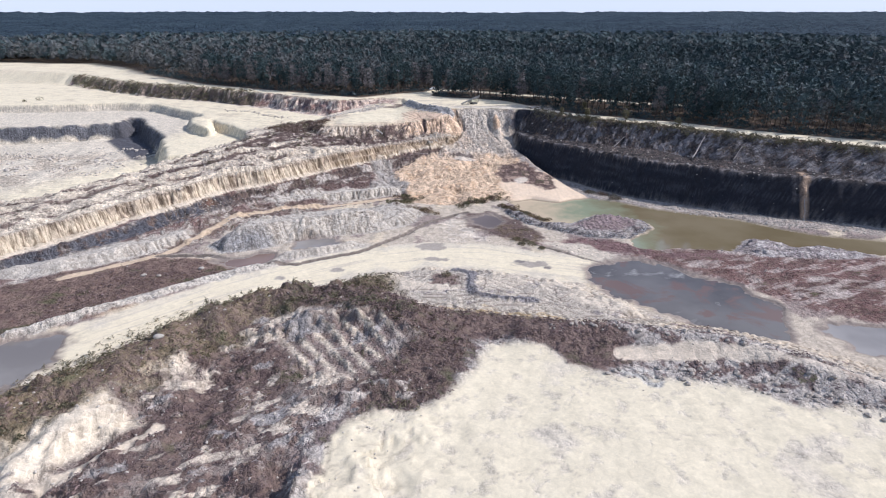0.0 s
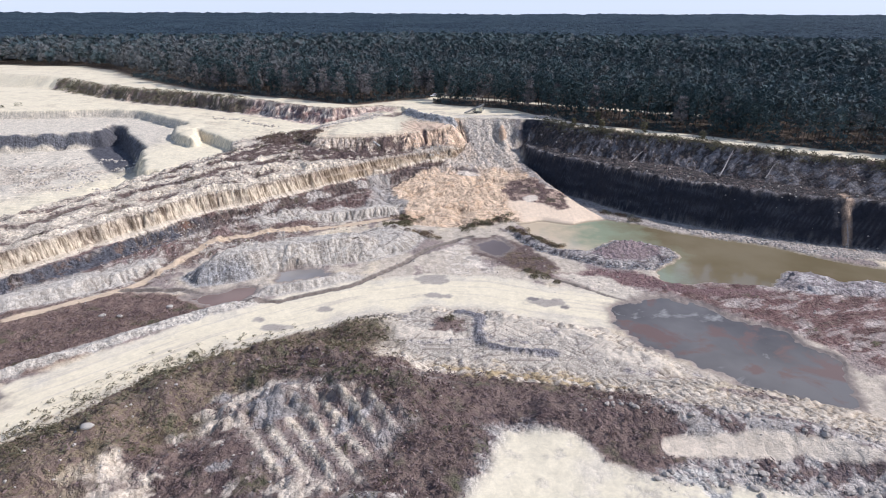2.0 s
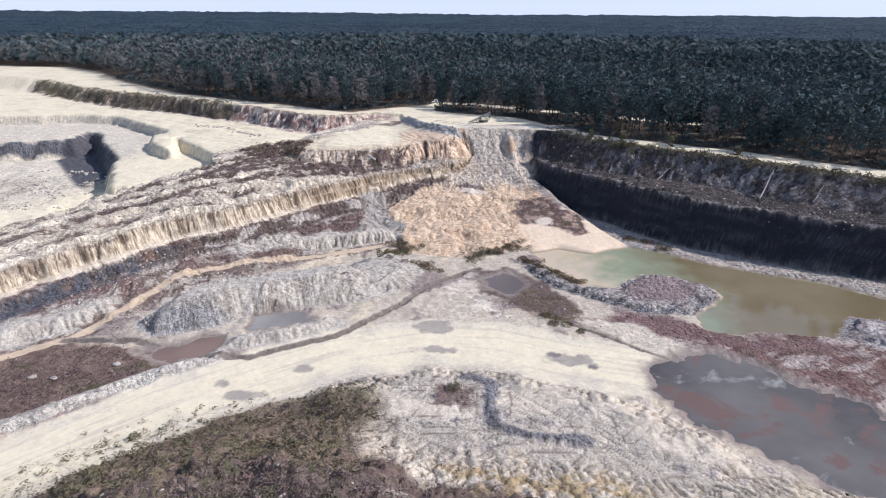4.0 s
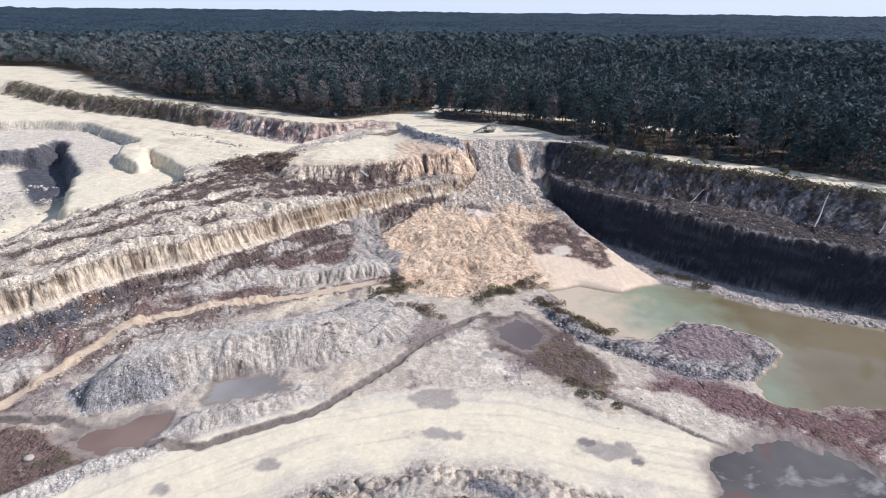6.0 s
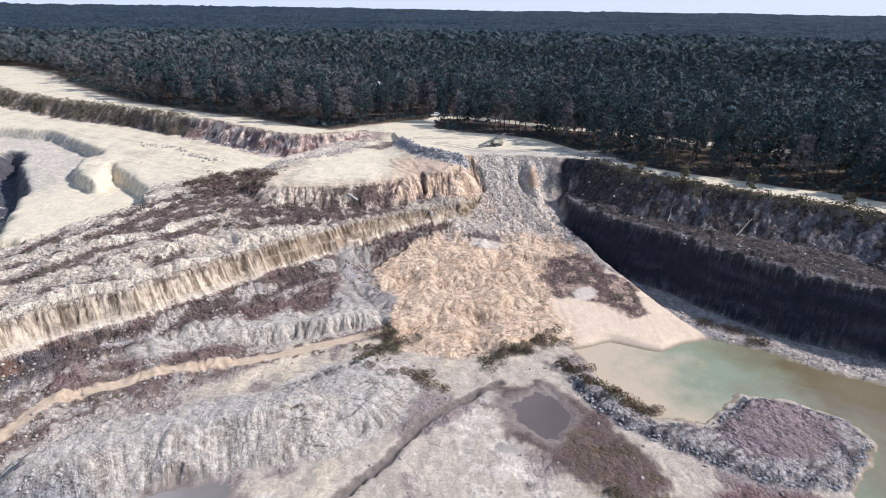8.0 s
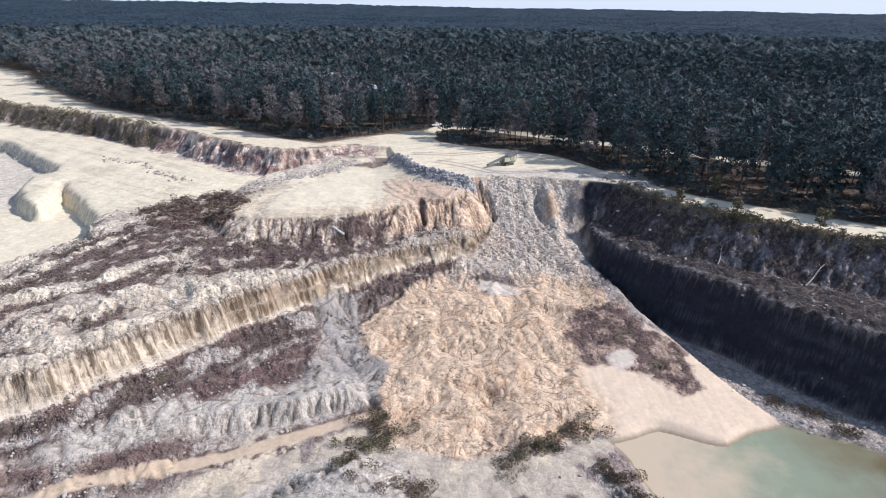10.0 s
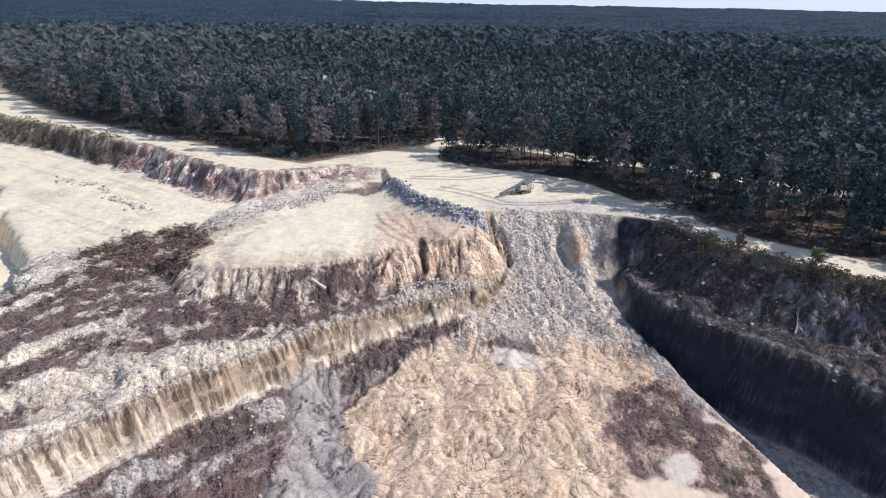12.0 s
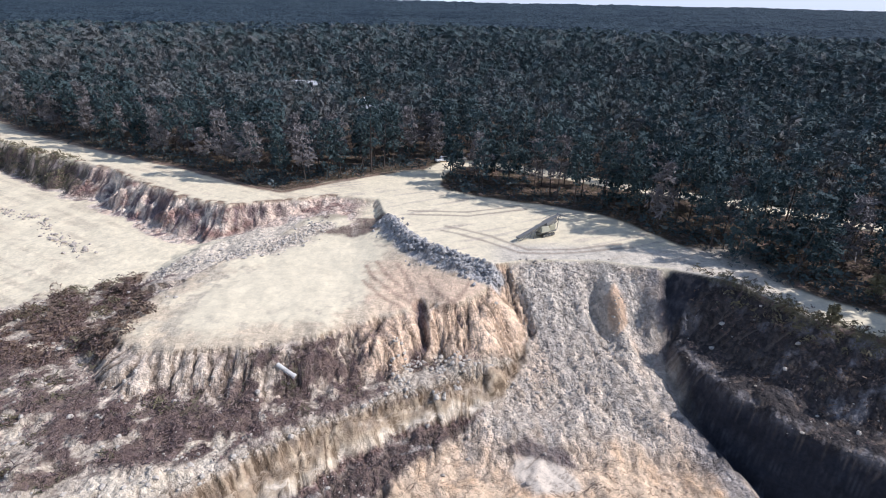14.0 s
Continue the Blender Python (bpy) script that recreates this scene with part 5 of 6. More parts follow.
KINDS = [tree_kind("pine_tree", 50 + k, hgt, rad, NEEDLES, PINE_LABEL, low=lo) for k, (hgt, rad, lo) in enumerate(((20, 3.6, 0.28), (17.5, 3.4, 0.2), (21.5, 3.9, 0.35), (14, 3.0, 0.12), (18.5, 3.6, 0.25)))]
BARES = [tree_kind("bare_tree", 70 + k, hgt, 3.2, TWIGS, BARE_LABEL, True, 560, 0.3) for k, hgt in enumerate((14.5, 17))]

rng = np.random.RandomState(5)
spacing = 6.9
px, py = np.meshgrid(np.arange(-1500, 1500, spacing), np.arange(100, 1300, spacing))
px, py = (px + rng.uniform(-3.1, 3.1, px.shape)).ravel(), (py + rng.uniform(-3.1, 3.1, py.shape)).ravel()
# the wider right side adds unseen trees that shade the dark wall
keep = (np.abs(px) < 0.85 * (py + 60) + np.where((px > 0) & (py < 420), 190, 20)) & (np.hypot(px, py - 200) < 900)
px, py = px[keep], py[keep]
edge = line_distance(px, py, FOREST, True)
keep = (edge > 1.0) & (line_distance(px, py, LANE) > 5.5) & (rng.rand(len(px)) < np.where(fbm(px, py, 45, 2, 90) > 0.55, 0.55, 0.95))
for hx, hy, _, l, w in HOUSES:  # clearings in front of the houses
    keep &= ~((np.abs(px - hx * (1 - (hy - py) / hy)) < l * 0.55) & (py < hy + w / 2 + 2) & (py > hy - 46))
px, py, edge = px[keep], py[keep], edge[keep]
far = np.hypot(px, py - 210)
leafless = rng.rand(len(px)) < np.interp(px, [-200, -60, 60, 200], [0.5, 0.34, 0.10, 0.08]) * np.interp(edge, [0, 60, 150, 300], [1.0, 1.0, 0.7, 0.4])
front = (edge < 26) & (px > -190) & (px < 150)
order = np.where(front)[0]
order = order[np.argsort(far[order])][:300]
front[:] = False
front[order] = True
pz = height(px, py)
made = 0
for i in order:
    kinds = BARES if leafless[i] else KINDS
    src = kinds[rng.randint(len(kinds))]
    m = Matrix.LocRotScale((px[i], py[i], pz[i]), Euler((rng.normal(0, 0.03), rng.normal(0, 0.03), rng.rand() * 6.28)), None)
    sc = 0.82 + 0.36 * rng.rand()
    tree = copy_thing(src, m)
    tree.scale = (sc, sc, sc * (0.9 + 0.2 * rng.rand()))
for src in KINDS + BARES:
    for o in (*src.children, src):
        bpy.data.objects.remove(o)


def forest_mass(name, sel, cards, size, clumps, label, with_trunks):
    """Trees past the edge, merged: crowns of sprays, with trunks where they can be told apart."""
    r = np.random.RandomState(len(sel))
    shapes = [crown_cards(r, 19, 0.3, 4.2, clumps, cards, size, False, 0.24) for _ in range(9)]
    pick = r.randint(0, 9, len(sel))
    ang, sc = r.rand(len(sel)) * 6.28, 0.66 + 0.5 * r.rand(len(sel))
    q = np.array(shapes)[pick]
    c, s = np.cos(ang)[:, None, None], np.sin(ang)[:, None, None]
    k = sc[:, None, None]
    out = np.stack([(q[..., 0] * c - q[..., 1] * s) * k + px[sel][:, None, None], (q[..., 0] * s + q[..., 1] * c) * k + py[sel][:, None, None], q[..., 2] * k + pz[sel][:, None, None]], -1)
    tint = np.where(leafless[sel], 0.5, 0.35 * r.rand(len(sel)) ** 2)
    ob = tagged(new(name, cards_mesh(name, out.reshape(-1, 4, 3), NEEDLES, np.repeat(tint, cards))), label, "forest", kind="stuff")
    if with_trunks:
        h = (19 * sc * 0.9)[:, None]
        a = np.array([0, 2.1, 4.2])
        base = np.stack([px[sel][:, None] + 0.2 * np.cos(a), py[sel][:, None] + 0.2 * np.sin(a), pz[sel][:, None] + 0 * a - 0.5], -1)
        tip = np.stack([px[sel][:, None] + 0.07 * np.cos(a), py[sel][:, None] + 0.07 * np.sin(a), pz[sel][:, None] + h + 0 * a], -1)
        v = np.concatenate([base, tip], 1).reshape(-1, 3)
        st = 6 * np.arange(len(sel))[:, None, None]
        f = (st + np.array([[0, 1, 4, 3], [1, 2, 5, 4], [2, 0, 3, 5]])).reshape(-1, 4)
        tagged(new("forest_trunks", mesh_of("forest_trunks", v, f, BARK)), "bare brown pine trunks inside the forest", "forest", kind="stuff")
    return ob


ids = np.arange(len(px))
forest_mass("forest", ids[~front & (far < 330)], 130, 1.0, 20, "dense dark green pine forest behind the pit", True)
forest_mass("forest", ids[~front & (far >= 330) & (far < 520)], 40, 1.7, 13, "dense dark green pine forest in the middle distance", False)
forest_mass("forest", ids[~front & (far >= 520)], 12, 3.5, 9, "dense dark green pine forest far off", False)

# canopy of the far woods, as one uneven sheet
cr = np.unique(np.concatenate([axis_steps([(740, 1600, 6, 10), (1600, 4900, 9, 70)])]))
ca = np.radians(np.arange(-48, 48, 0.36))
rr, aa = np.meshgrid(cr, ca, indexing="ij")
fx, fy = rr * np.sin(aa), 150 + rr * np.cos(aa)
fz, _ = height(fx, fy), 0
bumps = 2.6 * np.abs(perlin(fx / 7, fy / 7, 7)) + 1.8 * perlin(fx / 22, fy / 22, 8) + 2.2 * fbm(fx, fy, 160, 3, 9)
fz = fz + 14.8 + 1.5 * bumps * np.interp(rr, [800, 2500, 5000], [1, 1.3, 2.2]) - 6 * smooth(-rr, -800, -740)
na, nr = len(ca), len(cr)
fi = np.arange(na * nr).reshape(nr, na)
fq = np.stack([fi[:-1, :-1], fi[:-1, 1:], fi[1:, 1:], fi[1:, :-1]], -1).reshape(-1, 4)
tagged(new("far_woods", mesh_of("far_woods", np.stack([fx, fy, fz], -1).reshape(-1, 3), fq, CANOPY)), "unbroken dark pine canopy running to the horizon", "forest", kind="stuff")


# ---- loose stones and scrub ----
ROCK = plain("broken_rock", (0.40, 0.35, 0.295), 0.92, vary=0.35, scale=1.2)
GREY_ROCK = plain("grey_riprap", (0.35, 0.34, 0.33), 0.92, vary=0.4, scale=1.2)
PALE_ROCK = plain("pale_clod", (0.47, 0.42, 0.355), 0.95, vary=0.25, scale=1.2)


def rock_shape(seed, squash=0.7):
    """An angular stone about 1 m across: vertices and triangles."""
    r = np.random.RandomState(seed)
    bm = bmesh.new()
    bmesh.ops.create_icosphere(bm, subdivisions=1, radius=0.5)
    v = np.array([q.co[:] for q in bm.verts])
    f = np.array([[q.index for q in g.verts] for g in bm.faces])
    bm.free()
    v *= (0.72 + 0.5 * r.rand(len(v)))[:, None]
    return v * np.array([1.15, 0.9, squash]), f


SHAPES = [rock_shape(k) for k in range(8)]


def scatter_rocks(name, x, y, size, mat, label, seed=0, sink=0.2):
    """Many stones lying on the ground, merged."""
    r = np.random.RandomState(seed)
    z = height(x, y)
    pick = r.randint(0, len(SHAPES), len(x))
    v = np.array([s[0] for s in SHAPES])[pick] * size[:, None, None]
    a = r.rand(len(x)) * 6.28
    c, s = np.cos(a)[:, None], np.sin(a)[:, None]
    out = np.stack([v[..., 0] * c - v[..., 1] * s + x[:, None], v[..., 0] * s + v[..., 1] * c + y[:, None], v[..., 2] + (z + size * (0.3 - sink))[:, None]], -1)
    f = np.array([s[1] for s in SHAPES])[pick] + (np.arange(len(x)) * v.shape[1])[:, None, None]
    return tagged(new(name, mesh_of(name, out.reshape(-1, 3), f.reshape(-1, 3), mat)), label, "rocks", kind="stuff")


def spread(seed, count, box, weight):
    """Plan points drawn inside box with chance weight(x, y)."""
    r = np.random.RandomState(seed)
    x, y = r.uniform(box[0], box[2], count), r.uniform(box[1], box[3], count)
    k = r.rand(count) < weight(x, y)
    return x[k], y[k]


def sample(field, x, y):
    i, j = np.clip(np.searchsorted(xs, x), 0, nx - 1), np.clip(np.searchsorted(ys, y), 0, ny - 1)
    return field[j, i]


def sizes(n, lo, hi, seed):
    return lo + (hi - lo) * np.random.RandomState(seed).rand(n) ** 3


x, y = spread(1, 9000, (-2, 255, 62, 336), lambda x, y: smooth(sample(near["tal"], x, y), -1, 1) * smooth(sample(near["top"], x, y), 38, 24) * 0.85 * (sample(near["led"], x, y) < -9))
scatter_rocks("talus_rocks", x, y, sizes(len(x), 0.16, 0.8, 2), ROCK, "grey and tan broken rock on the talus slope", 3)
x, y = spread(4, 9000, (-130, 225, 6, 330), lambda x, y: smooth(sample(hill, x, y), 0, 1) * sample(near["rows"], x, y) * 0.6 + 0.22 * smooth(sample(hill, x, y), -1, 1) * smooth(sample(hill, x, y), 4, 1))
scatter_rocks("hill_clods", x, y, sizes(len(x), 0.25, 1.3, 5), PALE_ROCK, "pale dry clods heaped along the spoil hill", 6)
x, y = spread(7, 3500, (-140, 195, 0, 300), lambda x, y: (sample(south, x, y)) * smooth(sample(hill, x, y), -26, -20) * smooth(sample(hill, x, y), -6, -8) * 0.3)
scatter_rocks("slope_rocks", x, y, sizes(len(x), 0.2, 1.0, 8), ROCK, "grey stones strewn below the fluted face", 9)
x, y = spread(10, 16000, (-95, 165, 160, 262), lambda x, y: sample(rubble, x, y) ** 2 * 0.17 * (sample(gz, x, y) > 0.45) * (sample(scrub, x, y) < 0.5) * (sample(near["tal"], x, y) < -1))
scatter_rocks("floor_stones", x, y, sizes(len(x), 0.18, 0.9, 11), ROCK, "small grey stones on banks and mounds", 12)
x, y = spread(13, 6000, (18, 74, 96, 108), lambda x, y: 0.5 * np.exp(-((line_distance(x, y, [(34, 90), (44, 89), (56, 87), (66, 83), (84, 72)]) / 2.6) ** 2)) + 0.35 * np.exp(-((line_distance(x, y, [(24, 104), (40, 102), (60, 99), (72, 93), (90, 78)]) / 2.6) ** 2)))
scatter_rocks("berm_rocks", x, y, sizes(len(x), 0.2, 1.3, 14), ROCK, "grey rubble along the edge of the sand field", 15)
x, y = spread(16, 6000, (36, 60, 180, 330), lambda x, y: smooth(sample(near["led"], x, y), -0.5, 0.5) * smooth(sample(near["rim"], x, y), 0, -2) * smooth(x, 34, 40) * 0.6 * np.interp(sample(near["led"], x, y), [0, 4, 14], [1, 0.5, 0.2]))
scatter_rocks("ledge_rocks", x, y, sizes(len(x), 0.25, 1.3, 17), PALE_ROCK, "grey stones on the ledge over the dark wall", 18)
x, y = spread(19, 6000, (-260, 275, -160, 335), lambda x, y: 0.35 * smooth(fbm(x, y, 14, 3, 91), 0.0, 0.4) * (sample(gz, x, y) < 6))
scatter_rocks("pit_floor_clods", x, y, sizes(len(x), 0.4, 2.2, 20), PALE_ROCK, "pale clods on the far pit floor", 21)
x, y = spread(22, 5000, (-160, 340, -90, 392), lambda x, y: 0.7 * np.exp(-((line_distance(x, y, [(-142, 382), (-132, 376), (-124, 374), (-116, 364), (-108, 358), (-98, 351)]) / 1.8) ** 2)))
scatter_rocks("sand_flat_rocks", x, y, sizes(len(x), 0.35, 1.6, 23), ROCK, "line of grey rubble across the sand flat", 24)
x, y = spread(90, 900, (-16, 302, -1, 312), lambda x, y: 0.5 * smooth(fbm(x, y, 4, 2, 105), -0.2, 0.2))
scatter_rocks("gully_rocks", x, y, sizes(len(x), 0.25, 1.2, 91), PALE_ROCK, "pale blocks fallen out of the gully below the pad", 92)
x, y = spread(93, 6000, (-76, 332, -36, 362), lambda x, y: 0.45 * np.exp(-((line_distance(x, y, [(-73, 338), (-60, 341), (-50, 346), (-43, 352), (-40, 358)]) / 3.2) ** 2)))
scatter_rocks("bank_rocks", x, y, sizes(len(x), 0.2, 1.2, 94), PALE_ROCK, "pale broken rock on the bank behind the sand pad", 95)
x, y = spread(25, 9000, (-70, 40, 30, 120), lambda x, y: sample(west, x, y) * 0.14 * smooth(sample(near["fore"], x, y), -6, 0))
scatter_rocks("spoil_stones", x, y, sizes(len(x), 0.15, 0.7, 26), PALE_ROCK, "pale stones among scrub on the near spoil", 27)


x, y = spread(28, 26000, (-112, 170, 30, 300), lambda x, y: 0.55 * (sample(rubble, x, y) > 0.7) * smooth(fbm(x, y, 9, 3, 96), -0.1, 0.35) * (sample(gz, x, y) > 0.5) * (sample(near["tal"], x, y) < -1) * (sample(scrub, x, y) < 0.62) * (sample(near["fore"], x, y) < -30))
scatter_rocks("apron_rubble", x, y, sizes(len(x), 0.22, 1.0, 29), PALE_ROCK, "pale rubble and clods on the lower banks", 30)
x, y = spread(80, 14000, (50, 175, 175, 262), lambda x, y: 0.6 * smooth(sample(near["led"], x, y), -20, -16) * smooth(sample(near["led"], x, y), -6.5, -8) * (sample(near["pond"], x, y) < -0.2))
scatter_rocks("shore_rubble", x, y, sizes(len(x), 0.25, 1.1, 81), PALE_ROCK, "grey rubble along the shore under the dark wall", 82)


# riprap berm: single blocks on one bank of stones
def part(name, me, parent, m=None, label=""):
    ob = new(name, me)
    ob.parent = parent
    if m is not None:
        ob.matrix_basis = m
    return tagged(ob, label)


berm = tagged(new("rock_berm"), "berm of loose blue-grey riprap along the pad edge", "rock berm")
blocks = [mesh_of("rock", *rock_shape(100 + k, 0.8), GREY_ROCK) for k in range(7)]
r = np.random.RandomState(31)
for k in range(290):
    u = r.rand() * (len(BERM) - 1)
    i, w = int(u), u - int(u)
    bx, by = BERM[i][0] * (1 - w) + BERM[i + 1][0] * w + r.normal(0, 1.5), BERM[i][1] * (1 - w) + BERM[i + 1][1] * w + r.normal(0, 1.5)
    s = 0.4 + 0.8 * r.rand() ** 2
    part("rock", blocks[k % 7], berm, Matrix.LocRotScale((bx, by, float(height(bx, by)) + 0.15 * s), Euler(r.rand(3) * 6.28), (s, s, s)))

# boulders that stand by themselves
spots = [(-95, 162, 2.2), (-90, 162, 1.8), (-79, 168, 2.0), (-55, 94, 2.2), (-62, 349, 1.7), (8, 289, 1.3), (-44, 205, 1.1), (-99, 353, 1.5), (47, 90, 1.4), (50, 89, 1.2), (60, 84, 1.5), (12, 308, 1.2), (31, 89, 1.3), (66, 82, 1.2)]
for k, (bx, by, s) in enumerate(spots):
    v, f = rock_shape(140 + k, 0.6)
    bm = bmesh.new()
    vs = [bm.verts.new(q) for q in v * s]
    for q in f:
        bm.faces.new([vs[i] for i in q])
    bmesh.ops.bevel(bm, geom=bm.edges[:], offset=0.06 * s, segments=1, affect="EDGES")
    me = bpy.data.meshes.new("boulder")
    bm.to_mesh(me)
    bm.free()
    me.materials.append(PALE_ROCK if k < 5 else ROCK)
    tagged(new("boulder", me), "pale boulder lying on the ground" if k < 5 else "grey boulder lying among rubble", "boulder", "boulders").location = (bx, by, float(height(bx, by)) + 0.12 * s)


def shrub_cards(r, count, wide, tall, size, thin):
    a, q = r.rand(count) * 6.28, np.sqrt(r.rand(count)) * wide
    z = tall * r.rand(count) ** 0.8 * (1.05 - 0.6 * (q / wide) ** 2)
    pos = np.stack([q * np.cos(a), q * np.sin(a), z], -1)
    n = r.normal(0, 1, (count, 3)) * np.array([1, 1, 0.6])
    n /= np.linalg.norm(n, axis=1)[:, None]
    t = np.cross(n, r.normal(0, 1, (count, 3)) + np.array([0, 0, 1.5]))
    t /= np.linalg.norm(t, axis=1)[:, None] + 1e-9
    b = np.cross(n, t)
    s = size * (0.6 + 0.8 * r.rand(count))[:, None]
    w = s * thin
    return np.stack([pos - b * w - t * s * 0.4, pos + b * w * 0.7 - t * s * 0.5, pos + b * w * 0.3 + t * s, pos - b * w * 0.5 + t * s * 0.8], 1)


def scatter_shrubs(name, x, y, size, mat, label, seed, cards=12, tall=0.8, thin=0.3):
    r = np.random.RandomState(seed)
    shapes = np.array([shrub_cards(r, cards, 0.6, tall, 0.3, thin) for _ in range(10)])
    q = shapes[r.randint(0, 10, len(x))]
    a = r.rand(len(x)) * 6.28
    c, s, k = np.cos(a)[:, None, None], np.sin(a)[:, None, None], size[:, None, None]
    out = np.stack([(q[..., 0] * c - q[..., 1] * s) * k + x[:, None, None], (q[..., 0] * s + q[..., 1] * c) * k + y[:, None, None], q[..., 2] * k + height(x, y)[:, None, None]], -1)
    return tagged(new(name, cards_mesh(name, out.reshape(-1, 4, 3), mat, np.repeat(0.25 * r.rand(len(x)), cards))), label, "scrub", kind="stuff")


BROOM = foliage_material("purple_brown_broom", (0.105, 0.073, 0.073), (0.31, 0.22, 0.195), gaps=0.35, grain=6)
REED = foliage_material("tan_grass", (0.15, 0.11, 0.065), (0.32, 0.24, 0.14))
cover = lambda x, y, k: np.clip((sample(scrub, x, y) - 0.3) * k, 0, 1)
green = lambda x, y: smooth(fbm(x, y, 13, 3, 95), 0.05, 0.3)
fg = (-110, 40, 75, 165)
strip_w = lambda x, y: np.clip(sample(strip, x, y), 0, 1)
thick_w = lambda x, y: np.clip(sample(thicket, x, y), 0, 1)
clear = lambda x, y: 1 - np.clip(sample(sandfield, x, y), 0, 1)
x, y = spread(40, 52000, fg, lambda x, y: clear(x, y) * np.clip(cover(x, y, 0.6) * (1 - 0.8 * strip_w(x, y)) + 0.5 * thick_w(x, y), 0, 1))
scatter_shrubs("broom_scrub", x, y, sizes(len(x), 0.5, 1.6, 41), BROOM, "purple-brown leafless scrub on the near spoil bank", 42, 11)
x, y = spread(43, 34000, fg, lambda x, y: clear(x, y) * (0.75 * strip_w(x, y) * (0.25 + 0.75 * green(x, y)) + 0.25 * thick_w(x, y) * green(x, y)))
scatter_shrubs("green_scrub", x, y, sizes(len(x), 0.55, 1.8, 44), GREEN_SCRUB, "dull olive-green bushes along the near bank", 45, 14)
x, y = spread(46, 50000, fg, lambda x, y: clear(x, y) * (0.10 * cover(x, y, 1.0) + 0.55 * strip_w(x, y)))
scatter_shrubs("dry_grass", x, y, sizes(len(x), 0.5, 1.5, 47), REED, "tan dry grass between the scrub", 48, 5, 0.9, 0.14)
x, y = spread(49, 50000, (-160, 112, 150, 262), lambda x, y: cover(x, y, 0.5) * (sample(near["fore"], x, y) < -36))
scatter_shrubs("floor_scrub", x, y, sizes(len(x), 0.35, 1.0, 50), SCRUB, "low reddish-brown dry scrub on the pit floor", 51, 8)
x, y = spread(52, 210000, (-140, 225, 8, 345), lambda x, y: cover(x, y, 0.7) * smooth(sample(hill, x, y), -30, -20))
scatter_shrubs("hill_scrub", x, y, sizes(len(x), 0.4, 1.7, 53), BROOM, "purple-brown scrub over the spoil hill", 54, 7)
x, y = spread(73, 9000, (-101, 299, -60, 342), lambda x, y: 0.32 * np.clip(sample(thorn, x, y), 0, 1))
scatter_shrubs("thorn_brush", x, y, sizes(len(x), 0.5, 2.4, 74), SCRUB, "dark olive and maroon brush on the hill shoulder", 75, 12)
x, y = spread(76, 5000, (22, 194, 84, 226), lambda x, y: 0.75 * smooth(line_distance(x, y, PENINSULA, True), -0.6, 0.2) * smooth(line_distance(x, y, PENINSULA, True), 2.2, 1.0))
scatter_rocks("spit_rocks", x, y, sizes(len(x), 0.25, 1.0, 77), GREY_ROCK, "dark grey rocks lining the edge of the spit", 78)
x, y = spread(55, 20000, (-150, 240, -20, 345), lambda x, y: cover(x, y, 0.6) * smooth(sample(hill, x, y), 1, 6) * green(x, y))
scatter_shrubs("hill_bushes", x, y, sizes(len(x), 0.7, 2.3, 56), GREEN_SCRUB, "olive-green bushes on the spoil hill", 57, 14)
x, y = spread(70, 9000, (8, 225, 62, 290), lambda x, y: cover(x, y, 0.9))
scatter_shrubs("slide_scrub", x, y, sizes(len(x), 0.4, 1.5, 71), BROOM, "dark red-brown scrub beside the slide", 72, 9)
east_slope = lambda x, y: smooth(x, 40, 58) * smooth(sample(near["rim"], x, y), -15, -12) * smooth(sample(near["rim"], x, y), 4.5, 3)
x, y = spread(58, 30000, (40, 150, 260, 335), lambda x, y: east_slope(x, y) * 0.4)
scatter_shrubs("slope_scrub", x, y, sizes(len(x), 0.6, 2.2, 59), SCRUB, "brown brush on the shaded slope under the rim", 60, 10)
x, y = spread(61, 60000, (40, 150, 260, 340), lambda x, y: 0.8 * smooth(x, 45, 60) * smooth(sample(near["rim"], x, y), -4, -1) * smooth(sample(near["rim"], x, y), 4.0, 2.0))
scatter_shrubs("rim_bushes", x, y, sizes(len(x), 0.8, 2.6, 62), GREEN_SCRUB, "olive and yellow-green bushes along the rim", 63, 14)
x, y = spread(64, 60000, (-280, 130, 260, 560), lambda x, y: 0.8 * smooth(line_distance(x, y, FOREST, True), -1.5, 1.0) * smooth(line_distance(x, y, FOREST, True), 14, 6) * smooth(line_distance(x, y, LANE), 4, 6))
scatter_shrubs("forest_edge_brush", x, y, sizes(len(x), 1.6, 6.0, 65), NEEDLES, "dark brush along the foot of the forest", 66, 12)
x, y = spread(67, 40000, (-330, 370, -110, 560), lambda x, y: 0.6 * smooth(sample(near["rim"], x, y), -9, -6) * smooth(sample(near["rim"], x, y), 5, 2) * smooth(-x, 125, 145))
scatter_shrubs("bank_brush", x, y, sizes(len(x), 0.9, 2.8, 68), GREEN_SCRUB, "dark green brush on the far pit wall", 69, 12)


# ---- single bushes by the pond and on the flats ----
def bush(name, x, y, wide, tall, mat, label, seed, cards=160):
    r = np.random.RandomState(seed)
    root = tagged(new(name), label, "bush", "bushes by the water")
    root.location = (x, y, float(height(x, y)))
    q = shrub_cards(r, cards, wide, tall, 0.24, 0.4)
    part("foliage", cards_mesh("foliage", q, mat), root)
    v, f = trunk_mesh(r, tall * 0.7, 0.05, 4, 3)
    part("stem", mesh_of("stem", v, f, BARK), root)
    return root


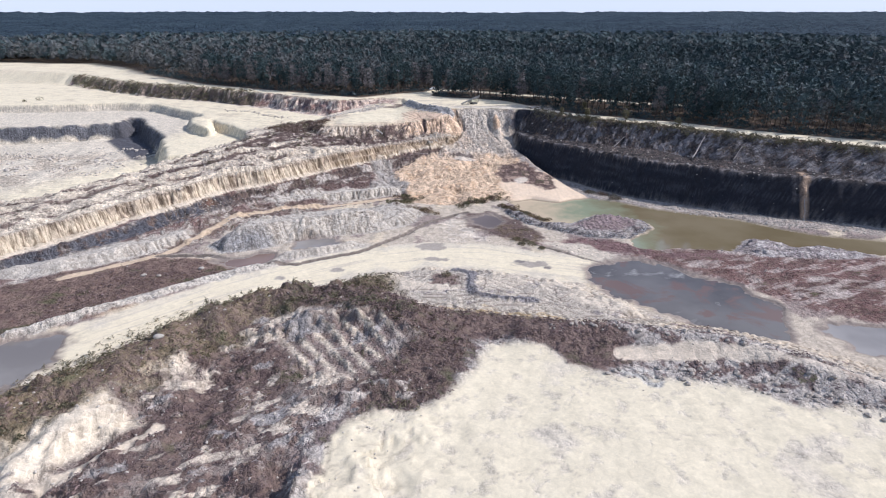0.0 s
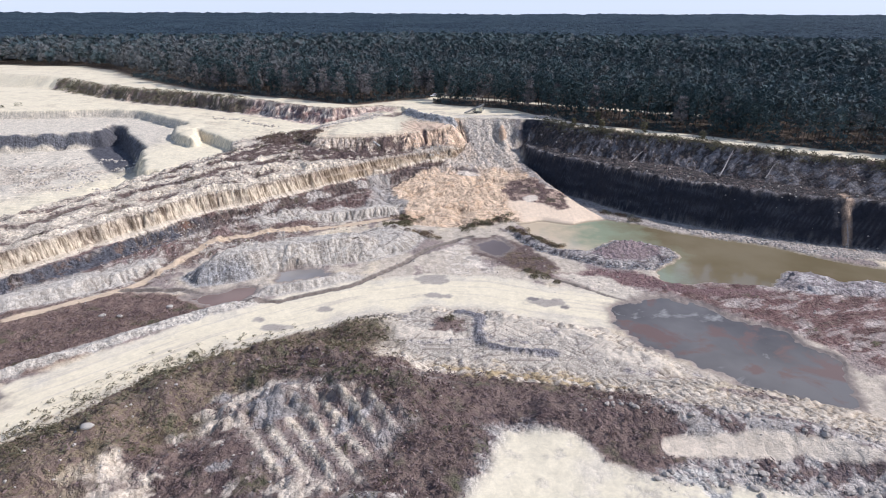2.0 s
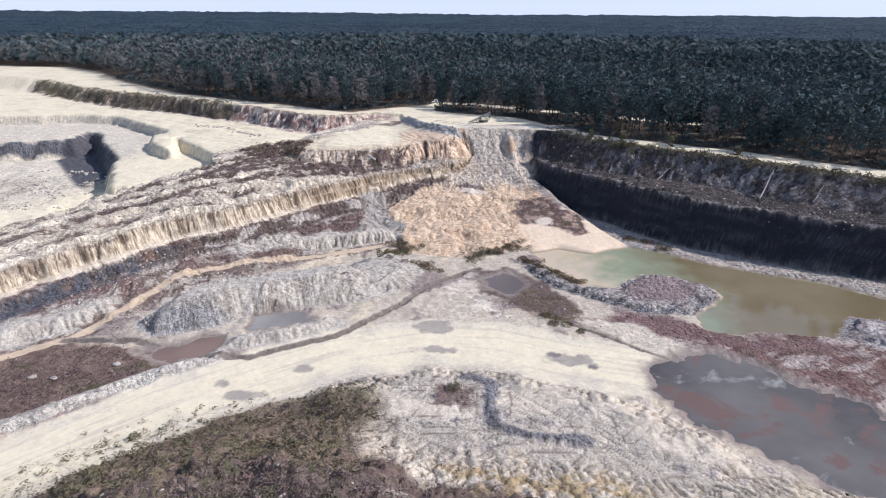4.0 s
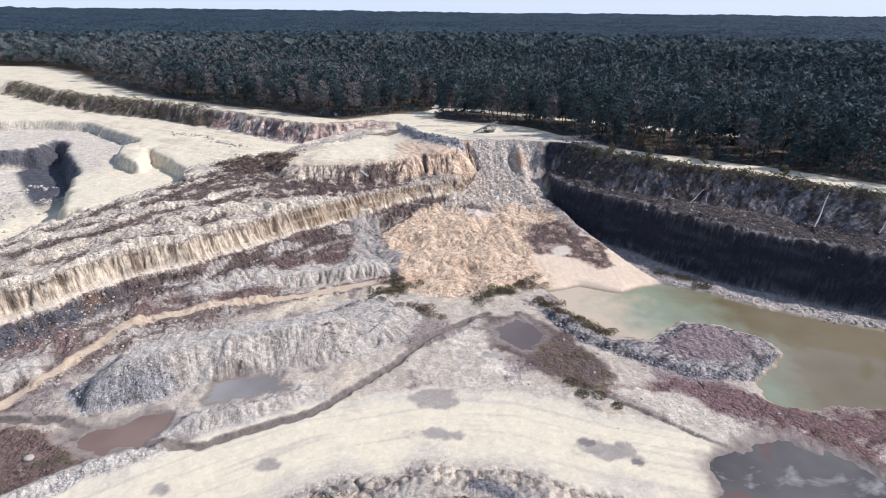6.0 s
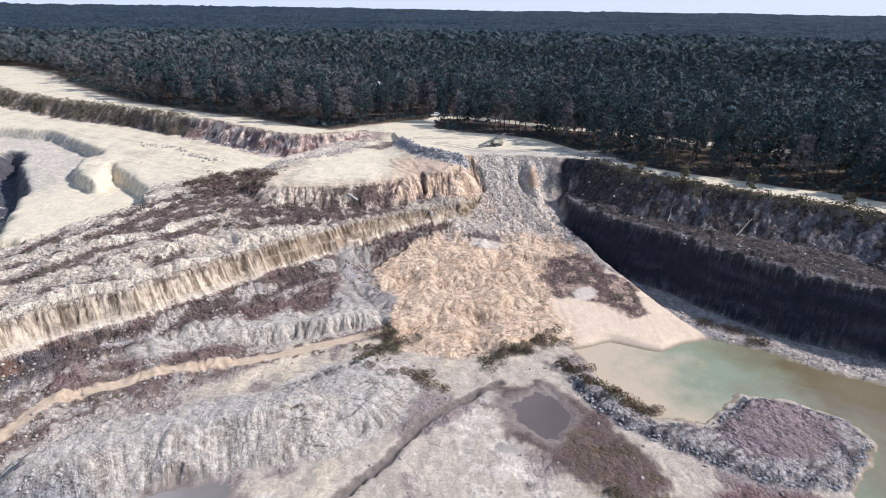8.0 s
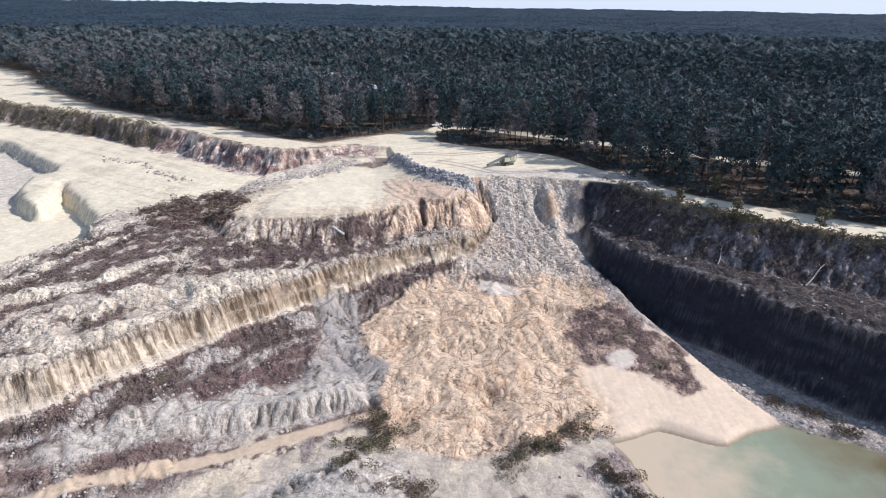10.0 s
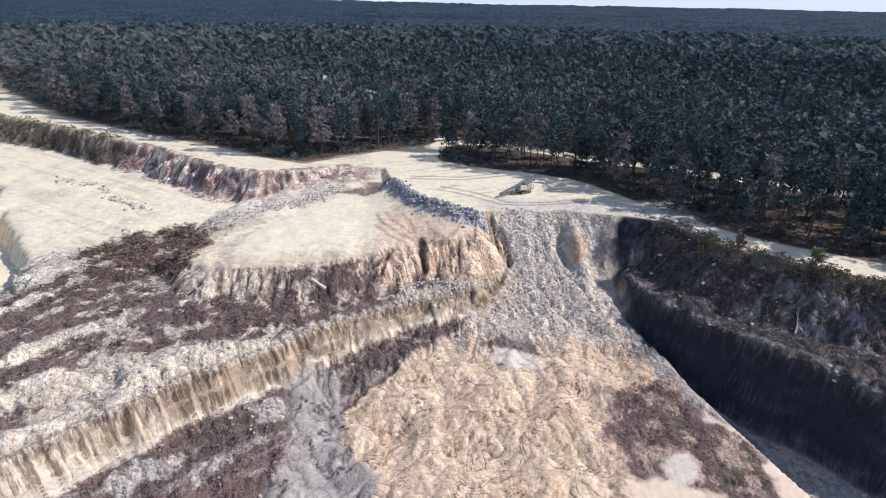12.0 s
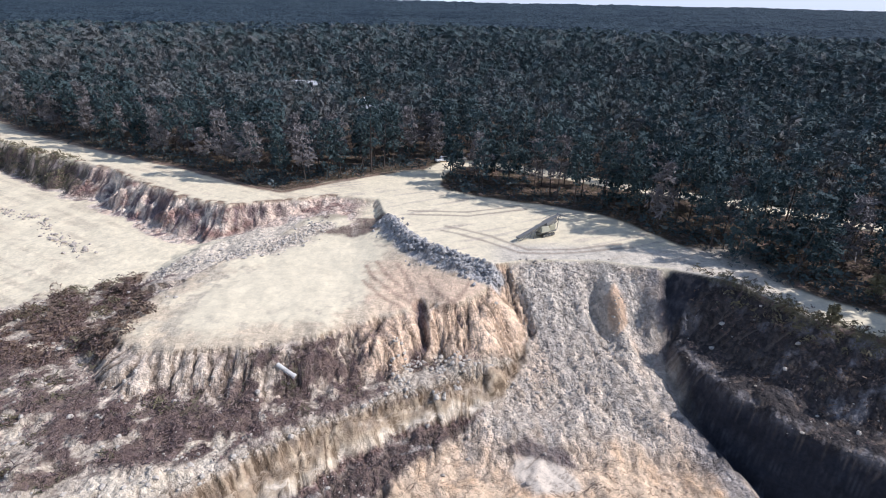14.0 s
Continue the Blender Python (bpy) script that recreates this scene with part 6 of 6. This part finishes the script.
r = np.random.RandomState(77)
k = 0
for line, count, wide, mats in (([(-21, 231), (-16, 238), (-17, 246)], 36, 2.3, (GREEN_SCRUB, GREEN_SCRUB, SCRUB)), ([(7, 233), (13, 236), (20, 240), (28, 244)], 32, 1.3, (GREEN_SCRUB, GREEN_SCRUB, SCRUB)), ([(27, 233), (31, 225), (36, 219), (42, 215)], 36, 1.2, (SCRUB, REED, GREEN_SCRUB)), ([(66, 253), (74, 248), (80, 242)], 14, 1.3, (GREEN_SCRUB, SCRUB)), ([(-13, 227), (-6, 228), (-3, 222)], 10, 1.8, (REED, SCRUB))):
    for i in range(count):
        u = i / (count - 1) * (len(line) - 1)
        j, w = min(int(u), len(line) - 2), u - min(int(u), len(line) - 2)
        k += 1
        mat = mats[k % len(mats)]
        bush("bush", line[j][0] * (1 - w) + line[j + 1][0] * w + r.normal(0, wide), line[j][1] * (1 - w) + line[j + 1][1] * w + r.normal(0, wide), 1.1 + 0.9 * r.rand(), 0.9 + 0.9 * r.rand(), mat, "dark green bush at the pond edge" if mat is GREEN_SCRUB else "dry brown brush at the pond edge", 200 + k)
for i, (bx, by, w, h) in enumerate(((27, 193, 1.6, 1.1), (30, 191, 1.9, 1.2), (32, 188.5, 1.7, 1.0), (35, 185, 1.2, 0.8), (28.5, 189, 1.5, 0.9), (-298, 428, 2.6, 3.2), (-304, 420, 1.6, 1.8), (-81, 333, 3.0, 2.4), (-88, 330, 2.6, 2.2), (-91, 320, 3.0, 2.2), (-78, 322, 2.4, 1.8), (77, 292, 1.8, 2.2), (1, 155, 1.6, 1.3), (-58, 138, 1.6, 2.2), (-62, 143, 1.2, 1.6))):
    bush("bush", bx, by, w, h, GREEN_SCRUB, "olive-green bush standing alone on bare ground", 300 + i, 260)


# ---- saplings on the rim ----
def sapling(x, y, tall, seed):
    r = np.random.RandomState(seed)
    root = tagged(new("pine_sapling"), "young green pine standing by the rim road", "tree")
    root.location = (x, y, float(height(x, y)))
    v, f = trunk_mesh(r, tall, 0.09, 5, 8)
    part("trunk", mesh_of("trunk", v, f, BARK, True), root)
    part("crown", cards_mesh("crown", crown_cards(r, tall, 0.22, tall * 0.27, 16, 330, 0.36), GREEN_SCRUB), root)


for i, (sx, sy, tall) in enumerate(((75, 298, 6.5), (92, 288, 7.5), (78, 318, 6), (113, 274, 5.5), (64, 309, 4.0))):
    sapling(sx, sy, tall, 400 + i)


# ---- fallen timber ----
DEAD_WOOD = plain("weathered_wood", (0.42, 0.37, 0.33), 0.85, vary=0.3, scale=3)


def fallen_log(a, b, radius, label, seed, limbs=3):
    """A bleached trunk from plan point a to b, lying on the slope, with broken limbs."""
    r = np.random.RandomState(seed)
    root = tagged(new("fallen_log"), label, "log")
    ends = [Vector((*q, float(height(*q)) + radius)) for q in (a, b)]
    root.location = ends[0]
    axis = ends[1] - ends[0]
    side = axis.cross(Vector((0, 0, 1))).normalized()
    up = side.cross(axis).normalized()

    def tube(path, radii, sides=7):
        v, f = [], []
        for q, rad in zip(path, radii):
            for k in range(sides):
                g = 6.283 * k / sides
                v.append(q + side * (rad * math.cos(g)) + up * (rad * math.sin(g)))
        for i in range(len(path) - 1):
            f += [(i * sides + k, i * sides + (k + 1) % sides, (i + 1) * sides + (k + 1) % sides, (i + 1) * sides + k) for k in range(sides)]
        return np.array([q[:] for q in v]), np.array(f)

    bend = [axis * (i / 6) + side * (0.15 * math.sin(i)) for i in range(7)]
    part("trunk", mesh_of("trunk", *tube(bend, [radius * (1 - 0.1 * i) for i in range(7)]), DEAD_WOOD, True), root)
    for i in range(limbs):
        p0 = axis * (0.45 + 0.5 * i / limbs)
        d = (axis.normalized() + side * r.choice([-1, 1]) * 0.8 + up * 0.7).normalized() * (1.0 + r.rand())
        v, f = tube([p0, p0 + d * 0.5, p0 + d], [radius * 0.4, radius * 0.3, radius * 0.1], 5)
        part("branch", mesh_of("branch", v, f, DEAD_WOOD), root)


fallen_log((113, 252), (122, 262), 0.3, "bleached grey log lying on the shaded slope", 500)
fallen_log((147.6, 224.5), (145.2, 213.8), 0.34, "bleached dead tree hanging down the dark wall", 505, 11)
fallen_log((124, 258), (127, 267), 0.2, "bleached grey log lying on the shaded slope", 506, 2)
fallen_log((84, 276), (90, 280), 0.22, "grey log lying among brush on the slope", 501)
fallen_log((99, 233), (101.5, 235.5), 0.16, "bleached snag at the pond shore", 502, 5)
fallen_log((128, 245), (133, 249), 0.2, "grey log lying among brush on the slope", 503)
fallen_log((68, 288), (71, 293), 0.2, "grey log lying on the ledge above the dark wall", 504)

# concrete pipe on the gullied slope
CONCRETE = plain("pale_concrete", (0.55, 0.53, 0.49), 0.85, vary=0.2, scale=4)
bm = bmesh.new()
rings = []
for z0, rad in ((0, 0.33), (0, 0.42), (3.4, 0.42), (3.4, 0.5), (3.9, 0.5), (3.9, 0.35), (0, 0.33)):
    rings.append([bm.verts.new((rad * math.cos(6.283 * k / 18), rad * math.sin(6.283 * k / 18), z0)) for k in range(18)])
for ra, rb in zip(rings, rings[1:]):
    for k in range(18):
        bm.faces.new((ra[k], ra[(k + 1) % 18], rb[(k + 1) % 18], rb[k]))
me = bpy.data.meshes.new("concrete_pipe")
bm.to_mesh(me)
bm.free()
me.materials.append(CONCRETE)
pipe = tagged(new("concrete_pipe", me), "pale concrete pipe lying on the gullied slope", "pipe")
ends = [Vector((-35.4, 302.3, 0)), Vector((-31.9, 301.5, 0))]
for q in ends:
    q.z = float(height(q.x, q.y)) + 0.42
pipe.matrix_world = Matrix.Translation(ends[0]) @ (ends[1] - ends[0]).to_track_quat("Z", "Y").to_matrix().to_4x4()


# ---- screening plant on the pad ----
STEEL = plain("weathered_steel", (0.22, 0.215, 0.20), 0.6, 0.3, 0.3, 4)
YELLOW = plain("faded_olive_paint", (0.40, 0.38, 0.28), 0.6, 0.1, 0.25, 4)
RUBBER = plain("black_rubber", (0.05, 0.05, 0.048), 0.9, 0, 0.3, 5)
WHITE_PAINT = plain("white_paint", (0.72, 0.73, 0.74), 0.35, 0, 0.08, 3, 0.5)
GLASS_DARK = plain("dark_window", (0.03, 0.035, 0.04), 0.1, 0, 0.1, 3, 0.6)
ROOF_METAL = plain("pale_metal_roof", (0.62, 0.63, 0.64), 0.45, 0.3, 0.15, 1.5)
SIDING = plain("white_siding", (0.66, 0.65, 0.62), 0.7, 0, 0.12, 2)


def block(size, at=(0, 0, 0), turn=(0, 0, 0), bevel=0.04, taper=1.0):
    """A bevelled box, narrowed towards its top by taper, as a bmesh."""
    bm = bmesh.new()
    bmesh.ops.create_cube(bm, size=1)
    for v in bm.verts:
        k = taper if v.co.z > 0 else 1
        v.co = Vector((v.co.x * size[0] * k, v.co.y * size[1] * k, v.co.z * size[2]))
    if bevel:
        bmesh.ops.bevel(bm, geom=bm.edges[:], offset=bevel, segments=1, affect="EDGES")
    bmesh.ops.transform(bm, matrix=pose(*at, *turn), verts=bm.verts)
    return bm


def drum(radius, width, at, turn=(90, 0, 0), sides=18):
    bm = bmesh.new()
    bmesh.ops.create_cone(bm, cap_ends=True, segments=sides, radius1=radius, radius2=radius, depth=width)
    bmesh.ops.bevel(bm, geom=[e for e in bm.edges if e.is_boundary is False and abs(e.calc_face_angle(0)) > 1], offset=radius * 0.08, segments=1, affect="EDGES")
    bmesh.ops.transform(bm, matrix=pose(*at, *turn), verts=bm.verts)
    return bm


def beams(pairs, thick):
    """Square bars between pairs of points, joined."""
    bm = bmesh.new()
    for a, b in pairs:
        a, b = Vector(a), Vector(b)
        m = Matrix.Translation((a + b) / 2) @ (b - a).to_track_quat("Z", "Y").to_matrix().to_4x4() @ Matrix.Diagonal((thick, thick, (b - a).length, 1))
        bmesh.ops.create_cube(bm, size=1, matrix=m)
    return bm


def solid(name, bm, mat, parent, label=""):
    me = bpy.data.meshes.new(name)
    bm.to_mesh(me)
    bm.free()
    me.materials.append(mat)
    return part(name, me, parent, None, label)


def screening_plant(x, y, turn):
    root = tagged(new("screening_plant"), "weathered tracked screening plant with a raised conveyor", "machine")
    root.matrix_world = pose(x, y, float(height(x, y)), 0, 0, turn) @ Matrix.Scale(0.95, 4)
    for s in (-1, 1):
        track = solid("crawler_track", block((4.4, 0.55, 0.95), (0, s * 1.15, 0.48), bevel=0.3), RUBBER, root)
        for k in range(4):
            solid("road_wheel", drum(0.3, 0.6, (-1.5 + k, s * 1.15, 0.42)), STEEL, track)
    solid("chassis", block((6.2, 1.7, 0.45), (0, 0, 1.15)), STEEL, root)
    solid("engine_housing", block((2.0, 1.9, 1.5), (1.6, 0, 2.1), bevel=0.08), YELLOW, root)
    solid("exhaust", drum(0.09, 0.9, (2.2, 0.5, 3.2), (0, 0, 0), 8), STEEL, root)
    solid("hopper", block((2.3, 2.6, 1.3), (-1.3, 0, 2.3), (180, 0, 0), 0.05, 1.35), YELLOW, root)
    solid("screen_box", block((3.0, 1.9, 0.9), (0.9, 0, 3.6), (0, -14, 0)), STEEL, root)
    lo, hi = Vector((-9.2, 0, 0.4)), Vector((4.2, 0, 4.2))
    frame_bars = []
    for s in (-0.6, 0.6):
        for dz in (0, 0.75):
            frame_bars.append((lo + Vector((0, s, dz)), hi + Vector((0, s, dz))))
        for k in range(11):
            a, b = lo.lerp(hi, k / 11), lo.lerp(hi, (k + 1) / 11)
            frame_bars.append((a + Vector((0, s, 0)), b + Vector((0, s, 0.75))))
            frame_bars.append((b + Vector((0, s, 0)), b + Vector((0, s, 0.75))))
    conveyor = solid("conveyor_truss", beams(frame_bars, 0.1), STEEL, root)
    mid, d = (lo + hi) / 2, hi - lo
    solid("belt", block((d.length, 0.95, 0.08), (mid.x, 0, mid.z + 0.85), (0, -math.degrees(math.atan2(d.z, d.x)), 0), 0.02), STEEL, conveyor)
    for q in (lo, hi):
        solid("end_roller", drum(0.22, 1.2, (q.x, 0, q.z + 0.75)), STEEL, conveyor)
    for s in (-1, 1):
        solid("support_leg", beams([((-4.5, s * 0.6, 0), (-4.0, s * 0.5, 2.4))], 0.13), STEEL, root)
        solid("head_frame", beams([((3.4, s * 0.6, 1.2), (3.8, s * 0.5, 4.1)), ((2.6, s * 0.6, 3), (3.8, s * 0.5, 4.1))], 0.13), STEEL, root)
    solid("catwalk", beams([((-0.4, 1.25, 3.2), (2.6, 1.25, 3.9)), ((-0.4, 1.25, 4.1), (2.6, 1.25, 4.8)), ((-0.4, 1.25, 3.2), (-0.4, 1.25, 4.1)), ((1.1, 1.25, 3.5), (1.1, 1.25, 4.4)), ((2.6, 1.25, 3.9), (2.6, 1.25, 4.8))], 0.06), STEEL, root)


screening_plant(18.5, 349.5, 33)


# ---- pickup at the forest lane ----
def pickup(x, y, turn, paint, label):
    root = tagged(new("pickup_truck"), label, "truck")
    root.matrix_world = pose(x, y, float(height(x, y)), 0, 0, turn)
    body = solid("body", block((5.4, 1.9, 0.75), (0, 0, 0.85), bevel=0.12), paint, root)
    cab = solid("cab", block((2.3, 1.75, 0.8), (0.35, 0, 1.6), bevel=0.1, taper=0.78), paint, root)
    for s in (-1, 1):
        solid("side_window", block((1.5, 0.04, 0.42), (0.35, s * 0.79, 1.66), (s * 14, 0, 0), 0.01), GLASS_DARK, cab)
        solid("headlight", block((0.06, 0.35, 0.18), (2.71, s * 0.7, 0.98), bevel=0.01), ROOF_METAL, body)
    solid("windscreen", block((0.04, 1.4, 0.5), (1.4, 0, 1.64), (0, -17, 0), 0.01), GLASS_DARK, cab)
    solid("load_bed", block((1.7, 1.5, 0.1), (-1.75, 0, 1.24), bevel=0.02), RUBBER, body)
    for wx in (-1.65, 1.7):
        for s in (-1, 1):
            wheel = solid("wheel", drum(0.4, 0.26, (wx, s * 0.85, 0.4)), RUBBER, root)
            solid("rim", drum(0.2, 0.28, (wx, s * 0.855, 0.4)), ROOF_METAL, wheel)


pickup(-7.5, 417, 25, WHITE_PAINT, "white pickup truck parked on the forest lane")
pickup(-1.5, 418, 10, STEEL, "dark pickup truck parked on the forest lane")


# ---- roofs among the trees ----
def shed(x, y, turn, length, width, tall, label):
    root = tagged(new("house"), label, "house", "houses in the forest")
    root.matrix_world = pose(x, y, float(height(x, y)) - 0.1, 0, 0, turn)
    wall_part = solid("wall", block((length, width, tall), (0, 0, tall / 2), bevel=0.03), SIDING, root)
    bm = bmesh.new()
    l, w, r0, t = length / 2 + 0.4, width / 2 + 0.4, width * 0.28, 0.16
    sect = [(-w, tall - 0.1), (0, tall + r0), (w, tall - 0.1), (w, tall - 0.1 + t), (0, tall + r0 + t), (-w, tall - 0.1 + t)]
    a, b = [[bm.verts.new((sx, q[0], q[1])) for q in sect] for sx in (-l, l)]
    for k in range(6):
        bm.faces.new((a[k], a[(k + 1) % 6], b[(k + 1) % 6], b[k]))
    for ring in (a, b):
        bm.faces.new((ring[0], ring[1], ring[4], ring[5]))
        bm.faces.new((ring[1], ring[2], ring[3], ring[4]))
    bmesh.ops.recalc_face_normals(bm, faces=bm.faces)
    solid("roof", bm, ROOF_METAL, root)
    for k in (-1, 1):
        window = solid("window", block((1.1, 0.08, 1.1), (k * length * 0.28, -width / 2 - 0.02, tall * 0.55), bevel=0.02), WHITE_PAINT, root)
        solid("pane", block((0.9, 0.05, 0.9), (k * length * 0.28, -width / 2 - 0.06, tall * 0.55), bevel=0.01), GLASS_DARK, window)
    solid("door", block((1.0, 0.08, 2.05), (0, -width / 2 - 0.03, 1.1), bevel=0.02), STEEL, root)


for hx, hy, turn, l, w in HOUSES:
    shed(hx, hy, turn, l, w, 4.6, "white house with a pale metal roof among the pines")
